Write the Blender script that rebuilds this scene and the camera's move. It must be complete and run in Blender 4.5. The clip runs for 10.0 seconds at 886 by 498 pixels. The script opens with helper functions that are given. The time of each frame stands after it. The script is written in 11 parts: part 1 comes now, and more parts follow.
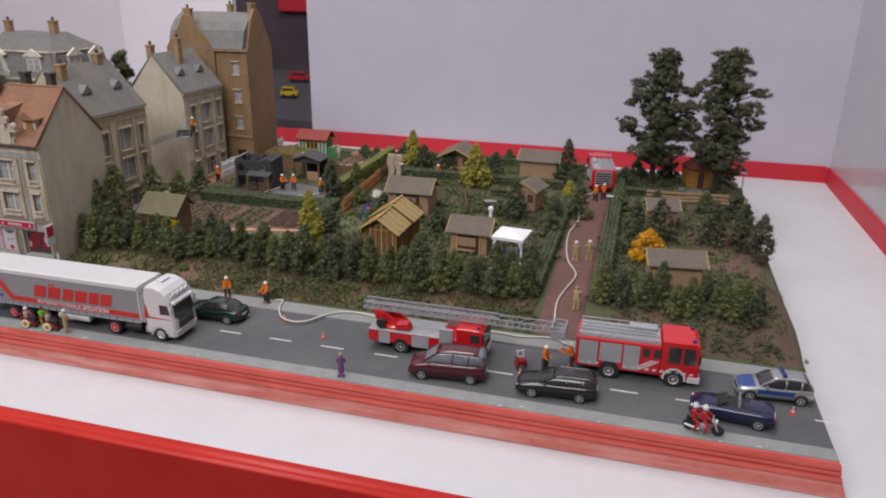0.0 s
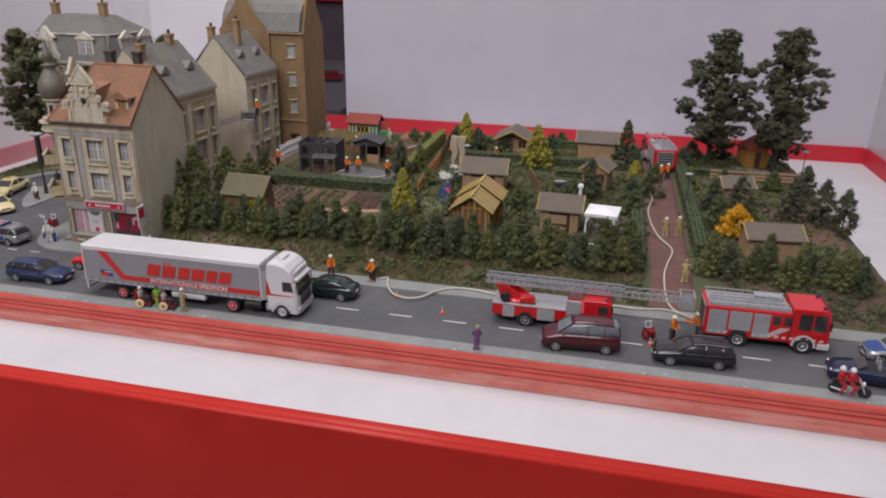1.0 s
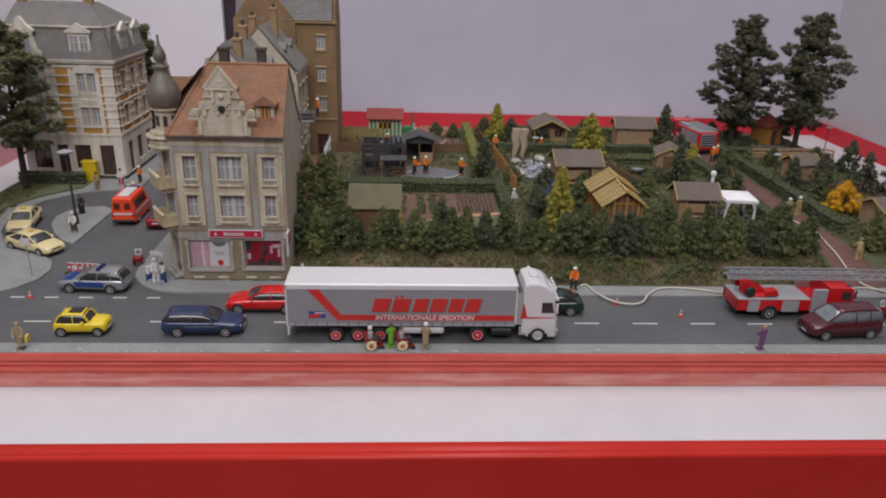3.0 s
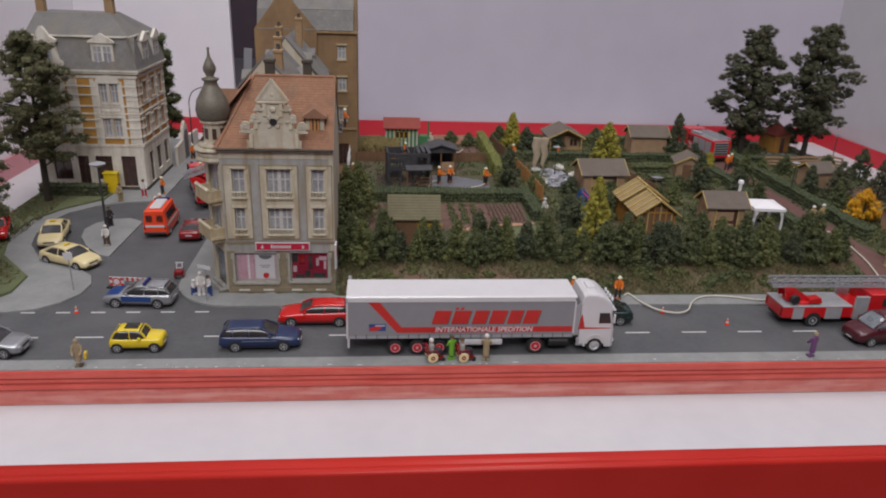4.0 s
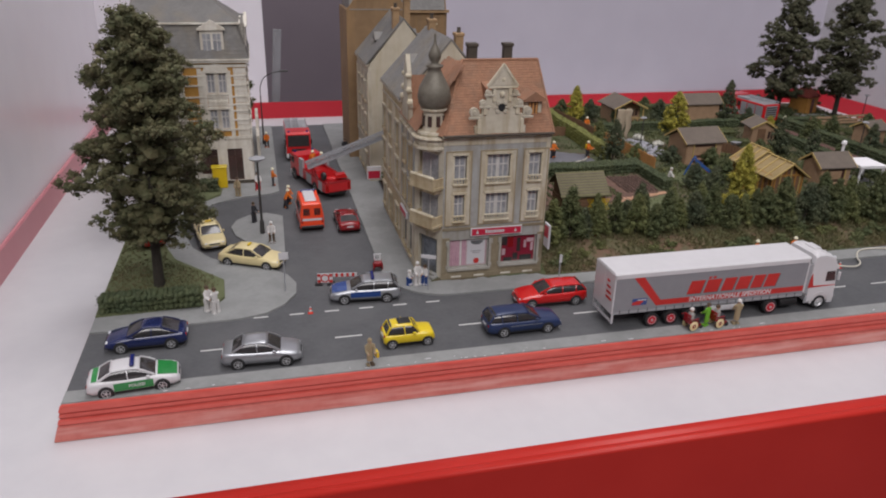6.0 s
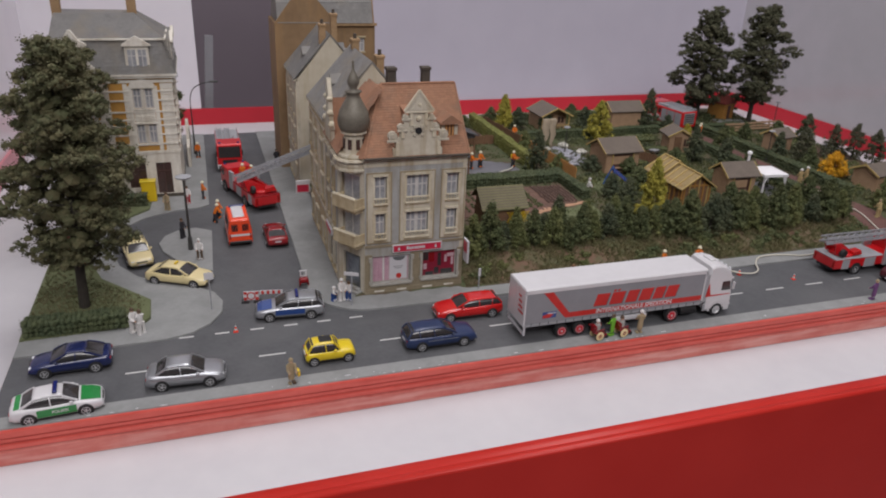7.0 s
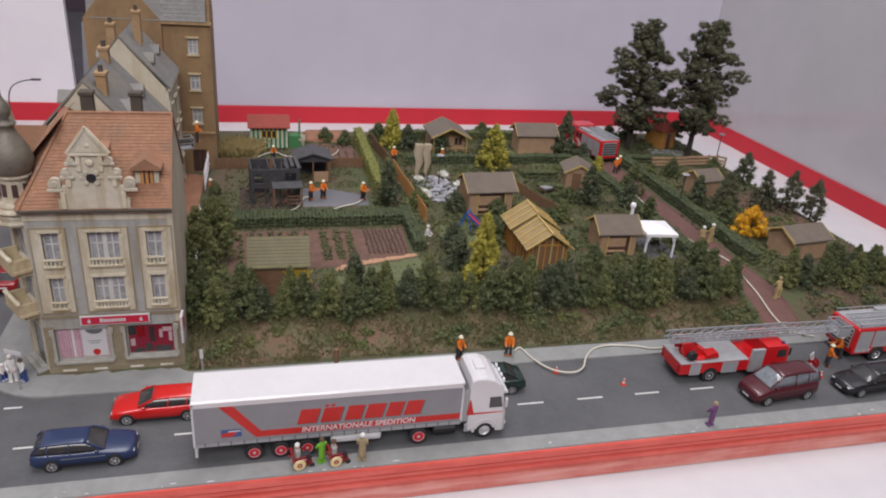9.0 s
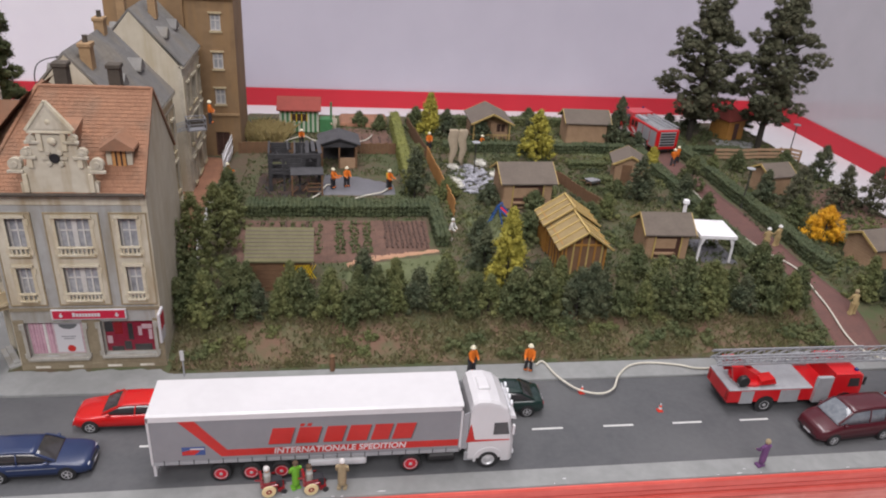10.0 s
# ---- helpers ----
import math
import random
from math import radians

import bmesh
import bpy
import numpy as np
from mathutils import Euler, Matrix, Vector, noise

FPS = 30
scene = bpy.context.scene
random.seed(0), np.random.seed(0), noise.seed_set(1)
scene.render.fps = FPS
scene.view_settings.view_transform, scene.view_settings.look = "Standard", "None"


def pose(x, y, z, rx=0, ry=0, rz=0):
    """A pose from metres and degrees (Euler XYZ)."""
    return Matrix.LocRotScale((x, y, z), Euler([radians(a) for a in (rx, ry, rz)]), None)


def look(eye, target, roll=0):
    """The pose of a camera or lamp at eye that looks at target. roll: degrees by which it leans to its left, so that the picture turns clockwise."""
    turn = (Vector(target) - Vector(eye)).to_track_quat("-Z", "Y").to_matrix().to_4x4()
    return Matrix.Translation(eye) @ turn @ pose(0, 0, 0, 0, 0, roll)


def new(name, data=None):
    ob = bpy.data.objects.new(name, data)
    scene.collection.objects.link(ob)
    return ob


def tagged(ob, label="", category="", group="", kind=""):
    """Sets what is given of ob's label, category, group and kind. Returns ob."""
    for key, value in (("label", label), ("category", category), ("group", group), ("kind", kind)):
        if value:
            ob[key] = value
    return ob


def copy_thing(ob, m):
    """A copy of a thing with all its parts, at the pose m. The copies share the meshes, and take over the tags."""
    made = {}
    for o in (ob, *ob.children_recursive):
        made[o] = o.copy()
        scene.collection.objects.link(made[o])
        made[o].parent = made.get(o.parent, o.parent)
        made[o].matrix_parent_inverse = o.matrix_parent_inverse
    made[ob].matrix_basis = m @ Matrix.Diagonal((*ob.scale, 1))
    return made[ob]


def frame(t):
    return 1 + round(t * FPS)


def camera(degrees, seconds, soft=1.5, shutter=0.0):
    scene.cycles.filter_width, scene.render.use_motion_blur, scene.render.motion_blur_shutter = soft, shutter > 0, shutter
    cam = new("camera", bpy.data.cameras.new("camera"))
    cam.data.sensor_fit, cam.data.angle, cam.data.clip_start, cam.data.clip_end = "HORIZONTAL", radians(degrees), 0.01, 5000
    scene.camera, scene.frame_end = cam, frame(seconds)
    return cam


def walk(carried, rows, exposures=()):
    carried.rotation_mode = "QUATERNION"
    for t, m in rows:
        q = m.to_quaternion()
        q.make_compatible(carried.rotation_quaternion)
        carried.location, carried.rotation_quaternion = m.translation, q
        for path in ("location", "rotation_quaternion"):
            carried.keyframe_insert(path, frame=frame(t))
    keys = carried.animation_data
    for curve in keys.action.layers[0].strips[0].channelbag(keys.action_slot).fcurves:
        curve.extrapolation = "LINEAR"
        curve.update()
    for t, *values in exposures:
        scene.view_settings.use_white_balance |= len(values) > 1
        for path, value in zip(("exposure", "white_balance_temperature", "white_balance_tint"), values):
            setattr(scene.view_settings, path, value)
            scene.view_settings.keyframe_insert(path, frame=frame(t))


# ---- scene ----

# Everything is laid out in full-size metres and stands at 1:87.
U = 1 / 87
cam = camera(62.9, 10.0, soft=2.0)
PATH = [
    (0, (18.841, -38.428, 22.496), (18.352, -36.619, 21.797), 0.9),
    (0.5, (16.729, -38.696, 21.925), (16.252, -36.89, 21.209), 1.4),
    (1, (9.799, -41.412, 21.292), (9.379, -39.592, 20.576), 1.0),
    (1.5, (2.446, -39.97, 20.233), (2.147, -38.116, 19.544), 2.8),
    (2, (-3.346, -38.061, 20.545), (-3.572, -36.201, 19.845), 2.7),
    (2.5, (-12.899, -39.42, 19.848), (-12.904, -37.556, 19.123), 2.4),
    (2.7, (-15.394, -39.633, 20.308), (-15.331, -37.778, 19.565), 2.1),
    (3.8, (-21.324, -39.643, 21.067), (-21.173, -37.788, 20.334), 1.7),
    (4, (-22.534, -39.372, 21.061), (-22.356, -37.517, 20.334), 2.1),
    (4.5, (-24.913, -36.055, 20.059), (-24.697, -34.208, 19.324), 4.1),
    (5, (-30.475, -35.484, 20.026), (-30.316, -33.638, 19.274), 3.7),
    (5.2, (-34.919, -35.957, 20.376), (-34.706, -34.121, 19.614), 3.0),
    (6.3, (-43.733, -36.907, 21.868), (-43.213, -35.147, 21.073), 1.8),
    (6.5, (-43.246, -37.402, 22.556), (-42.694, -35.654, 21.757), 2.1),
    (7, (-42.012, -38.215, 23.718), (-41.421, -36.484, 22.91), 2.4),
    (7.5, (-39.805, -36.306, 24.287), (-39.207, -34.582, 23.468), 4.0),
    (8, (-31.27, -34.21, 25.311), (-30.743, -32.469, 24.481), 4.7),
    (8.5, (-25.203, -32.899, 25.631), (-24.703, -31.152, 24.794), 4.4),
    (9, (-20.794, -31.208, 25.2), (-20.314, -29.463, 24.35), 4.8),
    (9.5, (-18.601, -28.713, 24.334), (-18.182, -26.959, 23.469), 4.9),
    (10, (-16.727, -27.024, 23.589), (-16.427, -25.258, 22.701), 4.0),
]
walk(cam, [(t, look(Vector(eye) * U, Vector(target) * U, roll)) for t, eye, target, roll in PATH],
     exposures=[(0, 0.22), (1.5, 0.08), (2.5, -0.02), (4.0, -0.07), (5.2, -0.05), (6.5, -0.01), (7.0, -0.07), (8.0, 0.08), (9.0, 0.29), (10, 0.43)])

# ---- light: an exhibition hall with soft ceiling panels ----
world = bpy.data.worlds.new("hall_air")
scene.world = world
world.use_nodes = True
world.node_tree.nodes["Background"].inputs[0].default_value = (0.80, 0.78, 0.86, 1)
world.node_tree.nodes["Background"].inputs[1].default_value = 0.14


def area_lamp(name, eye, target, sx, sy, watts, colour):
    data = bpy.data.lights.new(name, "AREA")
    data.shape, data.size, data.size_y, data.energy, data.color = "RECTANGLE", sx, sy, watts, colour
    ob = new(name, data)
    ob.matrix_world = look(eye, target)
    return ob


area_lamp("ceiling_lamp_front", (-0.52, -1.62, 1.70), (-0.36, 0.2, 0), 2.0, 0.8, 34.0, (1.0, 0.965, 0.985))
area_lamp("ceiling_panel_lamp", (-0.5, 0.0, 2.62), (-0.5, 0.001, 0), 4.4, 4.4, 24.5, (0.97, 0.955, 1.0))
area_lamp("ceiling_lamp_back", (-0.20, 0.18, 1.66), (-0.30, 0.2, 0), 1.3, 0.5, 14.0, (1.0, 0.965, 0.99))


# ---- building helpers ----
def part(name, bm, material, parent=None, label="", smooth=False, materials=()):
    """Link a bmesh, laid out in full-size metres, as one mesh object under its thing."""
    bm.transform(Matrix.Scale(U, 4))
    me = bpy.data.meshes.new(name)
    bm.normal_update()
    bm.to_mesh(me)
    bm.free()
    for m in (material, *materials):
        me.materials.append(m)
    if smooth:
        me.polygons.foreach_set("use_smooth", [True] * len(me.polygons))
    ob = new(name, me)
    ob.parent = parent
    if label:
        tagged(ob, label)
    return ob


def thing(name, label, category, at=(0, 0, 0), rz=0, group="", kind="", tilt=0):
    ob = new(name)
    ob.empty_display_size = 0.005
    ob.matrix_basis = pose(at[0] * U, at[1] * U, at[2] * U, 0, tilt, rz)
    return tagged(ob, label, category, group, kind)


def spot(x, y, z=0, rz=0, s=1.0):
    return pose(x * U, y * U, z * U, 0, 0, rz) @ Matrix.Diagonal((s, s, s, 1))


def B():
    return bmesh.new()


def box(bm, x0, y0, z0, x1, y1, z1, mi=0):
    v = [bm.verts.new((x, y, z)) for z in (z0, z1) for y in (y0, y1) for x in (x0, x1)]
    for f in ((0, 2, 3, 1), (4, 5, 7, 6), (0, 1, 5, 4), (2, 6, 7, 3), (0, 4, 6, 2), (1, 3, 7, 5)):
        bm.faces.new([v[i] for i in f]).material_index = mi
    return bm


def bbox(bm, x0, y0, z0, x1, y1, z1, r=0.03, mi=0, seg=1):
    """A box with bevelled edges."""
    n = len(bm.faces)
    v0 = len(bm.verts)
    box(bm, x0, y0, z0, x1, y1, z1, mi)
    bm.verts.ensure_lookup_table()
    es = {e for v in bm.verts[v0:] for e in v.link_edges}
    bmesh.ops.bevel(bm, geom=list(es), offset=r, segments=seg, affect="EDGES", profile=0.5)
    return bm


def hexa(bm, p, mi=0):
    """A solid from eight corners: four below, four above, both anticlockwise."""
    v = [bm.verts.new(q) for q in p]
    for f in ((3, 2, 1, 0), (4, 5, 6, 7), (0, 1, 5, 4), (1, 2, 6, 5), (2, 3, 7, 6), (3, 0, 4, 7)):
        bm.faces.new([v[i] for i in f]).material_index = mi
    return bm


def prism(bm, poly, axis, a, b, mi=0):
    """A flat outline (two coordinates) pushed out along an axis from a to b."""
    def at(q, w):
        return {"x": (w, q[0], q[1]), "y": (q[0], w, q[1]), "z": (q[0], q[1], w)}[axis]
    lo, hi = [bm.verts.new(at(q, a)) for q in poly], [bm.verts.new(at(q, b)) for q in poly]
    fs = [bm.faces.new(lo[::-1]), bm.faces.new(hi)]
    n = len(poly)
    for i in range(n):
        fs.append(bm.faces.new((lo[i], lo[(i + 1) % n], hi[(i + 1) % n], hi[i])))
    for f in fs:
        f.material_index = mi
    bmesh.ops.recalc_face_normals(bm, faces=fs)
    return bm


def rod(bm, p, q, r, r2=None, n=8, mi=0):
    """A round bar from p to q."""
    p, q = Vector(p), Vector(q)
    r2 = r if r2 is None else r2
    d = (q - p).normalized()
    s = d.orthogonal().normalized()
    t = d.cross(s)
    ring = [[bm.verts.new(c + (s * math.cos(a) + t * math.sin(a)) * w) for a in (2 * math.pi * i / n for i in range(n))] for c, w in ((p, r), (q, r2))]
    for i in range(n):
        bm.faces.new((ring[0][i], ring[0][(i + 1) % n], ring[1][(i + 1) % n], ring[1][i])).material_index = mi
    bm.faces.new(ring[0][::-1]).material_index = mi
    bm.faces.new(ring[1]).material_index = mi
    return bm


def beam(bm, p, q, w, h=None, mi=0):
    """A square bar from p to q."""
    p, q = Vector(p), Vector(q)
    h = w if h is None else h
    d = (q - p).normalized()
    up = Vector((0, 0, 1)) if abs(d.z) < 0.95 else Vector((0, 1, 0))
    s = d.cross(up).normalized() * w / 2
    t = s.normalized().cross(d) * h / 2
    return hexa(bm, [p - s - t, p + s - t, q + s - t, q - s - t, p - s + t, p + s + t, q + s + t, q - s + t], mi)


def lathe(bm, prof, n=16, c=(0, 0, 0), axis="z", mi=0):
    """A turned shape from (radius, height) pairs."""
    rings = []
    for r, h in prof:
        ring = []
        for i in range(n):
            a = 2 * math.pi * i / n
            u, w = r * math.cos(a), r * math.sin(a)
            ring.append(bm.verts.new(Vector(c) + Vector({"z": (u, w, h), "y": (u, h, w), "x": (h, u, w)}[axis])))
        rings.append(ring)
    fs = []
    for a, b in zip(rings, rings[1:]):
        for i in range(n):
            fs.append(bm.faces.new((a[i], a[(i + 1) % n], b[(i + 1) % n], b[i])))
    fs += [bm.faces.new(rings[0][::-1]), bm.faces.new(rings[-1])]
    for f in fs:
        f.material_index = mi
    bmesh.ops.recalc_face_normals(bm, faces=fs)
    return bm


def loft(bm, sections, mi=0):
    """Rings of equal count joined one after another and closed at both ends."""
    rings = [[bm.verts.new(p) for p in s] for s in sections]
    n = len(rings[0])
    fs = []
    for a, b in zip(rings, rings[1:]):
        for i in range(n):
            fs.append(bm.faces.new((a[i], a[(i + 1) % n], b[(i + 1) % n], b[i])))
    fs += [bm.faces.new(rings[0][::-1]), bm.faces.new(rings[-1])]
    for f in fs:
        f.material_index = mi
    bmesh.ops.recalc_face_normals(bm, faces=fs)
    return bm


def cable(name, pts, r, material, parent=None, label=""):
    """A round hose through points, as a mesh."""
    bm = B()
    P = [Vector(p) for p in pts]
    fine = []
    for i in range(len(P) - 1):
        a, b, c, d = P[max(i - 1, 0)], P[i], P[i + 1], P[min(i + 2, len(P) - 1)]
        for k in range(6):
            t = k / 6
            fine.append(0.5 * ((2 * b) + (c - a) * t + (2 * a - 5 * b + 4 * c - d) * t * t + (3 * b - a - 3 * c + d) * t ** 3))
    fine.append(P[-1])
    rings = []
    for i, p in enumerate(fine):
        d = (fine[min(i + 1, len(fine) - 1)] - fine[max(i - 1, 0)]).normalized()
        s = d.cross(Vector((0, 0, 1))).normalized()
        t = s.cross(d)
        rings.append([p + (s * math.cos(a) + t * math.sin(a)) * r for a in (math.pi * k / 3 for k in range(6))])
    loft(bm, rings)
    return part(name, bm, material, parent, label, smooth=True)


def letters(name, text, size, m, material, parent, extrude=0.004, label="", shear=0.0):
    """Lettering in the built-in font, turned into a mesh."""
    cu = bpy.data.curves.new(name, "FONT")
    cu.body, cu.size, cu.extrude, cu.shear = text, size * U, extrude * U, shear
    cu.offset = size * 0.018 * U
    cu.align_x, cu.align_y = "CENTER", "CENTER"
    tmp = bpy.data.objects.new(name, cu)
    me = bpy.data.meshes.new_from_object(tmp)
    bpy.data.objects.remove(tmp)
    me.materials.clear()
    me.materials.append(material)
    ob = new(name, me)
    ob.parent = parent
    loc, q, s = m.decompose()
    ob.matrix_basis = Matrix.LocRotScale(loc * U, q, s)
    if label:
        tagged(ob, label)
    return ob


def arch(bm, x, y, zc, r0, r1, t, n=14):
    """A half-round wheel arch moulding over a wheel, t thick along y."""
    for i in range(n):
        a, b = (radians(-8 + 196 * k / n) for k in (i, i + 1))
        P = [(r0, a), (r1, a), (r1, b), (r0, b)]
        hexa(bm, [(x + r * math.cos(w), y + e, zc + r * math.sin(w)) for e in (t / 2, -t / 2) for r, w in P])
    bmesh.ops.remove_doubles(bm, verts=bm.verts[:], dist=1e-6)
    bmesh.ops.recalc_face_normals(bm, faces=bm.faces[:])
    return bm


# ---- materials ----
def mat(name, a, b=None, rough=0.7, scale=2.0, bump=0.0, metal=0.0, fine=5.0, spread=0.5, coat=0.0, spec=0.5, piece=0.0):
    """A surface with colour a broken up by colour b at two sizes; scale counts features a full-size metre. piece: how far each object's own tone strays."""
    m = bpy.data.materials.new(name)
    m.use_nodes = True
    nt = m.node_tree
    N, Lk = nt.nodes, nt.links
    bs = N["Principled BSDF"]
    bs.inputs["Roughness"].default_value, bs.inputs["Metallic"].default_value = rough, metal
    bs.inputs["Coat Weight"].default_value, bs.inputs["Specular IOR Level"].default_value = coat, spec
    b = b or tuple(c * 0.82 for c in a)
    tc = N.new("ShaderNodeTexCoord")
    n1, n2 = N.new("ShaderNodeTexNoise"), N.new("ShaderNodeTexNoise")
    for n, s in ((n1, scale), (n2, scale * fine)):
        n.inputs["Scale"].default_value = s * 87
        n.inputs["Detail"].default_value = 3
        Lk.new(tc.outputs["Object"], n.inputs["Vector"])
    mix = N.new("ShaderNodeMath")
    mix.operation = "MULTIPLY_ADD"
    Lk.new(n1.outputs["Fac"], mix.inputs[0])
    mix.inputs[1].default_value = 0.6
    half = N.new("ShaderNodeMath")
    half.operation = "MULTIPLY"
    half.inputs[1].default_value = 0.4
    Lk.new(n2.outputs["Fac"], half.inputs[0])
    Lk.new(half.outputs[0], mix.inputs[2])
    ramp = N.new("ShaderNodeMapRange")
    ramp.inputs["From Min"].default_value, ramp.inputs["From Max"].default_value = 0.5 - spread * 0.3, 0.5 + spread * 0.3
    Lk.new(mix.outputs[0], ramp.inputs["Value"])
    col = N.new("ShaderNodeMix")
    col.data_type = "RGBA"
    col.inputs["A"].default_value, col.inputs["B"].default_value = (*a, 1), (*b, 1)
    Lk.new(ramp.outputs[0], col.inputs["Factor"])
    out = col.outputs["Result"]
    if piece:
        info = N.new("ShaderNodeObjectInfo")
        hsv = N.new("ShaderNodeHueSaturation")
        mr = N.new("ShaderNodeMapRange")
        mr.inputs["To Min"].default_value, mr.inputs["To Max"].default_value = 1 - piece, 1 + piece
        Lk.new(info.outputs["Random"], mr.inputs["Value"])
        Lk.new(mr.outputs[0], hsv.inputs["Value"])
        Lk.new(out, hsv.inputs["Color"])
        out = hsv.outputs["Color"]
    Lk.new(out, bs.inputs["Base Color"])
    if bump:
        bp = N.new("ShaderNodeBump")
        bp.inputs["Strength"].default_value = min(1.0, bump)
        bp.inputs["Distance"].default_value = 0.05 * U
        Lk.new(n2.outputs["Fac"], bp.inputs["Height"])
        Lk.new(bp.outputs["Normal"], bs.inputs["Normal"])
    return m


def streaks(m, colour, amount=0.6, wide=1.6, long=0.22):
    """Rain-washed dirt running down a wall in soft upright streaks and blots."""
    nt = m.node_tree
    N, Lk = nt.nodes, nt.links
    tc, mp, nz, mr, mx = N.new("ShaderNodeTexCoord"), N.new("ShaderNodeMapping"), N.new("ShaderNodeTexNoise"), N.new("ShaderNodeMapRange"), N.new("ShaderNodeMix")
    mp.inputs["Scale"].default_value = (wide * 87, wide * 87, long * 87)
    nz.inputs["Scale"].default_value, nz.inputs["Detail"].default_value = 1.0, 5
    mr.inputs["From Min"].default_value, mr.inputs["From Max"].default_value, mr.inputs["To Max"].default_value = 0.46, 0.68, amount
    mx.data_type = "RGBA"
    mx.inputs["B"].default_value = (*colour, 1)
    bs = N["Principled BSDF"]
    src = bs.inputs["Base Color"].links[0].from_socket
    Lk.new(tc.outputs["Object"], mp.inputs["Vector"])
    Lk.new(mp.outputs["Vector"], nz.inputs["Vector"])
    Lk.new(nz.outputs["Fac"], mr.inputs["Value"])
    Lk.new(mr.outputs[0], mx.inputs["Factor"])
    Lk.new(src, mx.inputs["A"])
    Lk.new(mx.outputs["Result"], bs.inputs["Base Color"])
    return m


def leaf_mat(name, a, b, rough=0.9):
    """Foliage flock: the tone strays from leaf to leaf."""
    m = mat(name, a, b, 0.75, 0.8, 0.0, spec=0.4, spread=0.35)
    nt = m.node_tree
    geo, hsv, mr = nt.nodes.new("ShaderNodeNewGeometry"), nt.nodes.new("ShaderNodeHueSaturation"), nt.nodes.new("ShaderNodeMapRange")
    mr.inputs["To Min"].default_value, mr.inputs["To Max"].default_value = 0.86, 1.14
    nt.links.new(geo.outputs["Random Per Island"], mr.inputs["Value"])
    nt.links.new(mr.outputs[0], hsv.inputs["Value"])
    bs = nt.nodes["Principled BSDF"]
    src = bs.inputs["Base Color"].links[0].from_socket
    nt.links.new(src, hsv.inputs["Color"])
    nt.links.new(hsv.outputs["Color"], bs.inputs["Base Color"])
    return m


# Glare and stronger light on the west and northwest panels, put into their colour.
M_GLAREPANEL = mat("glare_white_panel", (0.80, 0.775, 0.815), (0.75, 0.72, 0.77), 0.3, 0.06)
# The red west skirting, turned pink here to paint in the glare on it.
M_GLARESKIRT = mat("glare_pink_skirting", (0.60, 0.26, 0.285), (0.54, 0.20, 0.23), 0.4, 0.05)
M_WHITE = mat("white_board", (0.575, 0.565, 0.58), (0.53, 0.52, 0.54), 0.55, 0.15, 0.05)
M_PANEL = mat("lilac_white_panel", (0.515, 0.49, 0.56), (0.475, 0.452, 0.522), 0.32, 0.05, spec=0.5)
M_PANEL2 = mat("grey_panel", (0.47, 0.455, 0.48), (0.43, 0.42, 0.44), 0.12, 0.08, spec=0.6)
M_HALL = mat("hall_wall", (0.36, 0.31, 0.345), (0.3, 0.255, 0.29), 0.8, 0.01)
M_FLOOR = mat("hall_floor", (0.33, 0.285, 0.315), (0.27, 0.235, 0.26), 0.6, 0.02)
M_CEIL = mat("hall_ceiling", (0.75, 0.74, 0.75), (0.70, 0.69, 0.70), 0.8, 0.02)
M_RAIL = mat("red_lacquer", (0.50, 0.030, 0.022), (0.44, 0.022, 0.016), 0.30, 0.05, coat=0.0, spec=0.22)
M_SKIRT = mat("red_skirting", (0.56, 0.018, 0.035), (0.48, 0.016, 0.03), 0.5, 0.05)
M_EDGE = mat("red_edge_strip", (0.66, 0.125, 0.098), (0.60, 0.10, 0.078), 0.42, 0.5, 0.2)
M_EDGE2 = mat("faded_red_strip", (0.60, 0.19, 0.155), (0.50, 0.12, 0.098), 0.6, 0.5, 0.3)
M_ROAD = mat("asphalt_paint", (0.094, 0.0955, 0.1005), (0.072, 0.0735, 0.0785), 0.75, 0.7, 0.25)
M_KERB = mat("kerb_grey", (0.25, 0.255, 0.26), (0.20, 0.205, 0.21), 0.85, 1.0, 0.2)
M_PAVE = mat("pavement_grey", (0.27, 0.275, 0.27), (0.215, 0.22, 0.215), 0.85, 0.6, 0.25)
M_LINE = mat("road_marking", (0.62, 0.62, 0.60), (0.48, 0.48, 0.47), 0.7, 3.0)
M_EARTH = mat("brown_earth", (0.115, 0.062, 0.042), (0.070, 0.045, 0.028), 0.95, 0.9, 0.8)
M_GRASS = mat("garden_turf", (0.070, 0.084, 0.036), (0.100, 0.072, 0.046), 0.95, 0.40, 0.9, spread=0.3)
M_PATH = mat("reddish_path", (0.15, 0.072, 0.06), (0.112, 0.058, 0.05), 0.9, 1.2, 0.5)
M_SAND = mat("sand_strip", (0.46, 0.27, 0.17), (0.38, 0.21, 0.13), 0.95, 1.5, 0.4)
M_SOIL = mat("tilled_soil", (0.165, 0.092, 0.068), (0.105, 0.062, 0.046), 0.95, 1.8, 0.8)
M_PALEGRASS = mat("pale_lawn", (0.128, 0.145, 0.0697), (0.102, 0.119, 0.0527), 0.95, 1.0, 0.6)
M_STRAW = mat("dry_grass", (0.40, 0.32, 0.14), (0.30, 0.235, 0.10), 0.95, 2.0)

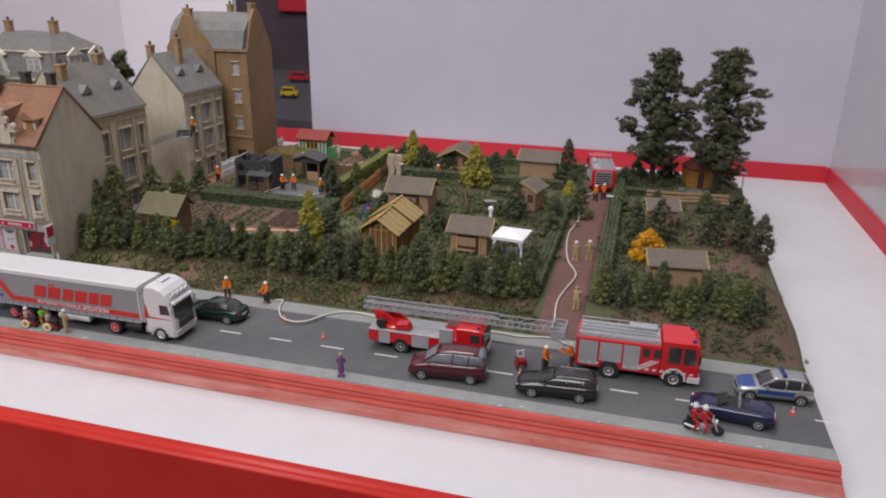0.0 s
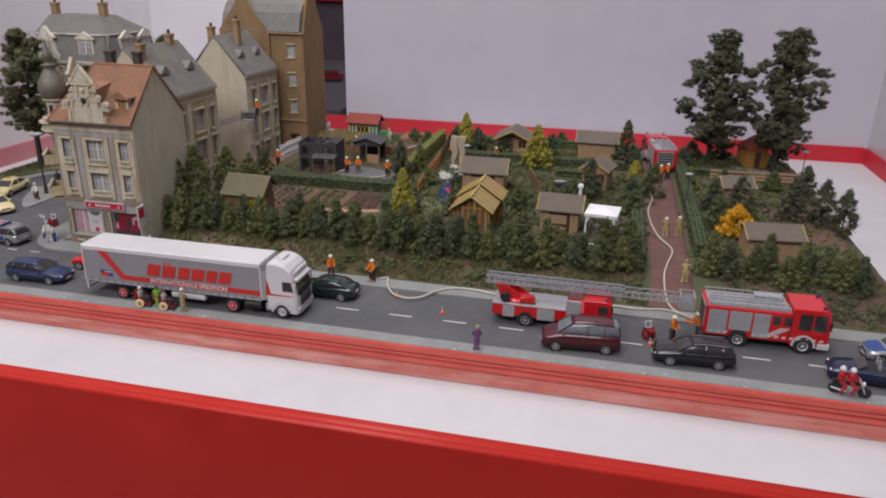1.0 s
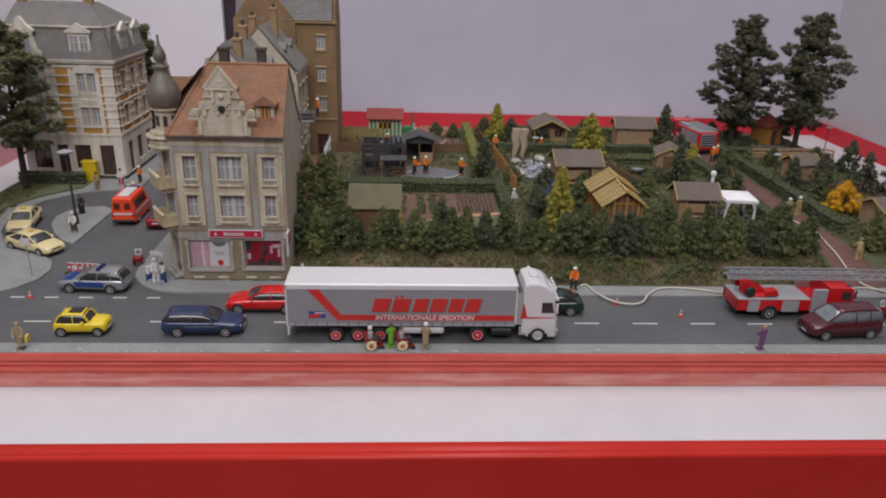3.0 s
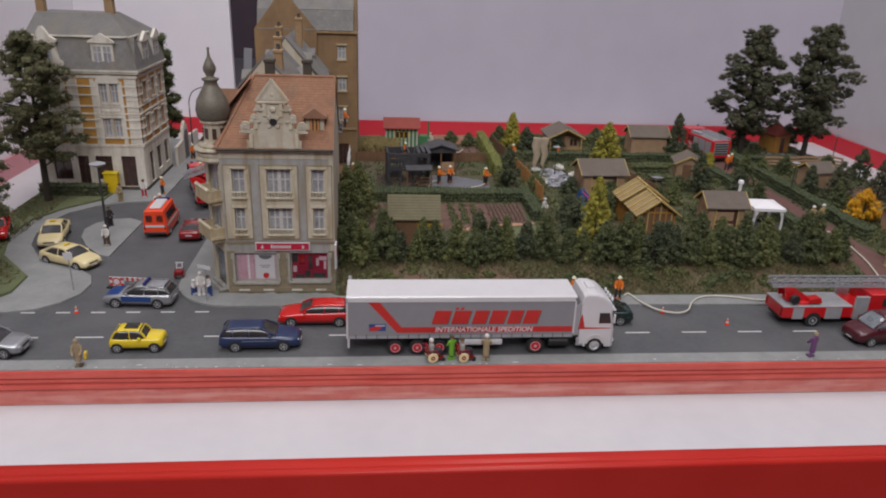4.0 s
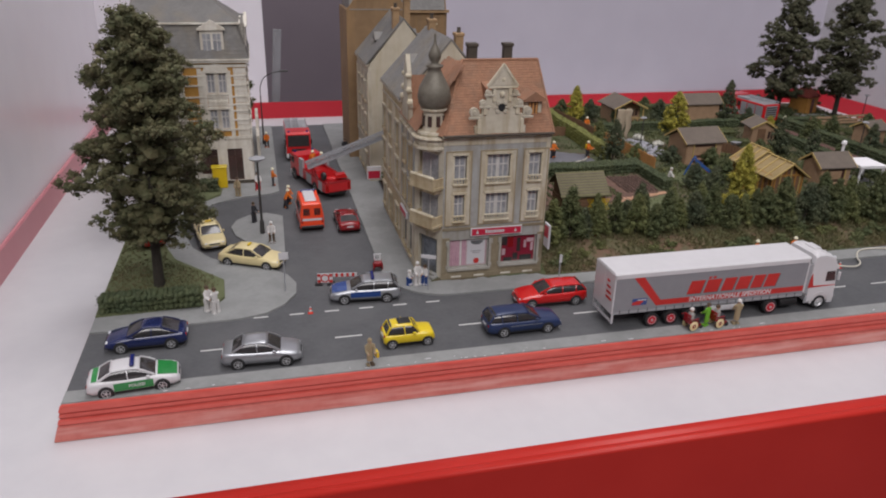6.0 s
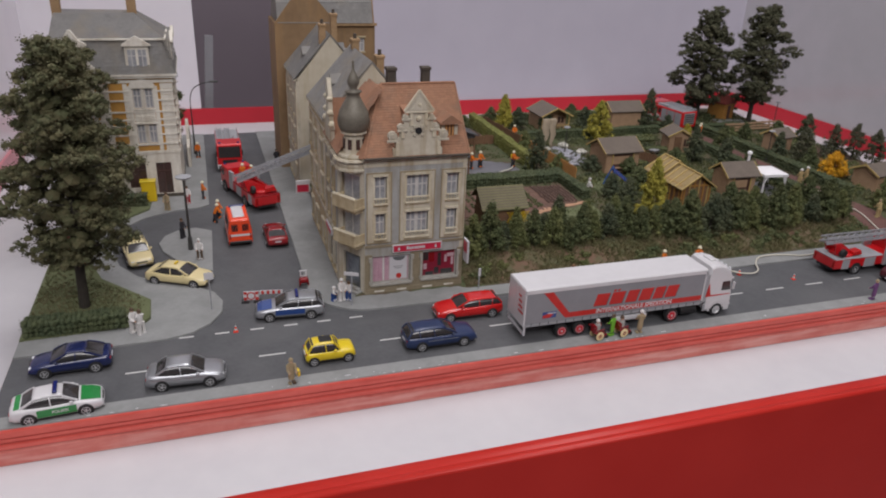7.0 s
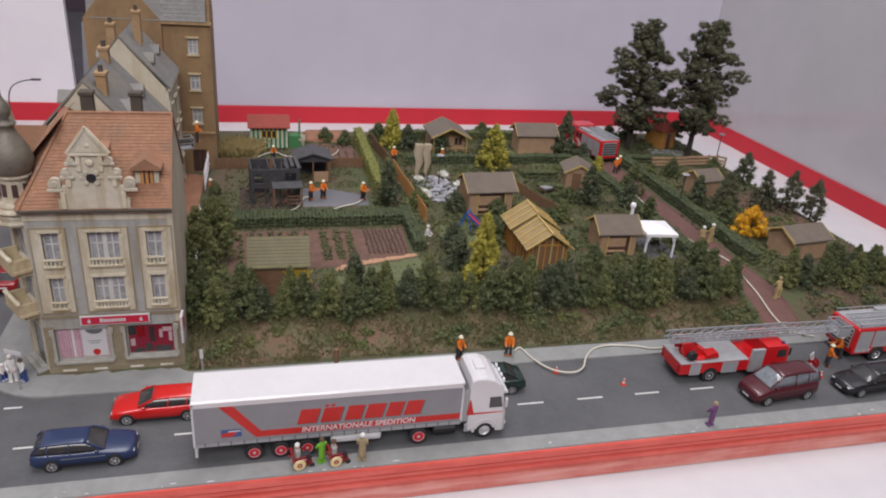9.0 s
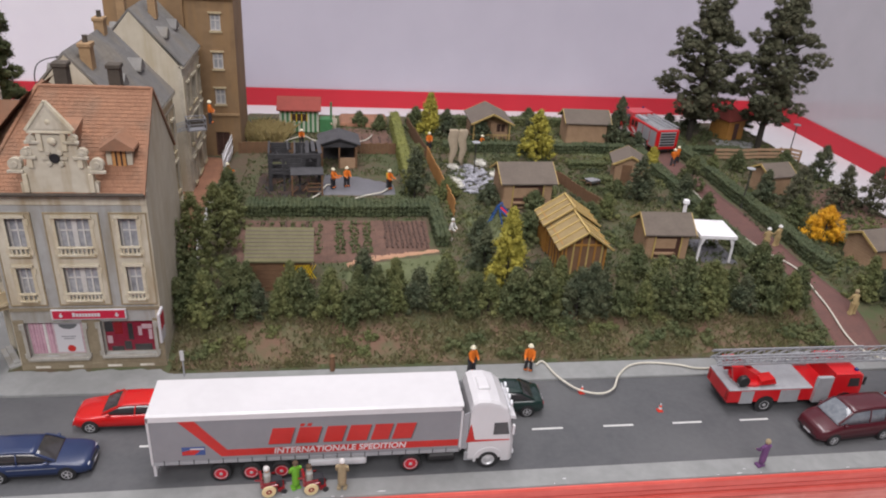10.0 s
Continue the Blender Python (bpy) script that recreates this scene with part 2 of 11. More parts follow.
M_LEAF = leaf_mat("dark_green_flock", (0.062, 0.080, 0.031), (0.102, 0.110, 0.042))
M_LEAF2 = leaf_mat("mid_green_flock", (0.094, 0.112, 0.038), (0.138, 0.142, 0.049))
M_LEAF3 = leaf_mat("deep_green_flock", (0.048, 0.064, 0.034), (0.088, 0.095, 0.047))
M_LIME = leaf_mat("yellow_green_flock", (0.36, 0.31, 0.045), (0.26, 0.245, 0.04))
M_GOLD = leaf_mat("golden_flock", (0.682, 0.372, 0.0156), (0.572, 0.276, 0.013))
M_WEED = leaf_mat("verge_flock", (0.125, 0.128, 0.058), (0.15, 0.128, 0.066))
M_CORE = mat("shaded_branch_core", (0.020, 0.026, 0.012), (0.030, 0.034, 0.016), 1.0, 2.0)
M_BARK = mat("dark_bark", (0.045, 0.038, 0.030), (0.028, 0.024, 0.018), 0.95, 3.0, 0.6)

M_RUBBER = mat("tyre_rubber", (0.018, 0.018, 0.019), (0.026, 0.026, 0.027), 0.7, 5)
M_RIM = mat("silver_rim", (0.62, 0.62, 0.63), (0.50, 0.50, 0.51), 0.3, 5, metal=0.35)
M_REDRIM = mat("red_rim", (0.60, 0.018, 0.035), (0.52, 0.016, 0.03), 0.35, 5)
M_GLASS = mat("tinted_window", (0.028, 0.027, 0.028), (0.045, 0.042, 0.042), 0.12, 1.0, spec=0.7)
M_PALEGLASS = mat("pale_window", (0.20, 0.22, 0.24), (0.10, 0.11, 0.13), 0.08, 1.0, spec=0.7)
M_BLACK = mat("black_plastic", (0.014, 0.014, 0.015), (0.022, 0.022, 0.023), 0.5, 3)
M_SILVER = mat("silver_paint", (0.40, 0.41, 0.43), (0.36, 0.37, 0.39), 0.28, 1, metal=0.6)
M_ALU = mat("bare_aluminium", (0.40, 0.41, 0.43), (0.33, 0.34, 0.36), 0.45, 2, metal=0.25)
M_SHUTTER = mat("shutter_silver", (0.46, 0.47, 0.49), (0.40, 0.41, 0.43), 0.4, 2, metal=0.35)
M_DECK = mat("grey_deck", (0.34, 0.345, 0.36), (0.28, 0.285, 0.30), 0.6, 2)
M_FIRE = mat("fire_red", (0.56, 0.012, 0.016), (0.50, 0.010, 0.014), 0.3, 0.5, coat=0.4)
M_RED = mat("bright_red_paint", (0.55, 0.012, 0.012), (0.50, 0.010, 0.010), 0.25, 0.5, coat=0.5)
M_DRED = mat("dark_red_paint", (0.24, 0.008, 0.012), (0.20, 0.007, 0.010), 0.25, 0.5, coat=0.5)
M_WINE = mat("burgundy_paint", (0.075, 0.010, 0.016), (0.062, 0.009, 0.014), 0.28, 0.5, coat=0.5)
M_BLUE = mat("dark_blue_paint", (0.014, 0.022, 0.085), (0.012, 0.018, 0.070), 0.25, 0.5, coat=0.5)
M_NAVY = mat("navy_paint", (0.010, 0.016, 0.052), (0.008, 0.013, 0.044), 0.25, 0.5, coat=0.5)
M_POLBLUE = mat("police_blue", (0.016, 0.058, 0.23), (0.014, 0.05, 0.20), 0.3, 0.5, coat=0.4)
M_GREENCAR = mat("dark_green_paint", (0.008, 0.026, 0.022), (0.007, 0.022, 0.018), 0.25, 0.5, coat=0.5)
M_POLGREEN = mat("police_green", (0.020, 0.23, 0.050), (0.016, 0.20, 0.045), 0.35, 0.5, coat=0.3)
M_YELLOW = mat("yellow_paint", (0.74, 0.56, 0.022), (0.68, 0.50, 0.020), 0.28, 0.5, coat=0.4)
M_CREAM = mat("cream_paint", (0.72, 0.61, 0.33), (0.66, 0.56, 0.30), 0.28, 0.5, coat=0.4)
M_BLACKCAR = mat("black_paint", (0.012, 0.013, 0.015), (0.016, 0.017, 0.019), 0.22, 0.5, coat=0.5)
M_CARWHITE = mat("white_paint", (0.62, 0.61, 0.62), (0.58, 0.57, 0.58), 0.35, 0.5, coat=0.3)
M_ORANGERED = mat("luminous_red", (0.82, 0.070, 0.018), (0.76, 0.060, 0.015), 0.35, 0.5, coat=0.2)
M_LAMP = mat("clear_lamp", (0.75, 0.76, 0.78), (0.62, 0.63, 0.66), 0.12, 4)
M_TAIL = mat("red_lamp", (0.34, 0.008, 0.008), (0.28, 0.006, 0.006), 0.2, 4)
M_BEACON = mat("blue_beacon", (0.012, 0.02, 0.13), (0.01, 0.016, 0.11), 0.15, 4)
M_TARP = mat("grey_curtain", (0.25, 0.25, 0.265), (0.225, 0.225, 0.24), 0.55, 0.5)
M_MARK = mat("sign_red", (0.52, 0.026, 0.020), (0.46, 0.022, 0.018), 0.5, 1)
M_SHADE = mat("letter_shadow", (0.11, 0.10, 0.105), (0.09, 0.085, 0.09), 0.6, 1)

M_STUCCO = mat("weathered_cream_stucco", (0.575, 0.535, 0.435), (0.47, 0.425, 0.33), 0.9, 0.55, 0.3)
M_STUCCO2 = mat("pale_gable_render", (0.55, 0.505, 0.405), (0.46, 0.415, 0.32), 0.9, 0.3, 0.2)
M_GREYBAND = mat("grey_stucco_band", (0.39, 0.395, 0.385), (0.32, 0.315, 0.295), 0.9, 0.6, 0.2)
M_SAND_STONE = mat("sandstone_trim", (0.53, 0.45, 0.3), (0.42, 0.335, 0.2), 0.85, 1.2, 0.3)
M_STONE = mat("grey_stone_trim", (0.54, 0.499, 0.405), (0.405, 0.365, 0.29), 0.85, 1.2, 0.3)
M_OCHRE = mat("ochre_plaster", (0.31, 0.19, 0.075), (0.25, 0.145, 0.055), 0.9, 0.5, 0.2)
M_BRICKY = mat("brown_wall", (0.265, 0.172, 0.092), (0.205, 0.13, 0.068), 0.9, 0.35, 0.3)
M_YBRICK = mat("yellow_brickwork", (0.506, 0.276, 0.0633), (0.414, 0.213, 0.0517), 0.9, 1.6, 0.3)
M_PALESTONE = mat("pale_stone", (0.72, 0.69, 0.615), (0.60, 0.565, 0.485), 0.85, 0.8, 0.2)
M_TILE = mat("orange_roof_tile", (0.305, 0.155, 0.090), (0.240, 0.120, 0.070), 0.85, 0.8, 0.3, piece=0.06)
M_SLATE = mat("grey_slate", (0.19, 0.185, 0.176), (0.145, 0.141, 0.134), 0.8, 0.9, 0.3, piece=0.14)
M_DOME = mat("grey_zinc_dome", (0.186, 0.168, 0.132), (0.12, 0.108, 0.084), 0.55, 1.5, 0.2, metal=0.2)
M_CHIM = mat("chimney_brick", (0.37, 0.245, 0.13), (0.28, 0.18, 0.095), 0.9, 1.5, 0.3)
M_CHIMPOT = mat("chimney_dark", (0.085, 0.07, 0.055), (0.06, 0.05, 0.04), 0.9, 2.0)
M_FRAME = mat("white_window_frame", (0.60, 0.585, 0.56), (0.50, 0.485, 0.46), 0.6, 3)
M_PANE = mat("window_pane", (0.22, 0.225, 0.245), (0.42, 0.425, 0.44), 0.12, 1.1, spec=0.6)
M_DARKPANE = mat("dark_pane", (0.05, 0.035, 0.03), (0.08, 0.045, 0.04), 0.12, 1.0, spec=0.6)
M_PINKPANE = mat("shop_display_pink", (0.40, 0.25, 0.28), (0.55, 0.42, 0.45), 0.3, 0.8)
M_SHOPRED = mat("shop_display_red", (0.25, 0.016, 0.038), (0.17, 0.012, 0.028), 0.3, 1.0)
M_SIGNRED = mat("bank_sign_red", (0.52, 0.02, 0.055), (0.47, 0.018, 0.05), 0.4, 1)
M_DOORGREY = mat("grey_door", (0.15, 0.16, 0.165), (0.11, 0.115, 0.12), 0.5, 2)
M_BROWNDOOR = mat("brown_shopfront", (0.085, 0.038, 0.030), (0.06, 0.028, 0.022), 0.5, 2)

M_FELT = mat("grey_roof_felt", (0.155, 0.128, 0.104), (0.125, 0.102, 0.084), 0.95, 1.0, 0.4)
M_MOSSFELT = mat("mossy_roof_felt", (0.170, 0.155, 0.082), (0.13, 0.12, 0.065), 0.95, 1.0, 0.4)
M_CABIN = mat("pale_cabin_boards", (0.41, 0.27, 0.165), (0.33, 0.21, 0.125), 0.8, 1.5, 0.3)
M_PINE = mat("orange_pine", (0.42, 0.21, 0.045), (0.34, 0.16, 0.035), 0.7, 2.0, 0.2)
M_STRAWBOARD = mat("straw_brown_board", (0.33, 0.245, 0.115), (0.25, 0.18, 0.082), 0.85, 1.8, 0.3)
M_PINE2 = mat("straw_pine", (0.50, 0.365, 0.135), (0.41, 0.29, 0.105), 0.75, 2.0, 0.2)
M_SHEDGREEN = mat("shed_green", (0.055, 0.20, 0.075), (0.045, 0.16, 0.06), 0.7, 2)
M_SHEDWHITE = mat("shed_pale_board", (0.52, 0.55, 0.44), (0.44, 0.46, 0.37), 0.7, 2)
M_SHEDRED = mat("shed_red_roof", (0.27, 0.055, 0.040), (0.22, 0.045, 0.033), 0.85, 1.0, 0.2)
M_FENCE = mat("brown_fence", (0.202, 0.111, 0.0585), (0.15, 0.0806, 0.0442), 0.85, 1.5, 0.3)
M_ORFENCE = mat("orange_fence", (0.52, 0.26, 0.085), (0.42, 0.2, 0.065), 0.8, 1.5, 0.3)
M_CHAR = mat("charred_timber", (0.04, 0.039, 0.042), (0.064, 0.062, 0.066), 0.95, 2.0, 0.8)
M_CHAR2 = mat("grey_ash_roof", (0.08, 0.078, 0.084), (0.055, 0.054, 0.058), 0.95, 1.5, 0.8)
M_WETGROUND = mat("wet_grey_slab", (0.15, 0.15, 0.165), (0.12, 0.12, 0.13), 0.5, 1.0, 0.2)
M_ROCK = mat("pale_rock", (0.34, 0.34, 0.37), (0.24, 0.24, 0.27), 0.9, 2.0, 0.4, piece=0.3)
M_BLOSSOM = mat("white_blossom", (0.72, 0.70, 0.64), (0.55, 0.54, 0.48), 0.9, 4)
M_CLOTH = mat("beige_cloth", (0.46, 0.38, 0.28), (0.38, 0.31, 0.22), 0.9, 1.0)
M_TENT = mat("white_tent", (0.82, 0.81, 0.82), (0.76, 0.75, 0.77), 0.7, 1.0)
M_HOSE = mat("pale_hose", (0.6, 0.57, 0.49), (0.52, 0.49, 0.41), 0.8, 3)
M_ORANGE = mat("orange_coat", (0.70, 0.175, 0.012), (0.60, 0.14, 0.010), 0.75, 3)
M_KHAKI = mat("khaki_coat", (0.42, 0.32, 0.155), (0.35, 0.26, 0.12), 0.8, 3)
M_DARKCLOTH = mat("dark_trousers", (0.022, 0.022, 0.027), (0.034, 0.034, 0.04), 0.85, 3)
M_HELMET = mat("pale_helmet", (0.74, 0.70, 0.52), (0.68, 0.63, 0.46), 0.4, 3)
M_SKIN = mat("beige_face_paint", (0.50, 0.31, 0.21), (0.44, 0.27, 0.18), 0.7, 3)
M_PURPLE = mat("purple_coat", (0.15, 0.06, 0.17), (0.12, 0.05, 0.14), 0.8, 3)
M_LIMECLOTH = mat("green_coat", (0.16, 0.42, 0.03), (0.13, 0.35, 0.025), 0.8, 3)
M_WHITECLOTH = mat("white_cloth", (0.68, 0.66, 0.64), (0.58, 0.56, 0.54), 0.85, 3)
M_TAN = mat("tan_cloth", (0.34, 0.27, 0.16), (0.27, 0.21, 0.12), 0.85, 3)
M_REDCLOTH = mat("red_leathers", (0.42, 0.015, 0.025), (0.36, 0.012, 0.02), 0.5, 3)
M_BROWNCLOTH = mat("brown_cloth", (0.10, 0.065, 0.04), (0.08, 0.05, 0.03), 0.85, 3)
M_SIGNYELLOW = mat("signal_yellow", (0.74, 0.52, 0.012), (0.68, 0.46, 0.010), 0.5, 2)
M_POST = mat("dark_post", (0.05, 0.048, 0.045), (0.035, 0.034, 0.032), 0.6, 3)
M_ESTATEBLUE = mat("slate_blue_paint", (0.020, 0.036, 0.098), (0.017, 0.030, 0.084), 0.32, 0.5, coat=0.3)
M_BLUEPLAY = mat("blue_bar", (0.02, 0.10, 0.33), (0.018, 0.08, 0.28), 0.5, 2)
M_TERRA = mat("terracotta_ground", (0.30, 0.145, 0.085), (0.22, 0.105, 0.065), 0.95, 0.8, 0.4)
M_FURROW = mat("dark_furrow_soil", (0.12, 0.072, 0.055), (0.09, 0.056, 0.044), 0.95, 2.0, 0.5)
M_TURFBLADE = leaf_mat("rough_turf_blades", (0.075, 0.095, 0.036), (0.105, 0.112, 0.046))
M_VERGEGRASS = leaf_mat("dry_verge_grass", (0.120, 0.124, 0.050), (0.170, 0.145, 0.070))
M_LEAF4 = leaf_mat("olive_brown_flock", (0.080, 0.088, 0.040), (0.118, 0.106, 0.052))
M_HEDGE = leaf_mat("clipped_dark_flock", (0.050, 0.068, 0.032), (0.072, 0.086, 0.038))
M_LOCKER = mat("polished_locker", (0.66, 0.66, 0.67), (0.56, 0.56, 0.58), 0.35, 1.0)
M_HEDGELIME = leaf_mat("lime_hedge_flock", (0.200, 0.205, 0.055), (0.155, 0.165, 0.048))
M_BAREEARTH = mat("bare_brown_earth", (0.108, 0.068, 0.048), (0.082, 0.054, 0.036), 0.95, 0.9, 0.6)
M_VERGE = mat("thin_grass_on_earth", (0.150, 0.088, 0.058), (0.092, 0.096, 0.046), 0.95, 0.45, 0.9, spread=0.35)
M_STAIN = mat("brown_weathered_moulding", (0.33, 0.265, 0.165), (0.25, 0.195, 0.115), 0.9, 1.5, 0.2)
M_LEAF5 = leaf_mat("dark_olive_flock", (0.064, 0.070, 0.038), (0.086, 0.082, 0.046))


M_SCORCH = mat("scorched_earth", (0.085, 0.048, 0.034), (0.034, 0.029, 0.027), 0.95, 0.8, 0.8)
M_TRIM = mat("pale_window_stone", (0.63, 0.585, 0.465), (0.50, 0.44, 0.32), 0.85, 1.5, 0.2)
M_SHOPFRAME = mat("pale_grey_shop_frame", (0.40, 0.385, 0.345), (0.30, 0.285, 0.245), 0.6, 1.5)
M_SHOPWALL = mat("brown_grey_shop_stone", (0.27, 0.225, 0.15), (0.20, 0.162, 0.105), 0.9, 1.0, 0.3)
M_PINKCLOTH = mat("pink_curtain", (0.56, 0.36, 0.42), (0.44, 0.24, 0.31), 0.8, 1.5)
for m_, c_, k_ in ((M_STUCCO, (0.30, 0.215, 0.11), 0.7), (M_STUCCO2, (0.40, 0.33, 0.21), 0.55), (M_GREYBAND, (0.22, 0.185, 0.12), 0.6), (M_STONE, (0.31, 0.25, 0.15), 0.6), (M_TRIM, (0.42, 0.33, 0.18), 0.5), (M_BRICKY, (0.30, 0.185, 0.085), 0.7), (M_SAND_STONE, (0.30, 0.215, 0.11), 0.6), (M_PALESTONE, (0.42, 0.365, 0.28), 0.6)):
    streaks(m_, c_, k_)
streaks(M_TILE, (0.19, 0.125, 0.085), 0.6, 0.9, 0.5)
streaks(M_SLATE, (0.20, 0.175, 0.135), 0.7, 0.5, 0.4)
streaks(M_ROAD, (0.125, 0.124, 0.126), 0.5, 0.16, 0.16)
streaks(M_PAVE, (0.20, 0.205, 0.20), 0.6, 0.35, 0.35)
streaks(M_KERB, (0.17, 0.17, 0.17), 0.5, 0.5, 0.5)


# ---- the display case ----
def slab(name, poly, z0, z1, material, label, category, bevel=0.0):
    bm = B()
    prism(bm, poly, "z", z0, z1)
    if bevel:
        es = [e for e in bm.edges if abs(e.verts[0].co.z - z1) < 1e-6 and abs(e.verts[1].co.z - z1) < 1e-6]
        bmesh.ops.bevel(bm, geom=es, offset=bevel, segments=2, affect="EDGES")
    return tagged(part(name, bm, material), label, category, kind="structure")


def wall_run(name, p, q, thick, z0, z1, material, label, category="wall"):
    """An upright wall from p to q on the plan; thick to the left of that line."""
    (x0, y0), (x1, y1) = p, q
    d = Vector((x1 - x0, y1 - y0)).normalized()
    n = Vector((-d.y, d.x)) * thick
    return slab(name, [(x0, y0), (x1, y1), (x1 + n.x, y1 + n.y), (x0 + n.x, y0 + n.y)], z0, z1, material, label, category)


TRAY = -1.9
slab("display_tray", [(-62.4, -9.35), (43.3, -9.35), (43.3, 64.2), (-62.4, 64.2)], TRAY - 1.2, TRAY, M_WHITE, "matt white board under the whole model", "display board")
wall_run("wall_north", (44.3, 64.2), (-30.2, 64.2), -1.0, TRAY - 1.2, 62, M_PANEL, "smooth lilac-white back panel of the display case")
wall_run("wall_northwest", (-42.4, 64.2), (-63.4, 64.2), -1.0, TRAY - 1.2, 62, M_GLAREPANEL, "smooth lilac-white panel beside the open gap, brighter light put into its colour")
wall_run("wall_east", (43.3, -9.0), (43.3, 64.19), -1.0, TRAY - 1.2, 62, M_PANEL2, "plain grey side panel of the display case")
wall_run("wall_west", (-62.4, 64.19), (-62.4, -9.0), -1.0, TRAY - 1.2, 62, M_GLAREPANEL, "smooth lilac-white side panel of the display case, glare put into its colour")


def skirting(name, p, q, label, m=M_SKIRT):
    d = (Vector(q) - Vector(p)).normalized()
    n = Vector((-d.y, d.x)) * 0.35
    (x0, y0), (x1, y1) = p, q
    return slab(name, [(x0, y0), (x1, y1), (x1 + n.x, y1 + n.y), (x0 + n.x, y0 + n.y)], TRAY + 0.004, TRAY + 2.15, m, label, "skirting", 0.08)


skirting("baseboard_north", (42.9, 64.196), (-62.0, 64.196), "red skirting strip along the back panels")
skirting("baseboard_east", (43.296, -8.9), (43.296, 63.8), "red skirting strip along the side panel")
skirting("baseboard_west", (-62.396, 63.8), (-62.396, -8.9), "red skirting strip along the side panel, painted pinkish for the glare on it", M_GLARESKIRT)

bm = B()
prism(bm, [(-9.36, -40.0), (-9.36, TRAY + 0.06), (-9.42, TRAY + 0.10), (-9.9, TRAY + 0.10), (-10.02, TRAY + 0.04), (-10.10, TRAY + 0.04), (-10.18, TRAY + 0.10)] + [(-10.35 - 0.22 * math.sin(radians(a)), TRAY - 0.12 + 0.22 * math.cos(radians(a))) for a in range(0, 91, 15)] + [(-10.57, -40.0)], "x", -70, 50)
for f in bm.faces:
    f.smooth = abs(f.normal.x) < 0.5 and abs(f.calc_center_median().z) < 4
tagged(part("front_rail", bm, M_RAIL), "glossy red lacquered rail in front of the display board", "rail", kind="structure")

bm = B()
beam(bm, (-41.6, 66.5, -3), (-40.6, 66.5, 9.5), 1.1, 0.5)
tagged(part("gap_post", bm, M_TARP), "pale grey post standing in the gap between panels", "post", kind="structure")
# the hall beyond and around
wall_run("hall_wall_north", (260, 190), (-260, 190), -4, -95, 235, M_HALL, "dim grey wall of the exhibition hall")
wall_run("hall_wall_south", (-260, -240), (260, -240), -4, -95, 235, M_HALL, "dim grey wall of the exhibition hall")
wall_run("hall_wall_east", (260, -240), (260, 190), -4, -95, 235, M_HALL, "dim grey wall of the exhibition hall")
wall_run("hall_wall_west", (-260, 190), (-260, -240), -4, -95, 235, M_HALL, "dim grey wall of the exhibition hall")
slab("floor", [(-260, -240), (260, -240), (260, 190), (-260, 190)], -97, -95, M_FLOOR, "dark floor of the exhibition hall", "floor")

slab("ceiling", [(-262, -242), (262, -242), (262, 192), (-262, 192)], 235.1, 238, M_CEIL, "white ceiling of the exhibition hall", "ceiling")

# another display far behind the gap
M_FARBASE = mat("dim_display_base", (0.10, 0.095, 0.11), (0.075, 0.07, 0.085), 0.7, 0.05)
M_FARDARK = mat("dim_backdrop", (0.10, 0.07, 0.085), (0.06, 0.045, 0.06), 0.8, 0.04)
bm = B()
prism(bm, [(118, -40), (160, -40), (160, -3.2), (118, -9.5)], "x", -98, -52)
tagged(part("far_display_base", bm, M_FARBASE), "dim grey sloping display base far behind the gap", "display base", kind="structure")
bm = B()
box(bm, -100, 160.1, -40, -50, 162, 60)
tagged(part("far_backdrop", bm, M_FARDARK), "dim plum-coloured back panel of a far display", "display panel", kind="structure")
bm = B()
bbox(bm, -84, 158, 13, -58, 160, 22, 0.4)
tagged(part("far_sign", bm, M_SKIRT), "dim dark red sign far behind the gap", "sign", kind="structure")


def far_model(label, x, y, z, L, m):
    """A small model vehicle on the far display: body, cab roof and wheels."""
    t = thing("model_vehicle", label, "model vehicle", (x, y, z), 8)
    bm = B()
    bbox(bm, -L / 2, -0.9, 0.5, L / 2, 0.9, 1.7, 0.2)
    bbox(bm, -L * 0.38, -0.8, 1.6, L * 0.30, 0.8, 2.7, 0.3)
    part("body", bm, m, t)
    bm = B()
    bbox(bm, -L * 0.34, -0.84, 1.8, L * 0.27, -0.79, 2.4, 0.02)
    part("window", bm, M_GLASS, t)
    for u in (-0.3, 0.3):
        bm = B()
        lathe(bm, [(0.45, -0.95), (0.5, -0.9), (0.5, -0.6)], 12, (u * L, 0, 0.5), "y")
        part("wheel", bm, M_RUBBER, t)


far_model("small yellow model van on the far display", -69.6, 134, -6.9, 4.6, M_YELLOW)
far_model("small red model van on the far display", -62.5, 140, -6.0, 5.2, M_DRED)
far_model("small red model lorry on the far display", -73.5, 148, -4.8, 6.0, M_SKIRT)

# ---- the model's base ----
X0, X1 = -53.9, 30.3
base = slab("ground", [(X0, -3.95), (X1, -3.95), (X1, 48.6), (-24.5, 48.6), (-24.5, 51.6), (X0, 51.6)], TRAY + 0.002, -0.02, M_EARTH, "brown base board of the model landscape", "ground")
slab("road", [(X0 + 0.02, -2.75), (X1 - 0.02, -2.75), (X1 - 0.02, 5.0), (-33.0, 5.0), (-33.0, 51.5), (X0 + 0.02, 51.5)], -0.016, 0.0, M_ROAD, "dark grey model road with a side street", "road")


streaks(M_EDGE, (0.50, 0.060, 0.045), 0.75, 0.25, 4.0)
streaks(M_EDGE2, (0.66, 0.33, 0.29), 0.8, 0.22, 2.5)


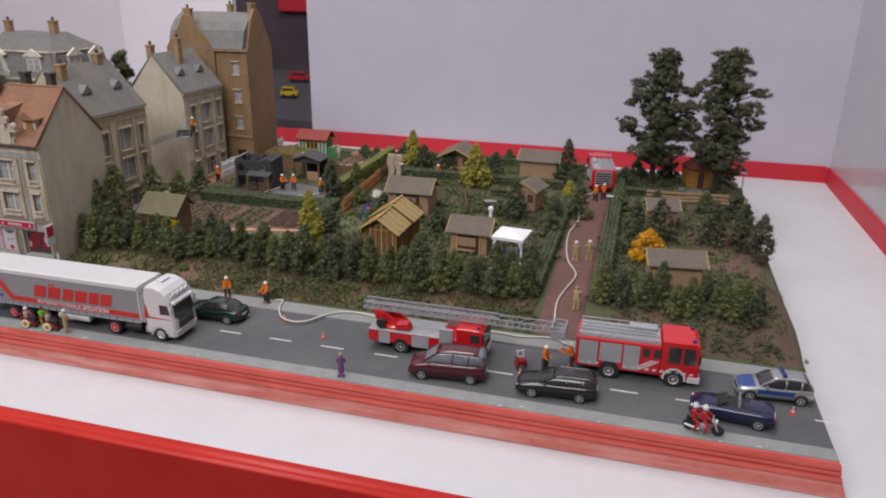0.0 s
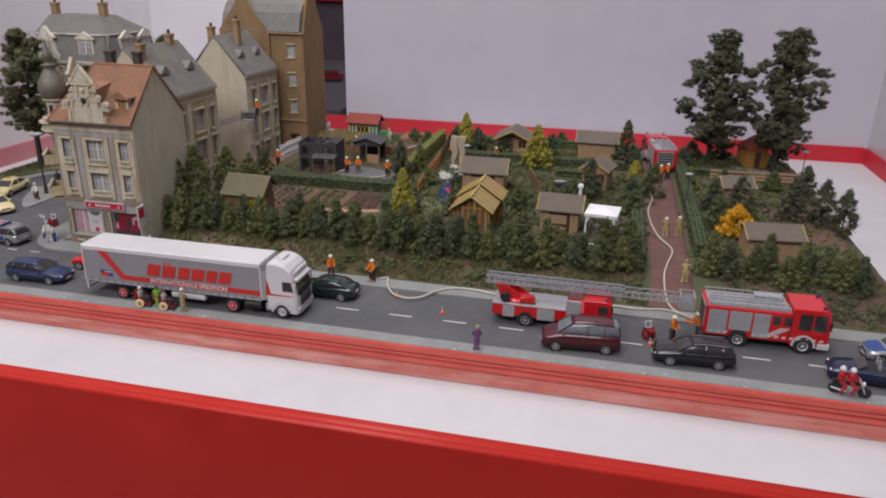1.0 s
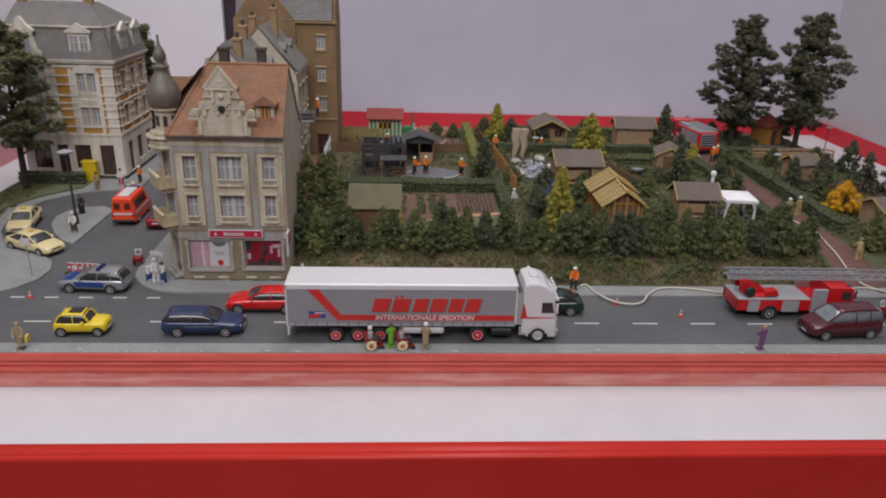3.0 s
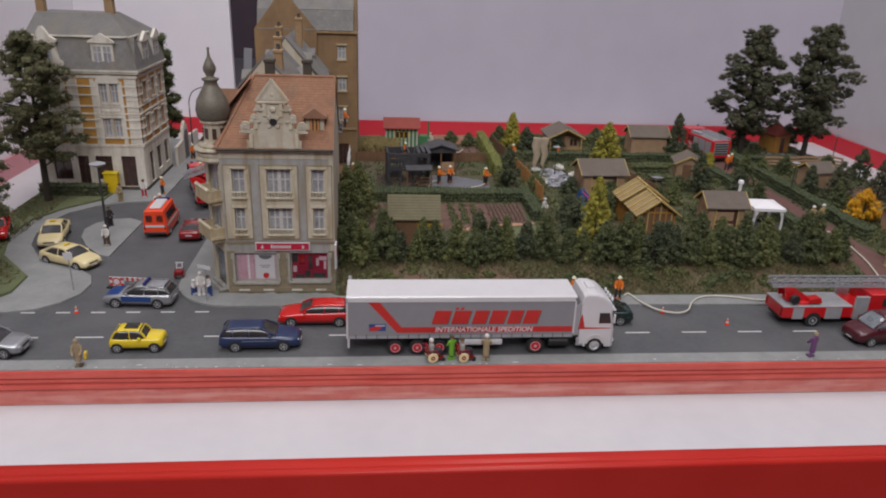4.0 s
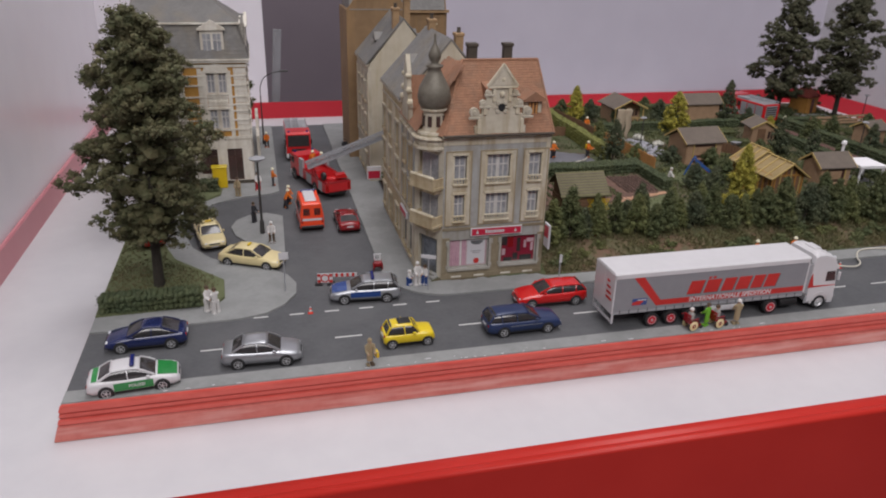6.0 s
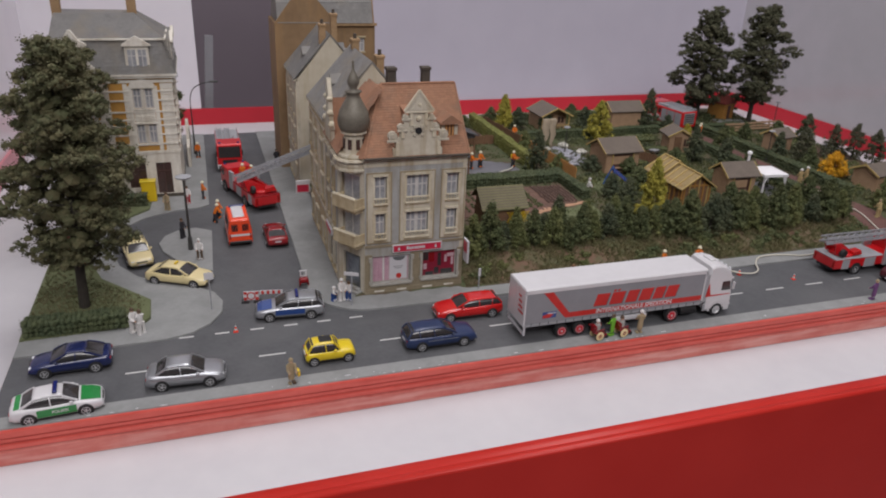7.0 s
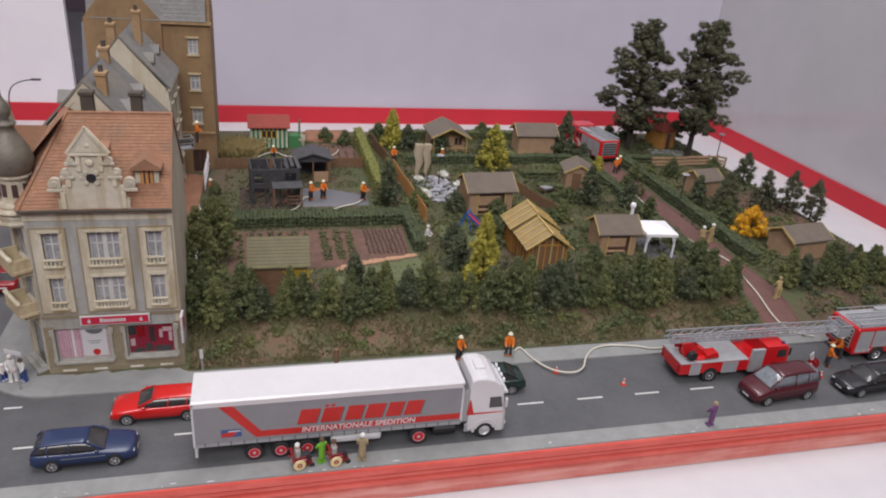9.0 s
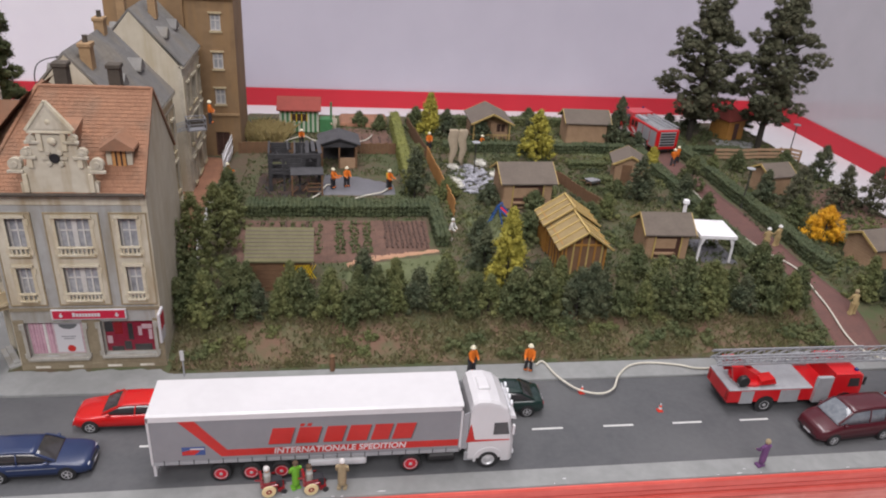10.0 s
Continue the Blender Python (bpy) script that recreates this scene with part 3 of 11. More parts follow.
def edge_strip(z0, z1, out, e, m, label):
    """One ridge of the moulding; e: how far its slanting ends run out."""
    bm = B()
    y0, y1, d = -3.95 - out, -3.90, 0.10 * (z1 - z0) / 0.3
    hexa(bm, [(X0 - e - d, y0 - 0.03, z0), (X1 + e + d, y0 - 0.03, z0), (X1 + e + d, y1, z0), (X0 - e - d, y1, z0), (X0 - e, y0, z1), (X1 + e, y0, z1), (X1 + e, y1, z1), (X0 - e, y1, z1)])
    bmesh.ops.bevel(bm, geom=bm.edges[:], offset=0.05, segments=2, affect="EDGES")
    tagged(part("edge_strip", bm, m), label, "edge strip", kind="structure")


edge_strip(-0.30, 0.12, 0.16, -0.02, M_EDGE, "red painted strip along the model's front edge")
edge_strip(-0.62, -0.33, 0.10, 0.08, M_EDGE, "red painted strip along the model's front edge")
edge_strip(-0.98, -0.66, 0.17, 0.16, M_EDGE, "red painted strip along the model's front edge")
edge_strip(TRAY + 0.004, -1.02, 0.22, 0.26, M_EDGE2, "faded red strip at the foot of the model's front edge")

PV = 0.13
slab("pavement_near", [(X0 + 0.03, -3.89), (X1 - 0.03, -3.89), (X1 - 0.03, -2.80), (X0 + 0.03, -2.80)], 0.001, PV, M_PAVE, "narrow grey pavement along the front edge", "pavement", 0.03)


def arc(cx, cy, r, a0, a1, n=7):
    return [(cx + r * math.cos(radians(a0 + (a1 - a0) * i / n)), cy + r * math.sin(radians(a0 + (a1 - a0) * i / n))) for i in range(n + 1)]


far = [(X1 - 0.04, 3.75), (X1 - 0.04, 5.35), (-25.0, 5.35), (-25.0, 11), (-33.2, 11), (-33.2, 51.4), (-36.3, 51.4), (-36.2, 8.2)]
far += arc(-32.2, 7.9, 4.0, 180, 268, 8) + [(-24.5, 3.85)]
slab("pavement_far", far, 0.001, PV, M_PAVE, "grey pavement round the corner house and along the gardens", "pavement", 0.03)
west = [(X0 + 0.04, 3.1), (-49.0, 3.05), (-45.6, 3.15), (-44.0, 3.6), (-42.9, 4.5), (-42.1, 5.9), (-42.0, 7.5), (-42.5, 8.9), (-43.6, 10.0), (-45.6, 11.1), (-47.6, 12.6), (-49.0, 14.8), (-49.7, 17.4), (-49.8, 20.0), (-49.2, 22.4), (-47.6, 24.4), (-45.4, 25.6), (-43.2, 26.0), (-42.4, 26.6), (-42.4, 51.3), (X0 + 0.04, 51.3)]
slab("pavement_west", west, 0.001, PV, M_PAVE, "pale grey pavement curving round the taxi bay", "pavement", 0.03)
isl = [(-42.35, 20.3), (-42.5, 12.4), (-43.4, 12.8), (-44.9, 14.6), (-46.0, 16.6), (-46.4, 18.4), (-46.0, 19.9), (-45.0, 20.9), (-43.6, 21.2)]
slab("traffic_island", isl, 0.001, PV, M_PAVE, "grey traffic island beside the taxi bay", "traffic island", 0.03)
lawn = [(X0 + 0.06, 4.9), (-47.0, 5.2), (-46.5, 6.0), (-46.6, 8.6), (-50.0, 12.6), (-51.4, 16.8), (-51.3, 20.4), (-49.9, 23.4), (-47.4, 26.2), (-47.3, 28.0), (X0 + 0.06, 28.0)]
slab("lawn", lawn, PV + 0.001, PV + 0.14, M_PALEGRASS, "dull green turf patch on the street corner", "lawn", 0.05)

# road markings
bm = B()
for i in range(-13, 9):
    x = 0.35 + i * 3.69
    box(bm, x - 0.02, -0.06, 0.0015, x + 1.55, 0.06, 0.012)
for i in range(6):
    x = -44.35 + i * 2.125
    box(bm, x - 0.43, 3.22, 0.0015, x + 0.43, 3.36, 0.012)
tagged(part("lane_marking", bm, M_LINE), "worn white dashed lines on the model road", "road marking", kind="structure")
bm = B()
rc = random.Random(4)
for a in range(46):
    x, y = rc.uniform(X0 + 1, X1 - 1), -3.83 + rc.choice((0, 0, 0.05, 0.12, 0.3)) + rc.uniform(-.02, .05)
    w = rc.uniform(0.05, 0.22)
    prism(bm, [(x + w * math.cos(k) * (0.6 + 0.4 * math.sin(2.3 * k + a)), y + w * 0.22 * math.sin(k) * (0.7 + 0.3 * math.cos(3.1 * k + a))) for k in (i * math.pi / 5 for i in range(10))], "z", PV + 0.001, PV + 0.02)
tagged(part("paint_chip", bm, M_WHITE), "small white chips where the edge paint has flaked", "paint chips", kind="stuff")


# ---- garden ground ----
def gz(x, y):
    """Height of the garden ground."""
    t = min(1.0, max(0.0, (y - 5.3) / 4.2))
    z = 0.13 + 1.12 * (t * t * (3 - 2 * t)) + 0.007 * max(0, y - 12)
    z += 0.10 * noise.noise((x * 0.45, y * 0.45, 3.1)) * min(1, t * 2)
    if 13.2 < x < 16.7:
        z -= 0.10 * (1 - abs(x - 14.95) / 1.9)
    if x > 28.6:
        z -= 0.36 * (x - 28.6) * min(1, t) * (0.8 + 0.4 * noise.noise((0.3, y * 0.5, 9)))
    if x < -25.6:
        z = z * 0.7
    return z


xs, ys = np.arange(-33.2, X1 + 0.01, 0.5), np.append(np.arange(5.36, 48.7, 0.55), 48.6)
xs[-1] = X1
bm = B()
top = [[bm.verts.new((x, y, gz(x, y) + 0.03 * noise.noise((x * 2.1, y * 2.1, 0)))) for x in xs] for y in ys]
for a, b in zip(top, top[1:]):
    for i in range(len(xs) - 1):
        bm.faces.new((a[i], a[i + 1], b[i + 1], b[i])).smooth = True
for line, z in ((top[0], 0.0), (top[-1], -0.3), ([r[-1] for r in top], -0.3)):
    low = [bm.verts.new((v.co.x, v.co.y, min(z, v.co.z - 0.05))) for v in line]
    for i in range(len(line) - 1):
        bm.faces.new((line[i], low[i], low[i + 1], line[i + 1]))
bmesh.ops.recalc_face_normals(bm, faces=bm.faces[:])
tagged(part("garden_ground", bm, M_GRASS), "rough green and brown turf of the allotment gardens", "ground", kind="structure")


def patch(name, poly, material, label, category="ground", lift=0.035, step=0.45, rows=0, ripple=0.0):
    """A strip of another surface laid over the garden ground, following its height."""
    bm = B()
    f = bm.faces.new([bm.verts.new((*p, 0)) for p in poly])
    xs_, ys_ = [p[0] for p in poly], [p[1] for p in poly]
    for k in np.arange(min(xs_) + step, max(xs_), step):
        bmesh.ops.bisect_plane(bm, geom=bm.verts[:] + bm.edges[:] + bm.faces[:], plane_co=(k, 0, 0), plane_no=(1, 0, 0))
    for k in np.arange(min(ys_) + step, max(ys_), step):
        bmesh.ops.bisect_plane(bm, geom=bm.verts[:] + bm.edges[:] + bm.faces[:], plane_co=(0, k, 0), plane_no=(0, 1, 0))
    rim = {v for e in bm.edges if e.is_boundary for v in e.verts}
    for v in bm.verts:
        x, y = v.co.x, v.co.y
        up = lift + (ripple * (0.5 + 0.5 * math.cos(x * rows)) if rows and v not in rim else 0) + 0.02 * noise.noise((x * 3, y * 3, 5))
        v.co.z = gz(x, y) + (up if v not in rim else -0.06)
    for f in bm.faces:
        f.smooth = True
    bm.normal_update()
    if sum(f.normal.z for f in bm.faces) < 0:
        bmesh.ops.reverse_faces(bm, faces=bm.faces[:])
    return tagged(part(name, bm, material), label, category, kind="structure")


patch("verge_bank", [(-25.3, 5.45), (13.1, 5.45), (13.1, 9.6), (-25.3, 9.6)], M_VERGE, "brown earth bank with thin grass above the pavement", "ground", 0.03, 0.4)
patch("garden_path", [(13.5, 5.5), (16.5, 5.5), (16.5, 26), (16.55, 42.5), (13.3, 42.5), (13.45, 26)], M_PATH, "reddish brown gravel path between the gardens", "path", 0.09)


# ---- vehicles ----
def wheel(parent, x, y, r, w, rim=M_RIM, side=-1, hub=None):
    """A tyre with its rim; side is the way its outer face looks along y."""
    bm = B()
    inner = w * 0.28 if r > 0.4 else w * 0.49
    lathe(bm, [(r * 0.55, -inner), (r * 0.58, -w / 2), (r * 0.93, -w / 2), (r, -w * 0.3), (r, w * 0.3), (r * 0.93, w / 2), (r * 0.58, w / 2), (r * 0.55, inner)], 18, (x, y, r), "y")
    tyre = part("wheel", bm, M_RUBBER, parent, smooth=False)
    bm = B()
    f = side * w / 2
    if r > 0.4:
        lathe(bm, [(r * 0.60, f * 0.7), (r * 0.60, f * 1.02), (r * 0.53, f * 1.0), (r * 0.44, f * 0.70), (r * 0.24, f * 0.74), (r * 0.20, f * 1.0), (r * 0.05, f * 1.02)], 16, (x, y, r), "y")
    else:
        lathe(bm, [(r * 0.70, f * 0.7), (r * 0.70, f * 1.02), (r * 0.62, f * 1.03), (r * 0.50, f * 0.86), (r * 0.20, f * 0.92), (r * 0.16, f * 1.06), (r * 0.05, f * 1.06)], 16, (x, y, r), "y")
    for k in range(5 if r <= 0.4 else 0):
        a = 2 * math.pi * k / 5
        beam(bm, (x + r * 0.12 * math.cos(a), y + f * 0.99, r + r * 0.12 * math.sin(a)), (x + r * 0.56 * math.cos(a), y + f * 0.99, r + r * 0.56 * math.sin(a)), r * 0.13, 0.03)
    part("rim", bm, rim, tyre)
    if hub:
        bm = B()
        lathe(bm, [(r * 0.66, f * 0.80), (r * 0.65, f * 1.035), (r * 0.50, f * 0.97), (r * 0.24, f * 0.98), (r * 0.20, f * 1.06), (r * 0.08, f * 1.07)], 16, (x, y, r), "y")
        cap = part("hub_cap", bm, hub, tyre, "red hub cap")
        bm = B()
        lathe(bm, [(r * 0.17, f * 1.06), (r * 0.16, f * 1.16), (r * 0.06, f * 1.20)], 10, (x, y, r), "y")
        part("hub_nut", bm, M_RIM, cap)
    return tyre


def shell(L, W, prof, zb=0.22, nose=0.80, tail=0.84):
    """The lower body of a car as a closed skin; prof gives the top's height along its length from tail to nose."""
    secs = []
    fine = []
    for i in range(len(prof) - 1):
        (a0, b0), (a1, b1) = prof[i], prof[i + 1]
        p_, n_ = prof[max(i - 1, 0)], prof[min(i + 2, len(prof) - 1)]
        m0, m1 = (b1 - p_[1]) / (a1 - p_[0]), (n_[1] - b0) / (n_[0] - a0)
        for k in range(3):
            t, d = k / 3, a1 - a0
            fine.append((a0 + d * t, (2 * t ** 3 - 3 * t ** 2 + 1) * b0 + (t ** 3 - 2 * t ** 2 + t) * d * m0 + (3 * t ** 2 - 2 * t ** 3) * b1 + (t ** 3 - t ** 2) * d * m1))
    for u, zt in [*fine, prof[-1]]:
        x = (u - 0.5) * L
        k = 1 - (1 - tail) * max(0, 1 - u / 0.10) ** 2 - (1 - nose) * max(0, (u - 0.86) / 0.14) ** 2
        w = W / 2 * k
        lift = 0.10 * max(0, 1 - u / 0.05) + 0.08 * max(0, (u - 0.95) / 0.05)
        half = [(0.0, zb + lift), (0.84 * w, zb + lift), (0.97 * w, zb + 0.10 + lift), (w, zt * 0.58), (0.985 * w, zt * 0.78), (0.93 * w, zt - 0.04), (0.82 * w, zt), (0.0, zt + 0.025)]
        secs.append([(x, -y, z) for y, z in half] + [(x, y, z) for y, z in half[-2:0:-1]])
    bm = B()
    loft(bm, secs)
    return bm


SHAPES = {
    "sedan": dict(prof=[(0, 0.55), (0.015, 0.80), (0.06, 0.93), (0.20, 0.95), (0.40, 0.92), (0.66, 0.92), (0.76, 0.88), (0.90, 0.78), (0.97, 0.68), (1, 0.46)], g=(0.11, 0.27, 0.57, 0.74)),
    "wagon": dict(prof=[(0, 0.55), (0.012, 0.86), (0.05, 0.94), (0.25, 0.95), (0.45, 0.93), (0.66, 0.92), (0.76, 0.88), (0.90, 0.79), (0.97, 0.70), (1, 0.46)], g=(0.015, 0.085, 0.54, 0.71)),
    "mini": dict(prof=[(0, 0.50), (0.015, 0.74), (0.06, 0.82), (0.30, 0.84), (0.60, 0.84), (0.74, 0.83), (0.90, 0.80), (0.975, 0.72), (1, 0.45)], g=(0.05, 0.13, 0.60, 0.70)),
    "van": dict(prof=[(0, 0.60), (0.01, 1.02), (0.04, 1.16), (0.40, 1.17), (0.70, 1.15), (0.80, 1.08), (0.92, 0.92), (0.98, 0.78), (1, 0.48)], g=(0.010, 0.035, 0.63, 0.80)),
    "cabrio": dict(prof=[(0, 0.52), (0.015, 0.78), (0.06, 0.90), (0.28, 0.92), (0.45, 0.90), (0.66, 0.89), (0.78, 0.84), (0.92, 0.72), (0.98, 0.62), (1, 0.44)], g=None),
    "sports": dict(prof=[(0, 0.54), (0.015, 0.80), (0.06, 0.90), (0.25, 0.90), (0.60, 0.87), (0.74, 0.83), (0.90, 0.72), (0.98, 0.60), (1, 0.42)], g=(0.08, 0.30, 0.54, 0.73)),
}


def car(label, shape, L, W, H, paint, at, rz, base=2.6, r=0.31, roof=None, glass=M_GLASS, side=None, hood=None, beacon=False, rails=False, taxi=False, name="car", category="car", shift=0.0, word="", boot=None):
    c = thing(name, label, category, at, rz)
    S = SHAPES[shape]
    part("body", shell(L, W, S["prof"]), paint, c, smooth=True)
    xr, xf = -base / 2 + shift, base / 2 + shift
    for x in (xr, xf):
        for s in (-1, 1):
            bm = B()
            lathe(bm, [(r * 1.22, -0.03), (r * 1.22, 0.012), (r * 0.4, 0.012)][::1], 18, (x, s * (W / 2 - 0.004), r * 1.02), "y") if s > 0 else lathe(bm, [(r * 1.22, 0.03), (r * 1.22, -0.012), (r * 0.4, -0.012)], 18, (x, s * (W / 2 - 0.004), r * 1.02), "y")
            part("wheel_arch", bm, M_BLACK, c)
            wheel(c, x, s * (W / 2 - 0.075), r, 0.21, side=s)
    belt = max(z for u, z in S["prof"] if 0.2 < u < 0.7) - 0.03
    if S["g"]:
        gb0, gt0, gt1, gb1 = [(u - 0.5) * L for u in S["g"]]
        wb, wt, zt = W / 2 * 0.92, W / 2 * 0.70, H - 0.03
        xc = gt0 + (gt1 - gt0) * 0.55

        def top_(x):
            """Roof line: a flat arch that runs out into windscreen and rear window."""
            k = (x - xc) / ((gb1 - xc) if x > xc else (xc - gb0))
            flat_ = (gt1 - xc) / (gb1 - xc) if x > xc else (xc - gt0) / (xc - gb0)
            k = abs(k)
            z = 1 - 0.10 * (k / flat_) ** 2 if k < flat_ else 0.90 * (1 - ((k - flat_) / (1 - flat_)) ** 1.12)
            return belt + (zt - belt) * z

        def ring(x, grow=0.0, low=0.0):
            z1 = top_(x)
            t = (z1 - belt) / (zt - belt)
            e = max(abs(x - xc) / (gb1 - xc if x > xc else xc - gb0), 0)
            k = 1 - 0.13 * e ** 4
            w1 = wb + (wt - wb) * t ** 1.2
            half = [(wb * k + grow, belt - 0.03), ((wb * 0.55 + w1 * 0.45) * k + 0.012 + grow, belt + (z1 - belt) * 0.48), (w1 * k + grow, belt + (z1 - belt) * 0.86), (w1 * 0.86 * k, z1 - (z1 - belt) * 0.03 + grow), (w1 * 0.45 * k, z1 + 0.012 + grow)]
            return [(x, -y, z) for y, z in half] + [(x, 0, z1 + 0.016 + grow)] + [(x, y, z) for y, z in half[::-1]]

        n = 16
        xs_ = [gb0 + (gb1 - gb0) * (0.5 - 0.5 * math.cos(math.pi * (0.04 + 0.92 * i / n))) for i in range(n + 1)]
        bm = B()
        loft(bm, [ring(x) for x in xs_])
        part("window", bm, glass, c, "dark tinted glazing" if glass is M_GLASS else "pale clear glazing", smooth=True)
        bm = B()
        a, b = gt0 - 0.04, gt1 + 0.04
        loft(bm, [[(p[0], p[1] * (1.02 if i in (0, 6) else 1.0), p[2]) for i, p in enumerate(ring(a + (b - a) * i_ / 8, 0.014)[2:9])] for i_ in range(9)])
        part("roof", bm, roof or paint, c, smooth=True)
        for s in (-1, 1):
            mid = (gb0 + gb1) / 2 + 0.1
            runs = [[gb1 - (gb1 - gt1) * q for q in (0.06, 0.35, 0.68, 1.0)], [gb0 + (gt0 - gb0) * q for q in (0.10, 0.4, 0.7, 1.0)]]
            for r_ in runs:
                bm = B()
                P_ = []
                for x in r_:
                    q = ring(x)
                    P_.append(Vector((x, s * abs(q[2][1]) * 1.0, q[2][2])))
                for p_, q_ in zip(P_, P_[1:]):
                    beam(bm, p_, q_, 0.075, 0.10)
                part("pillar", bm, paint, c)
            for x in (mid, mid - L * 0.20) if shape in ("wagon", "van") else (mid,):
                bm = B()
                q = ring(x)
                for k in (0, 1):
                    beam(bm, (x - 0.03 * k, s * abs(q[k][1]), q[k][2]), (x - 0.03 * (k + 1), s * abs(q[k + 1][1]), q[k + 1][2]), 0.045, 0.10)
                part("pillar", bm, paint, c)
            bm = B()
            bbox(bm, gb1 - 0.42, s * (wb + 0.02), belt + 0.02, gb1 - 0.26, s * (wb + 0.16), belt + 0.14, 0.025)
            part("mirror", bm, paint, c)
            if rails:
                bm = B()
                rod(bm, (gt0 + 0.15, s * wt * 0.93, H - 0.01), (gt1 - 0.3, s * wt * 0.93, H - 0.01), 0.022, n=6)
                part("roof_rail", bm, M_SILVER, c)
    for s in (-1, 1):
        yl = s * W / 2
        bm = B()
        bbox(bm, L / 2 - 0.30, yl * 0.52, 0.55, L / 2 - 0.075, yl * 0.79, 0.66, 0.03)
        part("headlight", bm, M_LAMP, c)
        bm = B()
        bbox(bm, -L / 2 + 0.02, yl * 0.55, 0.64, -L / 2 + 0.16, yl * 0.83, 0.78, 0.03)
        part("taillight", bm, M_TAIL, c)
        bm = B()
        box(bm, xr + r * 1.3, yl * 1.0 - 0.01, 0.26, xf - r * 1.3, yl * 1.0 + 0.01, 0.33)
        part("sill_trim", bm, M_BLACK, c)
        bm = B()
        for x in (0.42, -0.52):
            box(bm, x - 0.12, yl * 0.985 - 0.012, belt * 0.80, x + 0.05, yl * 0.985 + 0.012, belt * 0.80 + 0.035)
        part("door_handle", bm, paint, c)
        if side:
            bm = B()
            box(bm, xr + r * 1.25, yl - 0.008, side[1], xf - r * 1.25, yl + 0.008, side[2])
            part("side_stripe", bm, side[0], c, "coloured livery stripe")
    bm = B()
    bbox(bm, L / 2 - 0.10, -W * 0.22, 0.42, L / 2 - 0.012, W * 0.22, 0.60, 0.03)
    part("grille", bm, M_BLACK, c)
    bm = B()
    box(bm, L / 2 - 0.03, -0.24, 0.32, L / 2 + 0.012, 0.24, 0.42)
    part("number_plate", bm, M_WHITE, c)
    bm = B()
    box(bm, -L / 2 - 0.012, -0.24, 0.56, -L / 2 + 0.03, 0.24, 0.66)
    part("number_plate", bm, M_WHITE, c)
    if hood:
        bm = B()
        u0 = 0.735
        pts = [(u, z) for u, z in S["prof"] if u >= 0.74 and u < 0.985]
        loft(bm, [[((u - 0.5) * L, -W * 0.40 * (1 - 0.2 * max(0, (u - 0.86) / 0.14)), z + 0.022), ((u - 0.5) * L, 0, z + 0.052), ((u - 0.5) * L, W * 0.40 * (1 - 0.2 * max(0, (u - 0.86) / 0.14)), z + 0.022), ((u - 0.5) * L, 0, z - 0.02)] for u, z in pts])
        part("bonnet", bm, hood, c, smooth=False)
    if boot:
        bm = B()
        pts = [(u, z) for u, z in S["prof"] if 0.03 < u <= 0.06] + [(S["g"][0] + 0.01, S["prof"][2][1] + 0.012)]
        loft(bm, [[((u - 0.5) * L, -W * 0.40, z + 0.024), ((u - 0.5) * L, 0, z + 0.054), ((u - 0.5) * L, W * 0.40, z + 0.024), ((u - 0.5) * L, 0, z - 0.02)] for u, z in pts])
        part("boot_lid", bm, boot, c, smooth=False)
    if beacon:
        bm = B()
        xm = (gt0 + gt1) / 2 + 0.35
        bbox(bm, xm - 0.11, -0.52, H, xm + 0.11, 0.52, H + 0.16, 0.04)
        part("light_bar", bm, M_BEACON, c, "blue roof light bar")
    if taxi:
        bm = B()
        bbox(bm, gt1 - 0.55, -0.22, H + 0.01, gt1 - 0.40, 0.22, H + 0.13, 0.03)
        part("taxi_sign", bm, M_SIGNYELLOW, c)
    if word:
        for s in (-1, 1):
            m = pose(0.15, s * (W / 2 + 0.014), (side[1] + side[2]) / 2, 90, 0, 0 if s < 0 else 180)
            letters("lettering", word, 0.22, m, M_CARWHITE, c)
    return c


car("green and white police saloon on the near lane", "sedan", 4.35, 1.72, 1.42, M_CARWHITE, (-50.6, -2.80, 0.02), 5, side=(M_POLGREEN, 0.36, 0.78), hood=M_POLGREEN, boot=M_POLGREEN, beacon=True, name="police_car", category="police car", word="POLIZEI")
car("silver saloon car in the near lane", "sedan", 4.18, 1.72, 1.44, M_SILVER, (-44.3, -1.55, 0), -3, base=2.5)
mini = car("small bright yellow car with a dark folding sunroof", "mini", 2.95, 1.42, 1.36, M_YELLOW, (-36.25, -1.18, 0), 1, base=2.03, r=0.27)
bm = B()
bbox(bm, -0.62, -0.33, 1.352, 0.12, 0.33, 1.395, 0.03)
part("sunroof", bm, M_BLACK, mini, "dark folding sunroof")
car("dark blue estate car with pale side trim", "wagon", 4.6, 1.76, 1.44, M_ESTATEBLUE, (-29.35, -1.05, 0), 1, base=2.72, side=(M_SILVER, 0.67, 0.695))
car("bright red estate car behind the lorry", "wagon", 4.6, 1.76, 1.40, M_RED, (-26.4, 1.95, 0), 180, base=2.95, rails=False)
car("dark blue coupe in the far lane", "sports", 4.3, 1.76, 1.38, M_BLUE, (-50.5, 1.45, 0), 181, base=2.6)
car("silver and blue police estate closing the side street", "wagon", 4.4, 1.76, 1.46, M_SILVER, (-37.85, 4.72, 0), 176, base=2.65, side=(M_POLBLUE, 0.46, 0.82), hood=M_POLBLUE, beacon=True, rails=True, name="police_car", category="police car")
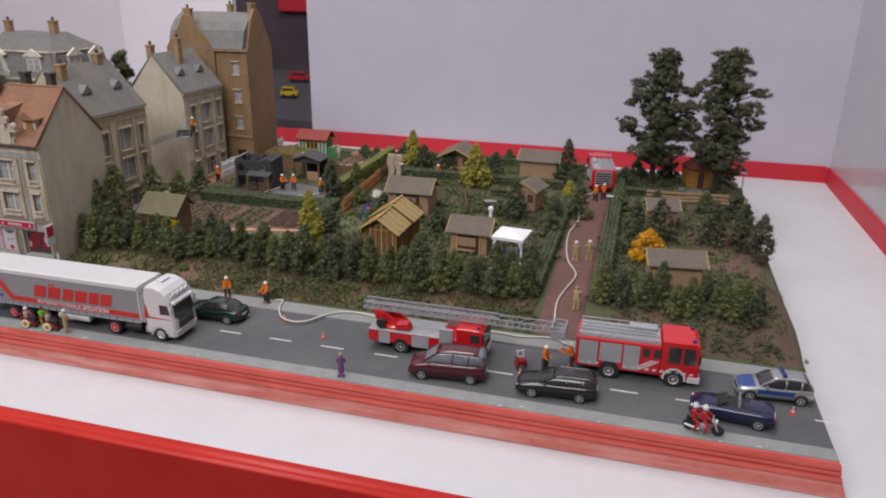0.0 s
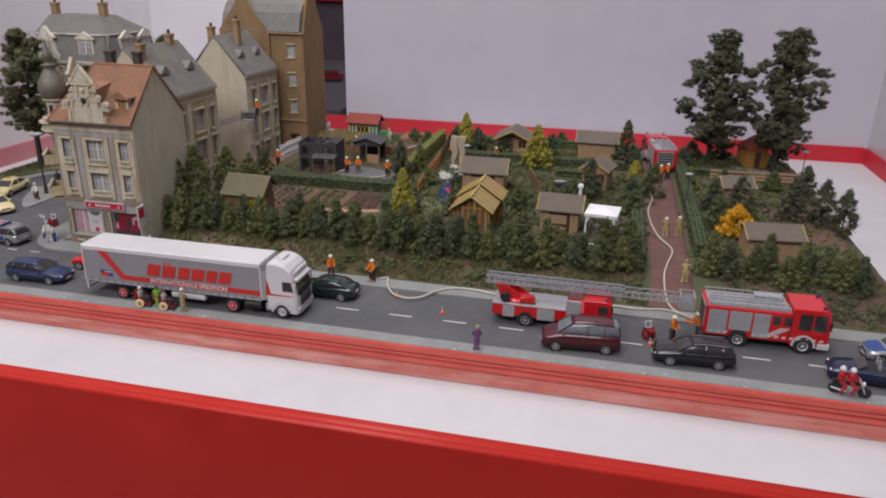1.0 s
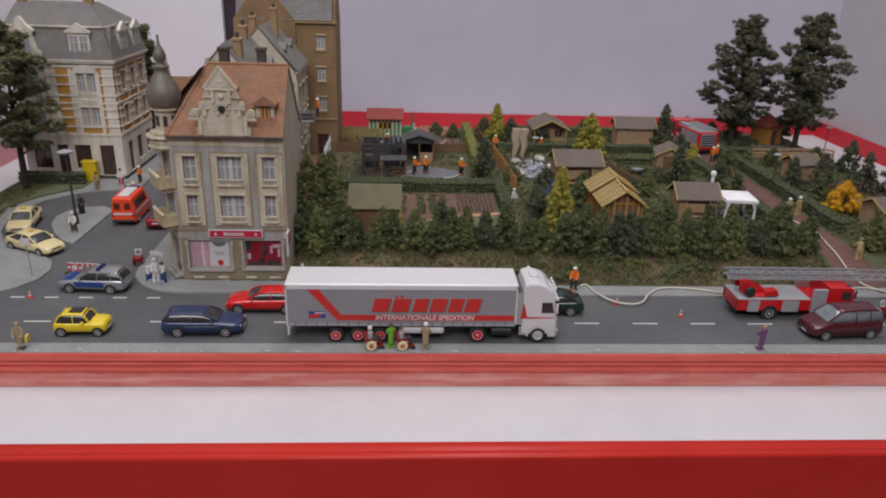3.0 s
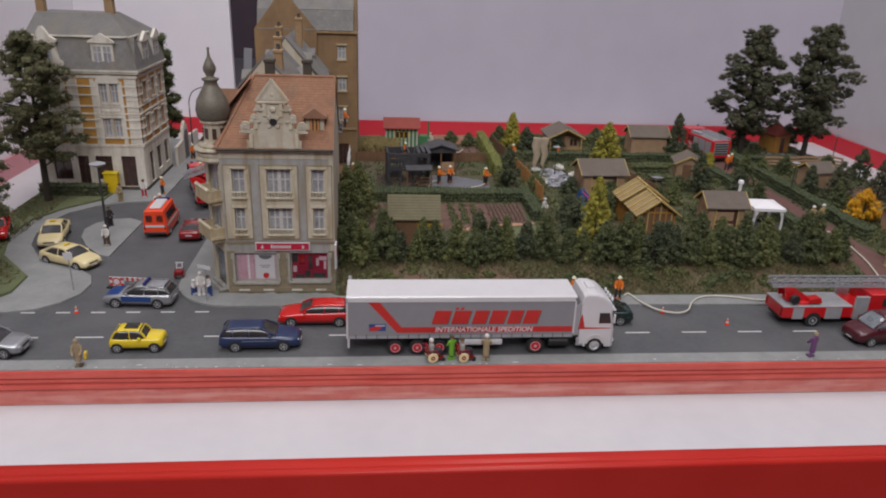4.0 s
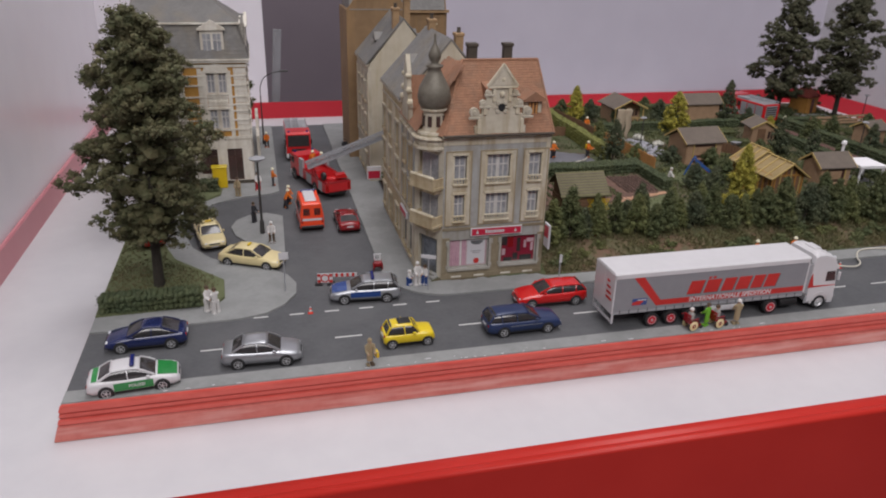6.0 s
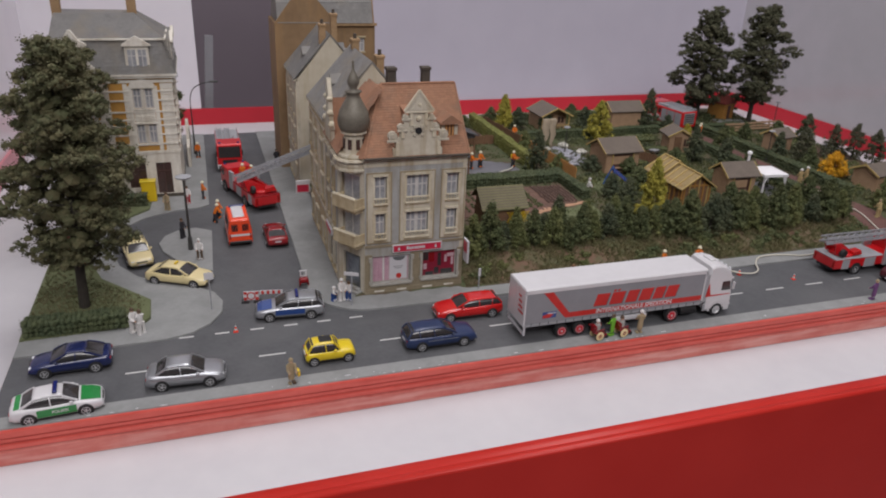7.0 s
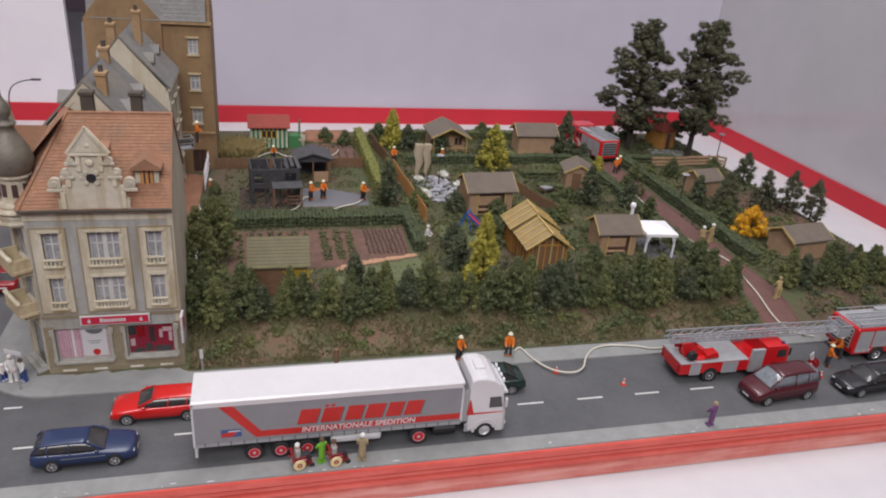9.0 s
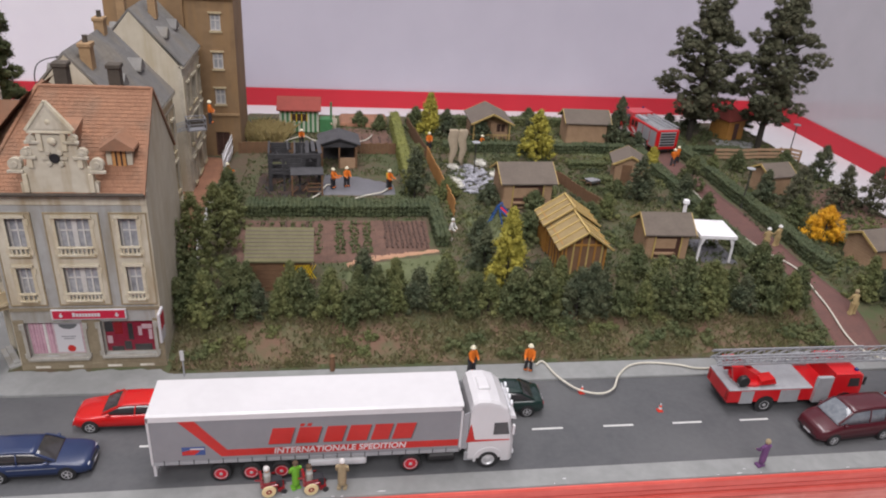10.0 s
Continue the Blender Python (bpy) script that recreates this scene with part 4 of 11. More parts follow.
car("cream taxi saloon parked in the bay", "sedan", 4.5, 1.80, 1.42, M_CREAM, (-44.75, 11.35, 0), -27, base=2.9, taxi=True, name="taxi", category="taxi")
car("cream taxi saloon waiting behind another in the bay", "sedan", 4.6, 1.80, 1.42, M_CREAM, (-47.85, 16.3, 0), -78, base=2.8, taxi=True, name="taxi", category="taxi")
car("dark red sports coupe parked in the side street", "sports", 4.1, 1.70, 1.22, M_DRED, (-37.45, 17.6, 0), 91, base=2.4)
car("dark green saloon car ahead of the lorry", "sedan", 4.3, 1.70, 1.40, M_GREENCAR, (-8.35, 1.85, 0), 178, base=2.55)
car("burgundy minibus with pale windows in the near lane", "van", 4.7, 1.86, 1.92, M_WINE, (9.2, -1.12, 0), 185, base=2.95, r=0.32, glass=M_PALEGLASS, name="minibus", category="minibus")
car("black estate car with chrome window trim", "wagon", 4.65, 1.80, 1.42, M_BLACKCAR, (15.75, -1.25, 0), 183, base=2.72, rails=True)
car("silver and blue police car by the road end", "wagon", 4.15, 1.76, 1.52, M_SILVER, (27.85, 2.05, 0), 184.5, base=2.75, side=(M_POLBLUE, 0.52, 0.80), hood=M_POLBLUE, beacon=True, name="police_car", category="police car")
car("bright red car parked on the turf behind the tree", "wagon", 4.2, 1.7, 1.42, M_RED, (-52.2, 16.6, 0.27), -70, base=2.5)
cab = car("dark blue open convertible with two grey seats", "cabrio", 4.4, 1.76, 1.3, M_NAVY, (25.35, -0.98, 0), 174, base=2.76)
bm = B()
bbox(bm, -0.95, -0.66, 0.86, 0.62, 0.66, 0.935, 0.05)
part("cockpit", bm, M_BLACK, cab)
for s in (-1, 1):
    bm = B()
    bbox(bm, -0.42, s * 0.34 - 0.24, 0.9, -0.26, s * 0.34 + 0.24, 1.26, 0.05)
    bbox(bm, -0.36, s * 0.34 - 0.12, 1.24, -0.28, s * 0.34 + 0.12, 1.40, 0.04)
    part("seat", bm, M_TARP, cab, "grey seat with headrest")
bm = B()
hexa(bm, [(0.80, -0.70, 0.88), (0.84, -0.70, 0.88), (0.84, 0.70, 0.88), (0.80, 0.70, 0.88), (0.30, -0.58, 1.20), (0.34, -0.58, 1.20), (0.34, 0.58, 1.20), (0.30, 0.58, 1.20)])
part("windscreen", bm, M_GLASS, cab)


def big_wheel(parent, x, s, r=0.5, half=1.1, rim=M_RIM):
    bm = B()
    lathe(bm, [(r * 1.13, -0.02), (r * 1.13, 0.02)], 20, (x, s * (half + 0.03), r * 1.05), "y")
    part("wheel_arch", bm, M_BLACK, parent)
    return wheel(parent, x, s * (half - 0.08), r, 0.30, rim, s)


# the articulated lorry
lorry = thing("articulated_lorry", "white and grey articulated lorry with a red stripe", "lorry", (-10.1, -1.25, 0), 0)
TX0, TX1 = -14.2, -1.05
bm = B()
box(bm, TX0 + 0.06, -1.24, 1.22, TX1 - 0.05, 1.24, 3.42)
trailer = part("trailer", bm, M_TARP, lorry, "grey curtain-sided trailer")
bm = B()
prism(bm, [(-1.27, 3.40), (-1.27, 3.66), (-1.16, 3.73), (1.16, 3.73), (1.27, 3.66), (1.27, 3.40)], "x", TX0, TX1)
part("trailer_roof", bm, M_CARWHITE, trailer, "clean white trailer roof")
for a, b in ((-1.27, -0.008), (0.008, 1.27)):
    bm = B()
    bbox(bm, TX0 - 0.03, a, 1.10, TX0 + 0.07, b, 3.66, 0.02)
    part("rear_door", bm, M_CARWHITE, trailer)
bm = B()
for k in range(4):
    box(bm, TX0 - 0.045, -1.05 + k * 0.12, 1.9 + 0.35 * k, TX0 - 0.031, -0.35, 2.05 + 0.35 * k)
part("door_marking", bm, M_MARK, trailer, "faded red bars for unreadable writing")
bm = B()
bbox(bm, TX1 - 0.08, -1.27, 1.16, TX1 + 0.02, 1.27, 3.62, 0.02)
part("front_frame", bm, M_CARWHITE, trailer)
for s in (-1, 1):
    bm = B()
    box(bm, TX0 + 0.05, s * 1.255 - 0.012, 1.10, TX1 - 0.05, s * 1.255 + 0.012, 1.25)
    part("side_rail", bm, M_DECK, trailer)
    bm = B()
    for k in range(22):
        x = TX0 + 0.5 + k * 0.60
        box(bm, x - 0.018, s * 1.27 - 0.012, 1.08, x + 0.018, s * 1.27 + 0.012, 1.34)
    tagged(part("curtain_buckle", bm, M_BLACK, trailer), kind="stuff")
    # the red stripe: a low band and a slanting arm
    bm = B()
    y0, y1 = s * 1.244, s * 1.252
    q = [(-11.35, 1.45), (TX1 - 0.12, 1.45), (TX1 - 0.12, 1.80), (-11.1, 1.80), (-12.35, 3.38), (-13.0, 3.38)]
    if s > 0:
        q = [(TX0 + TX1 - a, b) for a, b in q][::-1]
    prism(bm, q, "y", y0, y1)
    part("side_stripe", bm, M_MARK, trailer, "red angled stripe")
    # the haulier's name is kept as plain slanted blocks
    xs_ = [-9.40, -8.28, -7.10, -6.12, -5.06, -4.14]
    for k, x in enumerate(xs_):
        w = (0.92, 0.94, 0.80, 0.88, 0.76, 0.84)[k]
        for dx, mt, dy in ((0.05, M_SHADE, 0.003), (0.0, M_MARK, 0.008)):
            bm = B()
            zz = 2.0 if mt is M_MARK else 1.965
            prism(bm, [(x + dx, zz), (x + w + dx, zz), (x + w + 0.22 + dx, zz + 0.84), (x + 0.22 + dx, zz + 0.84)], "y", s * 1.244, s * (1.248 + dy))
            if k == 1 and mt is M_MARK:
                for e in (0.22, 0.52):
                    prism(bm, [(x + e, 2.90), (x + e + 0.18, 2.90), (x + e + 0.23, 3.04), (x + e + 0.05, 3.04)], "y", s * 1.244, s * 1.256)
            part("name_block", bm, mt, trailer, "plain red block in place of a name" if mt is M_MARK else "dark drop shadow block")
    m = pose(-6.35, s * 1.256, 1.625, 90, 0, 0 if s < 0 else 180)
    letters("lettering", "INTERNATIONALE SPEDITION", 0.42, m, M_CARWHITE, trailer, shear=0.15, label="white capital lettering")
    bm = B()
    box(bm, -12.95, s * 1.250 - 0.006, 1.58, -12.0, s * 1.250 + 0.006, 2.02, 0)
    prism(bm, [(-12.94, 1.60), (-12.45, 1.60), (-12.2, 1.82), (-12.5, 1.9), (-12.94, 1.78)], "y", s * 1.250 - 0.008, s * 1.250 + 0.009, 1)
    box(bm, -12.6, s * 1.250 - 0.01, 1.88, -12.04, s * 1.250 + 0.010, 1.95, 2)
    part("emblem", bm, M_POLBLUE, trailer, "small blue, red and white emblem", materials=(M_MARK, M_WHITE))
bm = B()
box(bm, TX0 + 0.2, -0.45, 0.78, TX1 - 2.0, 0.45, 1.12)
part("trailer_frame", bm, M_BLACK, trailer)
bm = B()
box(bm, TX0 + 0.02, -1.20, 0.52, TX0 + 0.12, 1.20, 0.66)
for s in (-1, 1):
    box(bm, TX0 + 0.02, s * 1.2 - 0.04, 0.5, TX0 + 0.14, s * 1.2 + 0.04, 1.12)
part("underrun_bar", bm, M_WHITE, trailer)
for s in (-1, 1):
    bm = B()
    bbox(bm, -7.75, s * 1.0 - 0.22, 0.56, -5.2, s * 1.0 + 0.22, 0.98, 0.12, seg=2)
    part("storage_box", bm, M_LOCKER, trailer, "silver underfloor locker")
for x in (-11.45, -10.18, -8.9):
    for s in (-1, 1):
        wheel(trailer, x, s * 1.06, 0.46, 0.34, M_RIM, s, M_REDRIM)
bm = B()
box(bm, -5.0, -0.42, 0.55, 1.2, 0.42, 0.92)
part("chassis", bm, M_BLACK, lorry)
for x, cap_m in ((-3.25, M_REDRIM), (0.28, None)):
    for s in (-1, 1):
        wheel(lorry, x, s * 1.06, 0.50, 0.34, M_RIM, s, cap_m)
for s in (-1, 1):
    bm = B()
    lathe(bm, [(0.28, -0.62), (0.33, -0.55), (0.33, 0.55), (0.28, 0.62)], 14, (-1.85, s * 0.82, 0.62), "x")
    part("fuel_tank", bm, M_BLACK, lorry)
bm = B()
side_ = [(-0.72, 0.62), (-0.72, 3.30), (-0.62, 3.74), (-0.40, 3.87), (0.15, 3.85), (0.60, 3.68), (0.95, 3.38), (1.14, 2.95), (1.26, 2.50), (1.44, 1.45), (1.46, 0.42), (0.9, 0.42), (0.9, 0.62)]
secs = []
for y, k, kz, f in ((-1.22, 0.94, 0.80, -0.20), (-1.20, 0.97, 0.90, -0.14), (-1.08, 1.0, 0.97, -0.05), (-0.75, 1.0, 1.0, 0), (0.75, 1.0, 1.0, 0), (1.08, 1.0, 0.97, -0.05), (1.20, 0.97, 0.90, -0.14), (1.22, 0.94, 0.80, -0.20)):
    secs.append([(0.2 + (x - 0.2) * k + (f if x > 1.2 else 0), y, 2.5 + (z - 2.5) * kz if z > 2.5 else z) for x, z in side_])
loft(bm, secs)
cabb = part("cab", bm, M_CARWHITE, lorry, "white high-roof driver's cab")
bm = B()
hexa(bm, [(1.36, -1.0, 1.72), (1.43, -0.98, 1.72), (1.43, 0.98, 1.72), (1.36, 1.0, 1.72), (1.16, -0.96, 2.74), (1.25, -0.94, 2.74), (1.25, 0.94, 2.74), (1.16, 0.96, 2.74)])
part("windscreen", bm, M_GLASS, cabb)
bm = B()
prism(bm, [(1.05, 2.70), (1.42, 2.66), (1.40, 2.78), (1.10, 2.88)], "y", -1.05, 1.05)
part("sun_visor", bm, M_CARWHITE, cabb)
for s in (-1, 1):
    bm = B()
    prism(bm, [(0.40, 1.95), (1.14, 1.95), (1.00, 2.62), (0.40, 2.62)], "y", s * 1.205, s * 1.232)
    part("side_window", bm, M_GLASS, cabb)
    bm = B()
    prism(bm, [(-0.80, 1.58), (1.18, 1.62), (1.18, 1.66), (-0.42, 1.70), (-0.62, 2.55), (-0.66, 2.55)], "y", s * 1.205, s * 1.234)
    part("cab_decal", bm, M_MARK, cabb, "thin red sweeping decal")
    bm = B()
    bbox(bm, 1.22, s * 1.30 - 0.08, 2.0, 1.34, s * 1.30 + 0.08, 2.55, 0.03)
    part("mirror", bm, M_CARWHITE, cabb)
    bm = B()
    arch(bm, 0.28, s * 1.20, 0.54, 0.58, 0.70, 0.10)
    part("wheel_arch", bm, M_CARWHITE, cabb)
    bm = B()
    bbox(bm, -0.84, s * 1.17 - 0.04, 0.50, -0.35, s * 1.17 + 0.04, 0.98, 0.02)
    part("step_panel", bm, M_DECK, cabb)
    bm = B()
    bbox(bm, 1.36, s * 0.82 - 0.26, 0.66, 1.485, s * 0.82 + 0.26, 0.84, 0.03)
    part("headlight", bm, M_LAMP, cabb)
bm = B()
for k in range(6):
    bbox(bm, 1.40 - 0.012 * k, -0.80, 0.94 + 0.13 * k, 1.49 - 0.012 * k, 0.80, 1.03 + 0.13 * k, 0.02)
part("grille", bm, M_BLACK, cabb, "black slatted grille")
bm = B()
for k in range(4):
    lathe(bm, [(0.02, -0.05), (0.13, -0.03), (0.13, 0.05), (0.10, 0.07)], 12, (1.20, -0.66 + 0.44 * k, 3.26), "x")
rod(bm, (1.12, -0.95, 3.13), (1.12, 0.95, 3.13), 0.03, n=6)
part("spotlight_bar", bm, M_LAMP, cabb, "row of round roof spotlights")
bm = B()
bbox(bm, -0.30, -0.45, 3.80, 0.25, 0.45, 3.97, 0.08, seg=2)
part("roof_hatch", bm, M_CARWHITE, cabb)
for s in (-1, 1):
    bm = B()
    prism(bm, [(-1.04, 1.2), (-0.74, 1.2), (-0.74, 3.25), (-1.00, 3.1)], "y", s * 1.16, s * 1.20)
    part("side_deflector", bm, M_DECK, cabb)


def roof_ladder(bm, x0, x1, y0, y1, z, rungs, t=0.06):
    """Two stringers with rungs, lying along x."""
    for y in (y0, y1):
        beam(bm, (x0, y, z), (x1, y, z), t, 0.09)
    for k in range(rungs):
        x = x0 + (x1 - x0) * (k + 0.5) / rungs
        beam(bm, (x, y0, z), (x, y1, z), 0.04)


def front_cab(parent, x0, x1, H, half, zf=0.55, paint=M_FIRE):
    """A forward-control cab with windscreen, side windows, bumper and lights."""
    bm = B()
    prof = [(x0, zf), (x0, H), (x1 - 0.35, H), (x1 - 0.10, H - 0.16), (x1 + 0.0, 1.55), (x1 + 0.02, zf)]
    loft(bm, [[(x0 + (x - x0) * k, y, zf + (z - zf) * k2) for x, z in prof] for y, k, k2 in ((-half, 0.97, 0.98), (-half + 0.07, 1, 1), (half - 0.07, 1, 1), (half, 0.97, 0.98))])
    c = part("cab", bm, paint, parent)
    bm = B()
    hexa(bm, [(x1 - 0.01, -half + 0.14, 1.52), (x1 + 0.025, -half + 0.14, 1.52), (x1 + 0.025, half - 0.14, 1.52), (x1 - 0.01, half - 0.14, 1.52), (x1 - 0.12, -half + 0.16, H - 0.26), (x1 - 0.07, -half + 0.16, H - 0.26), (x1 - 0.07, half - 0.16, H - 0.26), (x1 - 0.12, half - 0.16, H - 0.26)])
    part("windscreen", bm, M_GLASS, c)
    for s in (-1, 1):
        n = 2 if x1 - x0 > 2 else 1
        for k in range(n):
            a = x1 - 0.95 - k * 0.85
            bm = B()
            prism(bm, [(a, 1.55), (a + 0.72, 1.55), (a + (0.62 if k == 0 else 0.72), H - 0.32), (a, H - 0.32)], "y", s * (half - 0.02), s * (half + 0.014))
            part("side_window", bm, M_GLASS, c)
        bm = B()
        bbox(bm, x1 - 0.02, s * (half - 0.42), 0.62, x1 + 0.07, s * (half - 0.10), 0.80, 0.03)
        part("headlight", bm, M_LAMP, c)
        bm = B()
        bbox(bm, x1 - 0.10, s * half + s * 0.06 - 0.06, 1.70, x1 + 0.02, s * half + s * 0.06 + 0.06, 2.25, 0.02)
        part("mirror", bm, M_BLACK, c)
        bm = B()
        lathe(bm, [(0.12, -0.02), (0.12, 0.10), (0.07, 0.14)], 12, (x1 - 0.45, s * (half - 0.32), H), "z")
        part("beacon", bm, M_BEACON, c, "blue beacon")
    bm = B()
    bbox(bm, x1 - 0.62, -half - 0.03, 0.36, x1 + 0.11, half + 0.03, 0.80, 0.06)
    part("bumper", bm, M_CARWHITE, c, "white front bumper")
    bm = B()
    box(bm, x1 + 0.0, -half * 0.6, 0.95, x1 + 0.035, half * 0.6, 1.30)
    part("grille", bm, M_BLACK, c)
    return c


def fire_engine(label, at, rz):
    e = thing("fire_engine", label, "fire engine", at, rz)
    h = 1.22
    bm = B()
    box(bm, -3.5, -0.9, 0.42, 3.4, 0.9, 0.85)
    part("chassis", bm, M_BLACK, e)
    bm = B()
    bbox(bm, -3.6, -h, 0.62, 1.35, h, 2.58, 0.07)
    part("body", bm, M_FIRE, e)
    bm = B()
    box(bm, -3.45, -h + 0.12, 2.585, 1.25, h - 0.12, 2.62)
    part("roof_deck", bm, M_DECK, e, "grey chequer-plate roof")
    for s in (-1, 1):
        for a, b in ((-3.42, -2.32), (-2.20, -0.92), (-0.80, 0.12)):
            bm = B()
            box(bm, a, s * h - 0.012, 1.12 if -2.3 < a < -1 else 0.78, b, s * h + 0.018, 2.36)
            sh = part("shutter", bm, M_SHUTTER, e, "silver roller shutter")
            bm = B()
            for k in range(13):
                z = 1.16 + k * 0.09
                box(bm, a + 0.03, s * (h + 0.018) - 0.006, z, b - 0.03, s * (h + 0.018) + 0.006, z + 0.035)
            tagged(part("shutter_slat", bm, M_SHUTTER, sh), kind="stuff")
        for a in (0.28, 0.92):
            bm = B()
            bbox(bm, a, s * h - 0.01, 1.72, a + 0.42, s * h + 0.016, 2.30, 0.03)
            part("crew_window", bm, M_GLASS, e)
        bm = B()
        for k in range(16):
            x = -3.3 + k * 0.42
            if -2.4 < x < -0.9:
                continue
            prism(bm, [(x, 0.86), (x + 0.20, 0.86), (x + 0.28, 1.0), (x + 0.08, 1.0)], "y", s * (h - 0.002), s * (h + 0.012))
        for k in range(3):
            prism(bm, [(-0.1 + k * 0.2, 0.95), (0.02 + k * 0.2, 0.95), (0.92 + k * 0.2, 1.55), (0.80 + k * 0.2, 1.55)], "y", s * (h - 0.002), s * (h + 0.013))
        tagged(part("chequer_mark", bm, M_CARWHITE, e, "white slanted warning bars"), kind="stuff")
    big_c = front_cab(e, 1.36, 3.55, 2.92, h)
    for s in (-1, 1):
        bm = B()
        arch(bm, 2.18, s * h, 0.54, 0.57, 0.68, 0.06)
        part("wheel_arch", bm, M_CARWHITE, big_c)
        wheel(e, 2.18, s * (h - 0.11), 0.50, 0.32, M_RIM, s)
        bm = B()
        lathe(bm, [(0.57, -0.025), (0.57, 0.008)] if s > 0 else [(0.57, 0.025), (0.57, -0.008)], 20, (2.18, s * h, 0.54), "y")
        part("wheel_well", bm, M_BLACK, big_c)
        bm = B()
        lathe(bm, [(0.60, -0.025), (0.60, 0.008)] if s > 0 else [(0.60, 0.025), (0.60, -0.008)], 20, (-1.56, s * h, 0.56), "y")
        part("wheel_arch", bm, M_BLACK, e)
        wheel(e, -1.56, s * (h - 0.11), 0.50, 0.32, M_RIM, s)
    bm = B()
    roof_ladder(bm, -3.5, 1.2, -1.0, -0.5, 2.80, 12, 0.09)
    roof_ladder(bm, -3.4, 1.0, -0.2, 0.3, 2.84, 11, 0.09)
    part("roof_ladder", bm, M_ALU, e, "aluminium ladders lying on the roof")
    bm = B()
    bbox(bm, -0.6, 0.55, 2.62, 1.1, 1.0, 2.86, 0.04)
    part("roof_box", bm, M_ALU, e)
    bm = B()
    for s in (-1, 1):
        rod(bm, (-3.5, s * 1.12, 2.82), (1.2, s * 1.12, 2.82), 0.03, n=6)
        for k in range(5):
            rod(bm, (-3.4 + k * 1.1, s * 1.12, 2.58), (-3.4 + k * 1.1, s * 1.12, 2.82), 0.025, n=6)
    part("roof_rail", bm, M_ALU, e)
    bm = B()
    box(bm, -3.63, -0.85, 0.95, -3.59, 0.85, 2.4)
    rear = part("rear_shutter", bm, M_SHUTTER, e, "silver pump bay shutter")
    bm = B()
    for k in range(5):
        box(bm, -3.66, -0.8, 1.04 + k * 0.27, -3.63, 0.8, 1.18 + k * 0.27)
    tagged(part("shutter_slat", bm, M_BLACK, rear), kind="stuff")
    for s in (-1, 1):
        bm = B()
        bbox(bm, -3.64, s * 1.05 - 0.09, 0.72, -3.58, s * 1.05 + 0.09, 1.1, 0.02)
        part("taillight", bm, M_TAIL, e)
    return e


engine = fire_engine("red fire engine with silver shutters parked at the gardens", (20.1, 2.55, 0), 1)
copy_thing(engine, spot(15.2, 41.0, gz(14.95, 40) + 0.05, 98))["label"] = "red fire engine standing at the top of the garden path"
copy_thing(engine, spot(-40.0, 39.75, 0, -90))["label"] = "red fire engine facing down the side street"


def lattice(bm, p, q, w, h, bays):
    """A box-section ladder from p to q: four chords, rungs and braces."""
    p, q = Vector(p), Vector(q)
    d = (q - p).normalized()
    s = d.cross(Vector((0, 0, 1))).normalized() * w / 2
    t = s.normalized().cross(d) * h
    for a in (-1, 1):
        beam(bm, p + s * a, q + s * a, 0.075, 0.10)
        beam(bm, p + s * a + t, q + s * a + t, 0.06, 0.07)
        for k in range(bays):
            u, v = p + (q - p) * (k / bays), p + (q - p) * ((k + 1) / bays)
            beam(bm, u + s * a, v + s * a + t, 0.04)
            beam(bm, v + s * a, v + s * a + t, 0.035)
    for k in range(bays * 2):
        u = p + (q - p) * ((k + 0.5) / bays / 2)
        beam(bm, u - s, u + s, 0.045)


